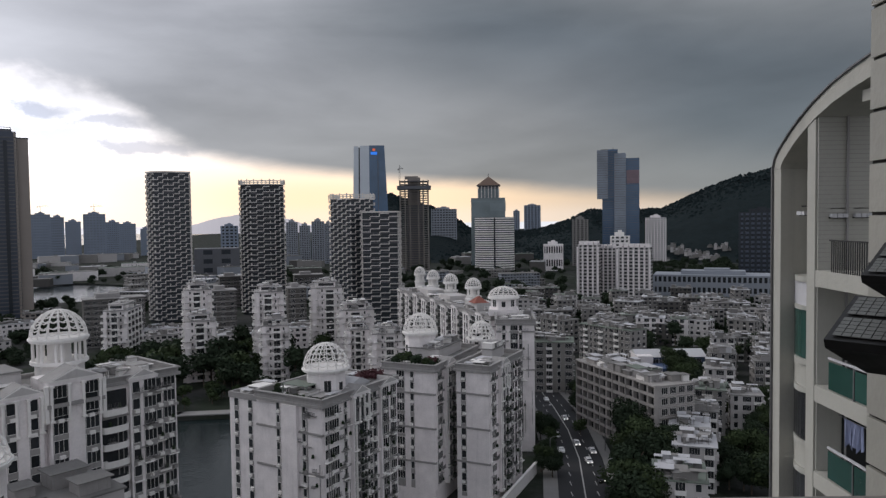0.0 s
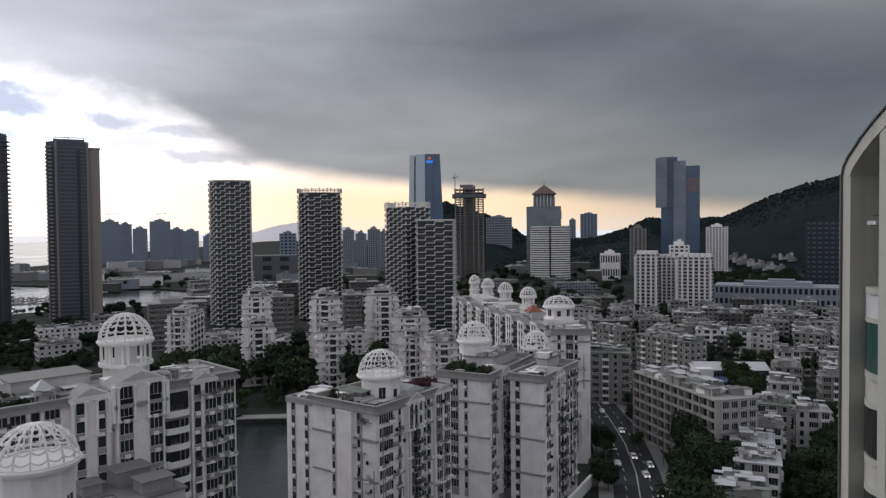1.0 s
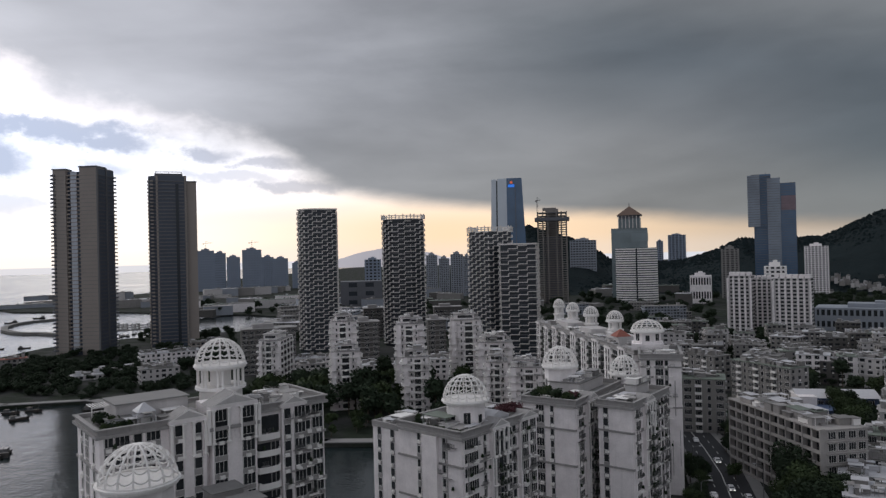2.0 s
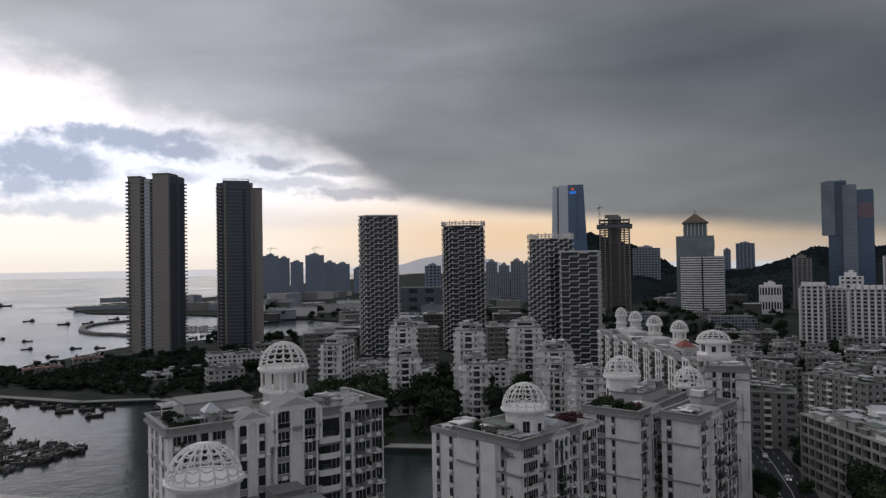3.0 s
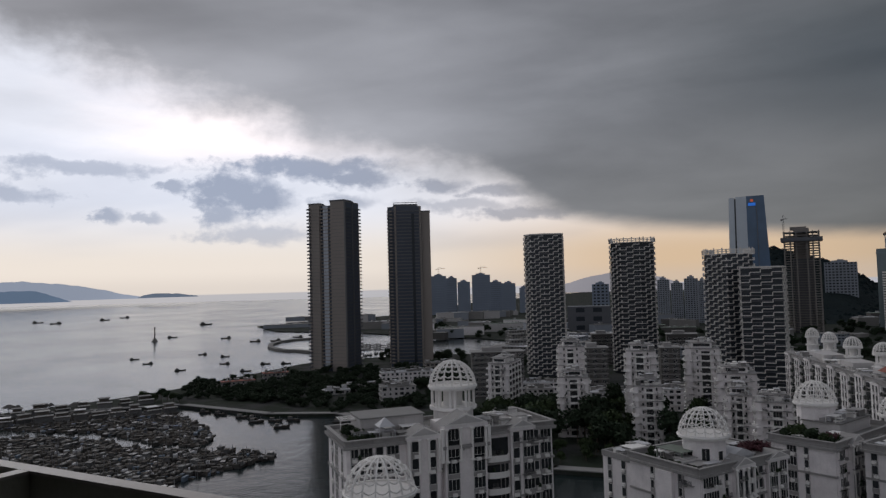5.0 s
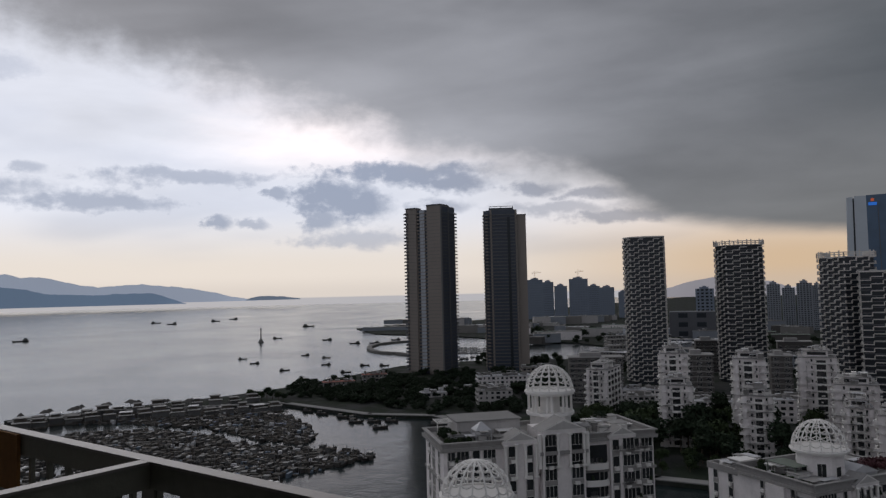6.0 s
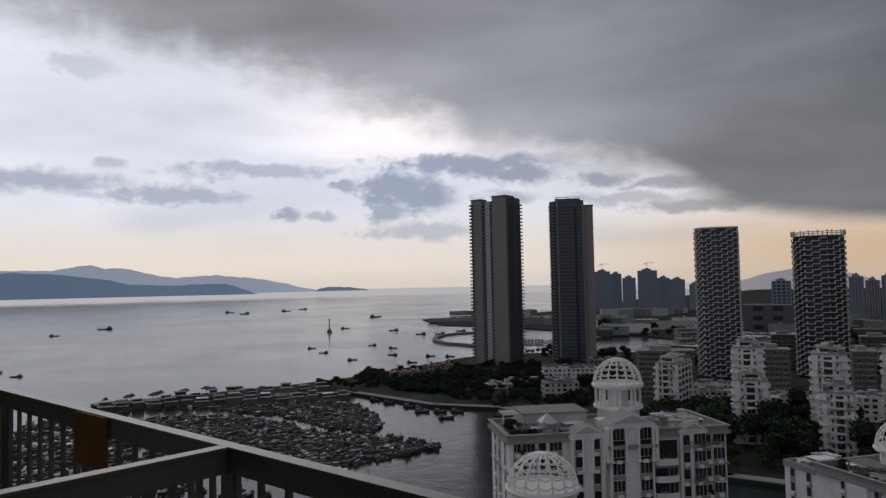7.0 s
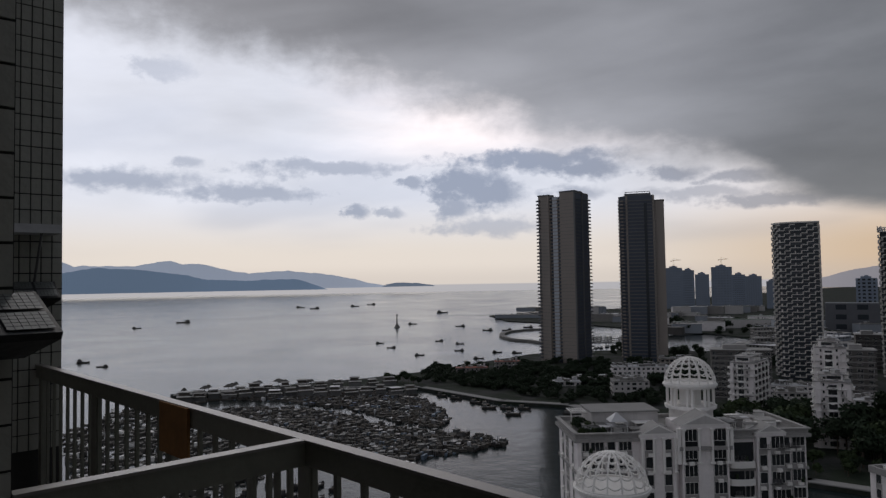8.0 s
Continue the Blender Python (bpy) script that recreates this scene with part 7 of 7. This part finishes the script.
vp = vessel_proto()
SEA = [(-761, 222), (-709, 223), (-1290, 463), (-1400, 593), (-1903, 1171), (-1775, 1139), (-1807, 1304), (-1882, 1424), (-697, 540), (-639, 511), (-552, 478), (-661, 605), (-612, 593), (-553, 535), (-483, 493),
       (-742, 777), (-509, 547), (-718, 793), (-489, 555), (-732, 858), (-960, 816), (-843, 819), (-1235, 1142)]
for k, (x, y) in enumerate(SEA):
    d = math.hypot(x, y)
    m = pose(x, y, 0, 0, 0, math.degrees(math.atan2(y, x)) - 90 + (k * 47) % 40 - 20 + 180 * (k % 2))
    if k == 0:
        vp.matrix_world = m
        vp.scale = (0.6, 0.6, 0.6)
    else:
        s = 0.5 if d < 900 else 0.75 if d < 1500 else 1.3
        ob = copy_thing(vp, m)
        ob.scale = (s, s, s * 0.75)


def beacon():
    t = thing("sea_beacon", "slim light beacon tower on a small rock in the bay", "beacon", -912, 742, 0)
    bm = bmesh.new()
    prism(bm, ngon(5.5, 9), -1, 1.8, shrink=0.75)
    prism(bm, ngon(3.2, 8), 1.8, 5.0, shrink=0.8)
    part("base", bm, QUAY, t)
    bm = bmesh.new()
    prism(bm, ngon(1.2, 8), 5.0, 19, shrink=0.65)
    part("tower", bm, TAUPE, t)
    part("lantern", boxes((-1.3, 1.3, -1.3, 1.3, 19, 19.4), (-0.8, 0.8, -0.8, 0.8, 19.4, 22)), STEEL, t)


beacon()
BREAK = [polar(39.2, 845), polar(39.8, 857), polar(40.4, 874), polar(41.3, 884), polar(42.0, 905), polar(42.55, 945), polar(42.5, 990), polar(41.9, 1032), polar(40.8, 1060), polar(39.5, 1075)]
bm = bmesh.new()
ribbon_strip(bm, BREAK, -3.5, 3.5, -2, 2.4)
tagged(new("breakwater", mesh_of(bm, "breakwater", QUAY)), "curved stone breakwater round the marina", "breakwater", kind="structure")
# marina pontoons and moored yachts
for k in range(9):
    x, y = polar(34.2 + (k % 3) * 1.1, 860 + 30 * (k // 3))
    ob = new("pontoon", mesh_of(boxes((-26, 26, -1.2, 1.2, -0.2, 0.6)), "pontoon", PAVE))
    ob.matrix_world = pose(x, y, 0, 0, 0, 20)
    tagged(ob, "pale floating pontoon in the marina", "pontoon", "marina pontoons")
    for j in range(3):
        copy_thing(launch, pose(x + (j - 1.2) * 13 * math.cos(radians(20)), y + (j - 1.2) * 13 * math.sin(radians(20)) + 6, 0, 0, 0, 100))
for k in range(16):
    x, y = polar(30.0 + (k * 0.618 % 1) * 6.2, 770 + (k * 0.377 % 1) * 130)
    copy_thing(launch, pose(x, y, 0, 0, 0, (k * 47) % 180))
# roofed stalls along the pier
for k in range(16):
    a = 67.0 - k * 0.72 - (k * 0.618 % 1) * 1.2
    x, y = polar(a, 528 - 6 * abs(k - 8) * 0.3)
    x, y = x + 6, y - 2
    t = thing("pier_pavilion", "small pavilion with a dark umbrella roof on the pier", "pavilion", x - 6, y + 2, 1.6, 40, "pier pavilions")
    bm = bmesh.new()
    prism(bm, ngon(2.2 + (k * 0.618 % 1) * 2.2, 7, k), 3.0 + (k * 0.37 % 1), 4.8 + (k * 0.37 % 1), shrink=0.25)
    part("roof", bm, GREYDARK, t)
    bm = bmesh.new()
    prism(bm, ngon(0.2, 6), 0, 3.6)
    part("post", bm, STEEL, t)
HOUSES = [(-462 + k * 6.4, 196 + k * 7.5) for k in range(16)] + [(-446 - 5 * math.sin(k * 0.3) + max(0, k - 6) * 5.2, 190 + k * 10.2) for k in range(14)]
for k, (x, y) in enumerate(HOUSES):
    t = thing("floating_house", "two-decked floating restaurant moored at the pier", "houseboat", x, y, 0, 50 + (k * 17) % 24, "floating restaurants")
    t.scale = (0.62 + (k * 0.618 % 1) * 0.3, 0.9, 0.75 + (k * 0.37 % 1) * 0.5)
    part("pontoon", boxes((-6, 6, -4, 4, -0.4, 0.8)), DECK, t)
    part("cabin", boxes((-5, 5, -3.2, 3.2, 0.8, 3.4)), CABIN, t)
    part("upper_deck", boxes((-5.4, 5.4, -3.6, 3.6, 3.4, 3.7), (-4, 3, -2.6, 2.6, 3.7, 6.0)), DECK, t)
    part("roof", boxes((-5, 4, -3.4, 3.4, 6.0, 6.25)), (CABIN, ROOF, SHEET, ROOF)[k % 4], t)
    part("white_rail", boxes((-5.5, 5.5, -3.75, -3.6, 3.9, 4.5)), TRIM, t)

# ---------------------------------------------------------------- own balcony and the next tower
TILE = mat("small_grey_wall_tile", (0.36, 0.355, 0.32), 0.45, vary=0.15, scale=1.5, fine=20.0, island=0.12)
GROUT = mat("dark_tile_joint", (0.035, 0.034, 0.032), 0.9, vary=0.2, scale=4.0, fine=30.0)
RAILPAINT = mat("brown_painted_steel", (0.20, 0.198, 0.165), 0.35, 0.1, vary=0.35, scale=3.0, fine=25.0, spec=0.5)
# paler than the rail paint: light on the top face put into colour
RAILTOP = mat("lit_rail_top", (0.27, 0.25, 0.235), 0.35, 0.3, vary=0.35, scale=4.0, fine=30.0, bump=0.05)
RUST = mat("rusty_orange_plate", (0.30, 0.14, 0.045), 0.75, vary=0.7, scale=9.0, fine=40.0)
PANEL = mat("lamp_solar_panel", (0.15, 0.16, 0.155), 0.4, vary=0.35, scale=14.0, fine=90.0, bump=0.03)
BLACK = mat("black_lamp_housing", (0.015, 0.015, 0.016), 0.45, vary=0.2, scale=8.0)
FLOOR = EYE - 1.55
TOP = EYE - 0.45
YR = 1.14


def wall_tiles(parent, f, u0, u1, z0, z1, tw, th):
    """Tiles one by one on a wall's face, with open joints between."""
    me = bmesh.new()
    box(me, 0.0035, tw - 0.0035, -0.008, 0.0, 0.0035, th - 0.0035)
    me = mesh_of(me, "tile", TILE)
    for i in range(int((u1 - u0) / tw)):
        for j in range(int((z1 - z0) / th)):
            f.put("tile", me, parent, u0 + i * tw, z0 + j * th, 0.0)


def own_building():
    bm = boxes((-12.0, 12.0, -14.0, -1.6, 1.6, 92.0))
    tagged(new("wall_south", mesh_of(bm, "wall_south", GREYWALL)), "grey tiled tower wall behind the balcony", "wall", kind="structure")
    tagged(new("floor", mesh_of(boxes((-6.0, 1.1, -1.6, 1.24, FLOOR - 0.25, FLOOR)), "floor", PAVE)), "grey balcony floor slab", "floor", kind="structure")
    w = tagged(new("wall_west", mesh_of(boxes((-2.15, -1.868, -1.6, 0.385, FLOOR, EYE + 2.2)), "wall_west", GROUT)), "tiled pier between two balconies", "wall", kind="structure")
    f = Face(-1.868, -1.6, -1.868, 0.385)
    wall_tiles(w, f, 1.385, 1.985, EYE - 1.4, EYE + 0.9, 0.3, 0.1)
    w = tagged(new("wall_far_west", mesh_of(boxes((-5.3, -4.8, 0.2, 1.262, FLOOR - 6, EYE + 2.6)), "wall_far_west", GROUT)), "pier faced with small grey tiles", "wall", kind="structure")
    f = Face(-4.8, 0.2, -4.8, 1.262)
    wall_tiles(w, f, 0.656, 1.062, EYE - 0.95, EYE + 1.85, 0.058, 0.094)
    w = tagged(new("wall_east", mesh_of(boxes((0.849, 1.1, -1.6, 1.455, FLOOR - 3, EYE + 2.2)), "wall_east", GROUT)), "tiled pier at the balcony's end", "wall", kind="structure")
    f2 = Face(0.849, 1.455, 0.849, -1.6)
    wall_tiles(w, f2, 0.0, 0.9, EYE - 0.9, EYE + 0.9, 0.3, 0.1)


own_building()


def railing():
    t = thing("balcony_railing", "brown painted steel balcony railing with pale top rail", "railing", 0, 0, FLOOR)
    h = TOP - FLOOR
    part("top_rail", boxes((-4.79, 0.86, YR - 0.016, YR + 0.016, h - 0.075, h - 0.008)), RAILPAINT, t)
    part("rail_cap", boxes((-4.79, 0.86, YR - 0.022, YR + 0.022, h - 0.008, h)), RAILTOP, t, "top of the rail, coloured paler for the light on it")
    part("bottom_rail", boxes((-4.79, 0.86, YR - 0.02, YR + 0.02, 0.08, 0.12)), RAILPAINT, t)
    bal = mesh_of(boxes((-0.009, 0.009, -0.007, 0.007, 0.12, h - 0.075)), "baluster", RAILPAINT)
    k = 0
    x = -4.72
    while x < 0.85:
        part("baluster", bal, None, t).location = (x, YR, 0)
        x += 0.125
    post = mesh_of(boxes((-0.03, 0.03, -0.015, 0.015, 0, h - 0.075)), "post", RAILPAINT)
    for px in (-4.7, -3.75, -2.85, -1.87, -0.4, 0.8):
        part("post", post, None, t).location = (px, YR, 0)
    part("rust_plate", boxes((-2.90, -2.64, YR - 0.03, YR - 0.018, h - 0.195, h - 0.004)), RUST, t, "rusty orange metal plate on the rail")
    d = thing("divider_railing", "brown steel divider railing between two balconies", "railing", -1.87, 0, FLOOR)
    part("top_rail", boxes((-0.016, 0.016, 0.385, YR - 0.017, h - 0.075, h - 0.008)), RAILPAINT, d)
    part("rail_cap", boxes((-0.022, 0.022, 0.385, YR - 0.023, h - 0.008, h)), RAILTOP, d, "top of the rail, coloured paler for the light on it")
    part("bottom_rail", boxes((-0.02, 0.02, 0.385, YR - 0.03, 0.08, 0.12)), RAILPAINT, d)
    y = 0.44
    while y < YR - 0.08:
        part("baluster", bal, None, d).location = (0, y, 0)
        y += 0.075
    part("post", boxes((-0.015, 0.015, 0.67, 0.71, 0, h - 0.08)), RAILPAINT, d)


railing()


def flood_lamp(x, y, z, turn, tilt, s=1.0, wall=(0, -0.3)):
    """A solar flood lamp: sloping panel in four fields on a black housing, with a bracket."""
    t = thing("flood_lamp", "black solar flood lamp with a dusty four-field panel", "lamp", x, y, z, 0, "flood lamps")
    t.matrix_world = pose(x, y, z, tilt, 0, turn) @ Matrix.Scale(s, 4)
    bm = bmesh.new()
    prism(bm, [(-0.15, -0.115), (0.15, -0.115), (0.15, 0.115), (-0.15, 0.115)], -0.012, 0.012)
    prism(bm, [(-0.15, -0.115), (0.15, -0.115), (0.15, 0.115), (-0.15, 0.115)], -0.10, -0.012, shrink=1.0)
    for v in bm.verts:
        if v.co.z < -0.05:
            v.co.x *= 0.55
            v.co.y *= 0.6
    part("housing", bm, BLACK, t)
    for i in (-1, 1):
        for j in (-1, 1):
            bm = bmesh.new()
            bmesh.ops.create_grid(bm, x_segments=6, y_segments=5, size=0.5)
            cells = bm.faces[:]
            for v in bm.verts:
                v.co = (i * 0.072 + v.co.x * 0.128, j * 0.054 + v.co.y * 0.092, 0.0165)
            rim = bmesh.ops.inset_individual(bm, faces=cells, thickness=0.0016, depth=0.001)["faces"]
            for q in rim:
                q.material_index = 1
            part("panel", mesh_of(bm, "panel", [PANEL, BLACK]), None, t)
    bm = bmesh.new()
    tube(bm, [(0, 0, -0.1), (wall[0] * 0.5, wall[1] * 0.5, -0.14), (wall[0], wall[1], -0.1)], 0.012, 6)
    part("bracket", bm, STEEL, t)


flood_lamp(0.752, 1.19, EYE - 0.184, -48, 23, 0.68, wall=(0.10, 0.125))
flood_lamp(0.788, 1.19, EYE - 0.082, -48, 23, 0.56, wall=(0.07, 0.08))
flood_lamp(-1.80, 0.33, EYE - 0.06, 97, 30, 0.75, wall=(-0.12, 0.1))
flood_lamp(-4.66, 1.08, EYE - 0.02, 88, 30, 0.8, wall=(0.0, 0.14))
sh = thing("wall_bracket_shelf", "small grey metal shelf bracket on the tiled pier", "bracket", -4.79, 1.1, EYE + 0.31)
part("plate", boxes((0.0, 0.22, -0.16, 0.1, 0, 0.05)), SHEET, sh)
bm = bmesh.new()
tube(bm, [(0.0, 0.0, -0.35), (0.2, 0.0, 0.0)], 0.008, 5)
part("strut", bm, STEEL, sh)


TILEJOINT = mat("grey_tile_joint", (0.33, 0.32, 0.295), 0.8, vary=0.3, scale=0.8, fine=6.0)


def next_tower():
    t = thing("neighbour_tower", "cream neighbouring tower with curved roof frame and green glass balconies", "tower", 12.5, 0, 0)
    P = mat("cream_tower_paint", (0.42, 0.415, 0.375), 0.75, vary=0.14, scale=0.5, fine=6.0, streak=0.15)
    LINED = mat("fine_tiled_recess", (0.40, 0.385, 0.35), 0.7, vary=0.15, scale=0.5, fine=8.0, streak=0.1)
    part("core", boxes((2.4, 18, 24.75, 27.0, 1.6, EYE + 4.0)), LINED, t)
    # horizontal tile courses of the recess wall
    course = mesh_of(boxes((0.1, 6.0, 24.118, 24.13, 0, 0.016)), "tile_course", TILEJOINT)
    for k in range(34):
        part("tile_course", course, None, t).location.z = EYE - 1.6 + k * 0.15
    # edge leg and column
    part("edge_leg", boxes((0.02, 2.38, 26.63, 27.19, 1.6, EYE + 1.695)), P, t)
    part("edge_trim", boxes((-0.06, 0.06, 27.2, 27.27, 1.6, EYE + 1.75)), STEEL, t)
    part("column", boxes((0.03, 0.9, 24.2, 24.72, 1.6, EYE + 3.2)), P, t)
    part("return_wall", boxes((0.1, 6.0, 24.13, 24.19, 1.6, EYE + 3.9)), P, t)
    part("downpipe", boxes((1.02, 1.07, 24.03, 24.10, 1.6, EYE + 3.3)), COPING, t)
    # curved roof frame
    arc = [(27.2, 1.70), (27.05, 2.05), (26.75, 2.35), (26.4, 2.58), (25.9, 2.92), (25.2, 3.30), (24.3, 3.72), (23.2, 4.12), (22.0, 4.42), (20.5, 4.7), (17, 5.0), (10, 5.1), (5, 5.1)]
    bm = bmesh.new()
    bot = [(26.65, 1.70), (26.55, 1.88), (26.35, 2.06), (26.1, 2.22), (25.65, 2.52), (25.0, 2.86), (24.2, 3.22), (23.1, 3.58), (21.9, 3.85), (20.4, 4.1), (17, 4.35), (10, 4.45), (5, 4.45)]
    va = [[bm.verts.new((x, y, EYE + z)) for y, z in line] for x, line in ((0, arc), (0, bot), (2.4, bot), (2.4, arc))]
    n = len(arc)
    for a in range(4):
        for k in range(n - 1):
            bm.faces.new((va[a][k], va[a][k + 1], va[(a + 1) % 4][k + 1], va[(a + 1) % 4][k]))
    for k in (0, n - 1):
        bm.faces.new([va[a][k] for a in range(4)])
    part("roof_arch", bm, P, t, "curved cream roof frame")
    bm = bmesh.new()
    tube(bm, [(-0.03, y, EYE + z + 0.04) for y, z in arc], 0.05, 6)
    part("roof_edge_trim", bm, STEEL, t, "dark metal edge along the curve")
    # rounded window bay between leg and column
    def curved(z0, z1, out, m, name):
        b = bmesh.new()
        pts = [(1.0, 26.62)] + [(0.55 - 0.65 * out * math.sin(math.pi * k / 8), 26.62 - 1.9 * k / 8) for k in range(9)] + [(1.0, 24.72)]
        prism(b, pts, EYE + z0, EYE + z1)
        return part(name, b, m, t)
    z = -2.2
    curved(-2.4, -2.2, 0.45, P, "bay_ledge")
    curved(-3.25, -2.4, 0.30, SHEET, "bay_louvre")
    curved(-3.4, -3.25, 0.45, P, "bay_ledge")
    for k in range(6):
        zt = -3.4 - k * 2.95
        curved(zt - 1.75, zt, 0.32, GREENGLASS if k == 0 else GLASS, "bay_window")
        curved(zt - 1.95, zt - 1.75, 0.48, P, "bay_ledge")
        curved(zt - 2.75, zt - 1.95, 0.34, P, "bay_band")
        curved(zt - 2.95, zt - 2.75, 0.48, P, "bay_ledge")
    part("bay_back", boxes((1.0, 2.4, 24.72, 26.62, 1.6, EYE + 3.3)), LINED, t)
    # balconies along the recess
    for k, zf in enumerate((-1.88, -5.77, -8.72, -11.67, -14.62)):
        part("balcony_slab", boxes((0, 6.0, 19.0, 24.1, EYE + zf - 0.55, EYE + zf)), P, t)
        # dark sheet on the solid wall draws a room in shade
        part("shadow_room", boxes((0.95, 4.5, 24.08, 24.11, EYE + zf, EYE + zf + 2.3)), GLASS, t) if k else None
        if k == 0:
            bal = mesh_of(boxes((0.05, 0.08, -0.015, 0.015, 0, 1.0)), "picket", BLACK)
            for q in range(60):
                part("picket", bal, None, t).location = (0, 23.2 - q * 0.12, EYE + zf)
            part("handrail", boxes((0.03, 0.1, 10, 23.3, EYE + zf + 1.0, EYE + zf + 1.05)), BLACK, t)
        else:
            for q in range(6):
                y1 = 23.3 - q * 1.5
                part("glass_panel", boxes((0.05, 0.08, y1 - 1.42, y1, EYE + zf + 0.05, EYE + zf + 0.95)), GREENGLASS, t, "green balcony glass")
                part("rail_post", boxes((0.03, 0.1, y1 - 1.48, y1 - 1.42, EYE + zf, EYE + zf + 1.05)), STEEL, t)
            part("handrail", boxes((0.02, 0.1, 10, 23.3, EYE + zf + 1.03, EYE + zf + 1.09)), SHEET, t)
    part("soffit_beam", boxes((0.3, 2.4, 21.6, 22.0, EYE + 3.4, EYE + 3.75), (0.3, 2.4, 20.4, 20.8, EYE + 3.5, EYE + 3.8)), P, t)
    return t


next_tower()
for x, y, z, turn in ((12.75, 25.4, 0.15, 0), (13.25, 24.08, 0.05, 90), (14.05, 24.08, 0.05, 90)):
    t = thing("lamp_bar", "black bar of three flood lamps on the neighbouring wall", "lamp", x, y, EYE + z - 0.2, turn, "lamp bars")
    part("bar", boxes((0, 0.2, -0.3, 0.3, 0, 0.05), (0.05, 0.25, -0.25, 0.25, 0.32, 0.36)), BLACK, t)
    for k in (-1, 0, 1):
        part("lamp", boxes((-0.12, 0.05, k * 0.19 - 0.08, k * 0.19 + 0.08, 0.03, 0.16)), SHEET, t)
cl = thing("laundry", "blue and white washing hung on a balcony line", "laundry", 12.9, 22.4, EYE - 6.6)
bm = bmesh.new()
for k in range(9):
    y0, y1 = -0.5 + k * 0.11, -0.39 + k * 0.11
    v = [bm.verts.new(p) for p in ((0.06 * math.sin(k * 1.3), y0, 0), (0.06 * math.sin(k * 1.3 + 1.3), y1, 0), (0.1 * math.sin(k + 1.6), y1, -0.75 - 0.1 * (k % 3)), (0.1 * math.sin(k), y0, -0.7 - 0.1 * (k % 2)))]
    bm.faces.new(v)
part("cloth", bm, mat("faded_blue_cloth", (0.22, 0.25, 0.38), 0.9, vary=0.3, scale=6.0), cl)
part("line", boxes((-0.01, 0.01, -1.0, 0.9, 0, 0.02)), STEEL, cl)
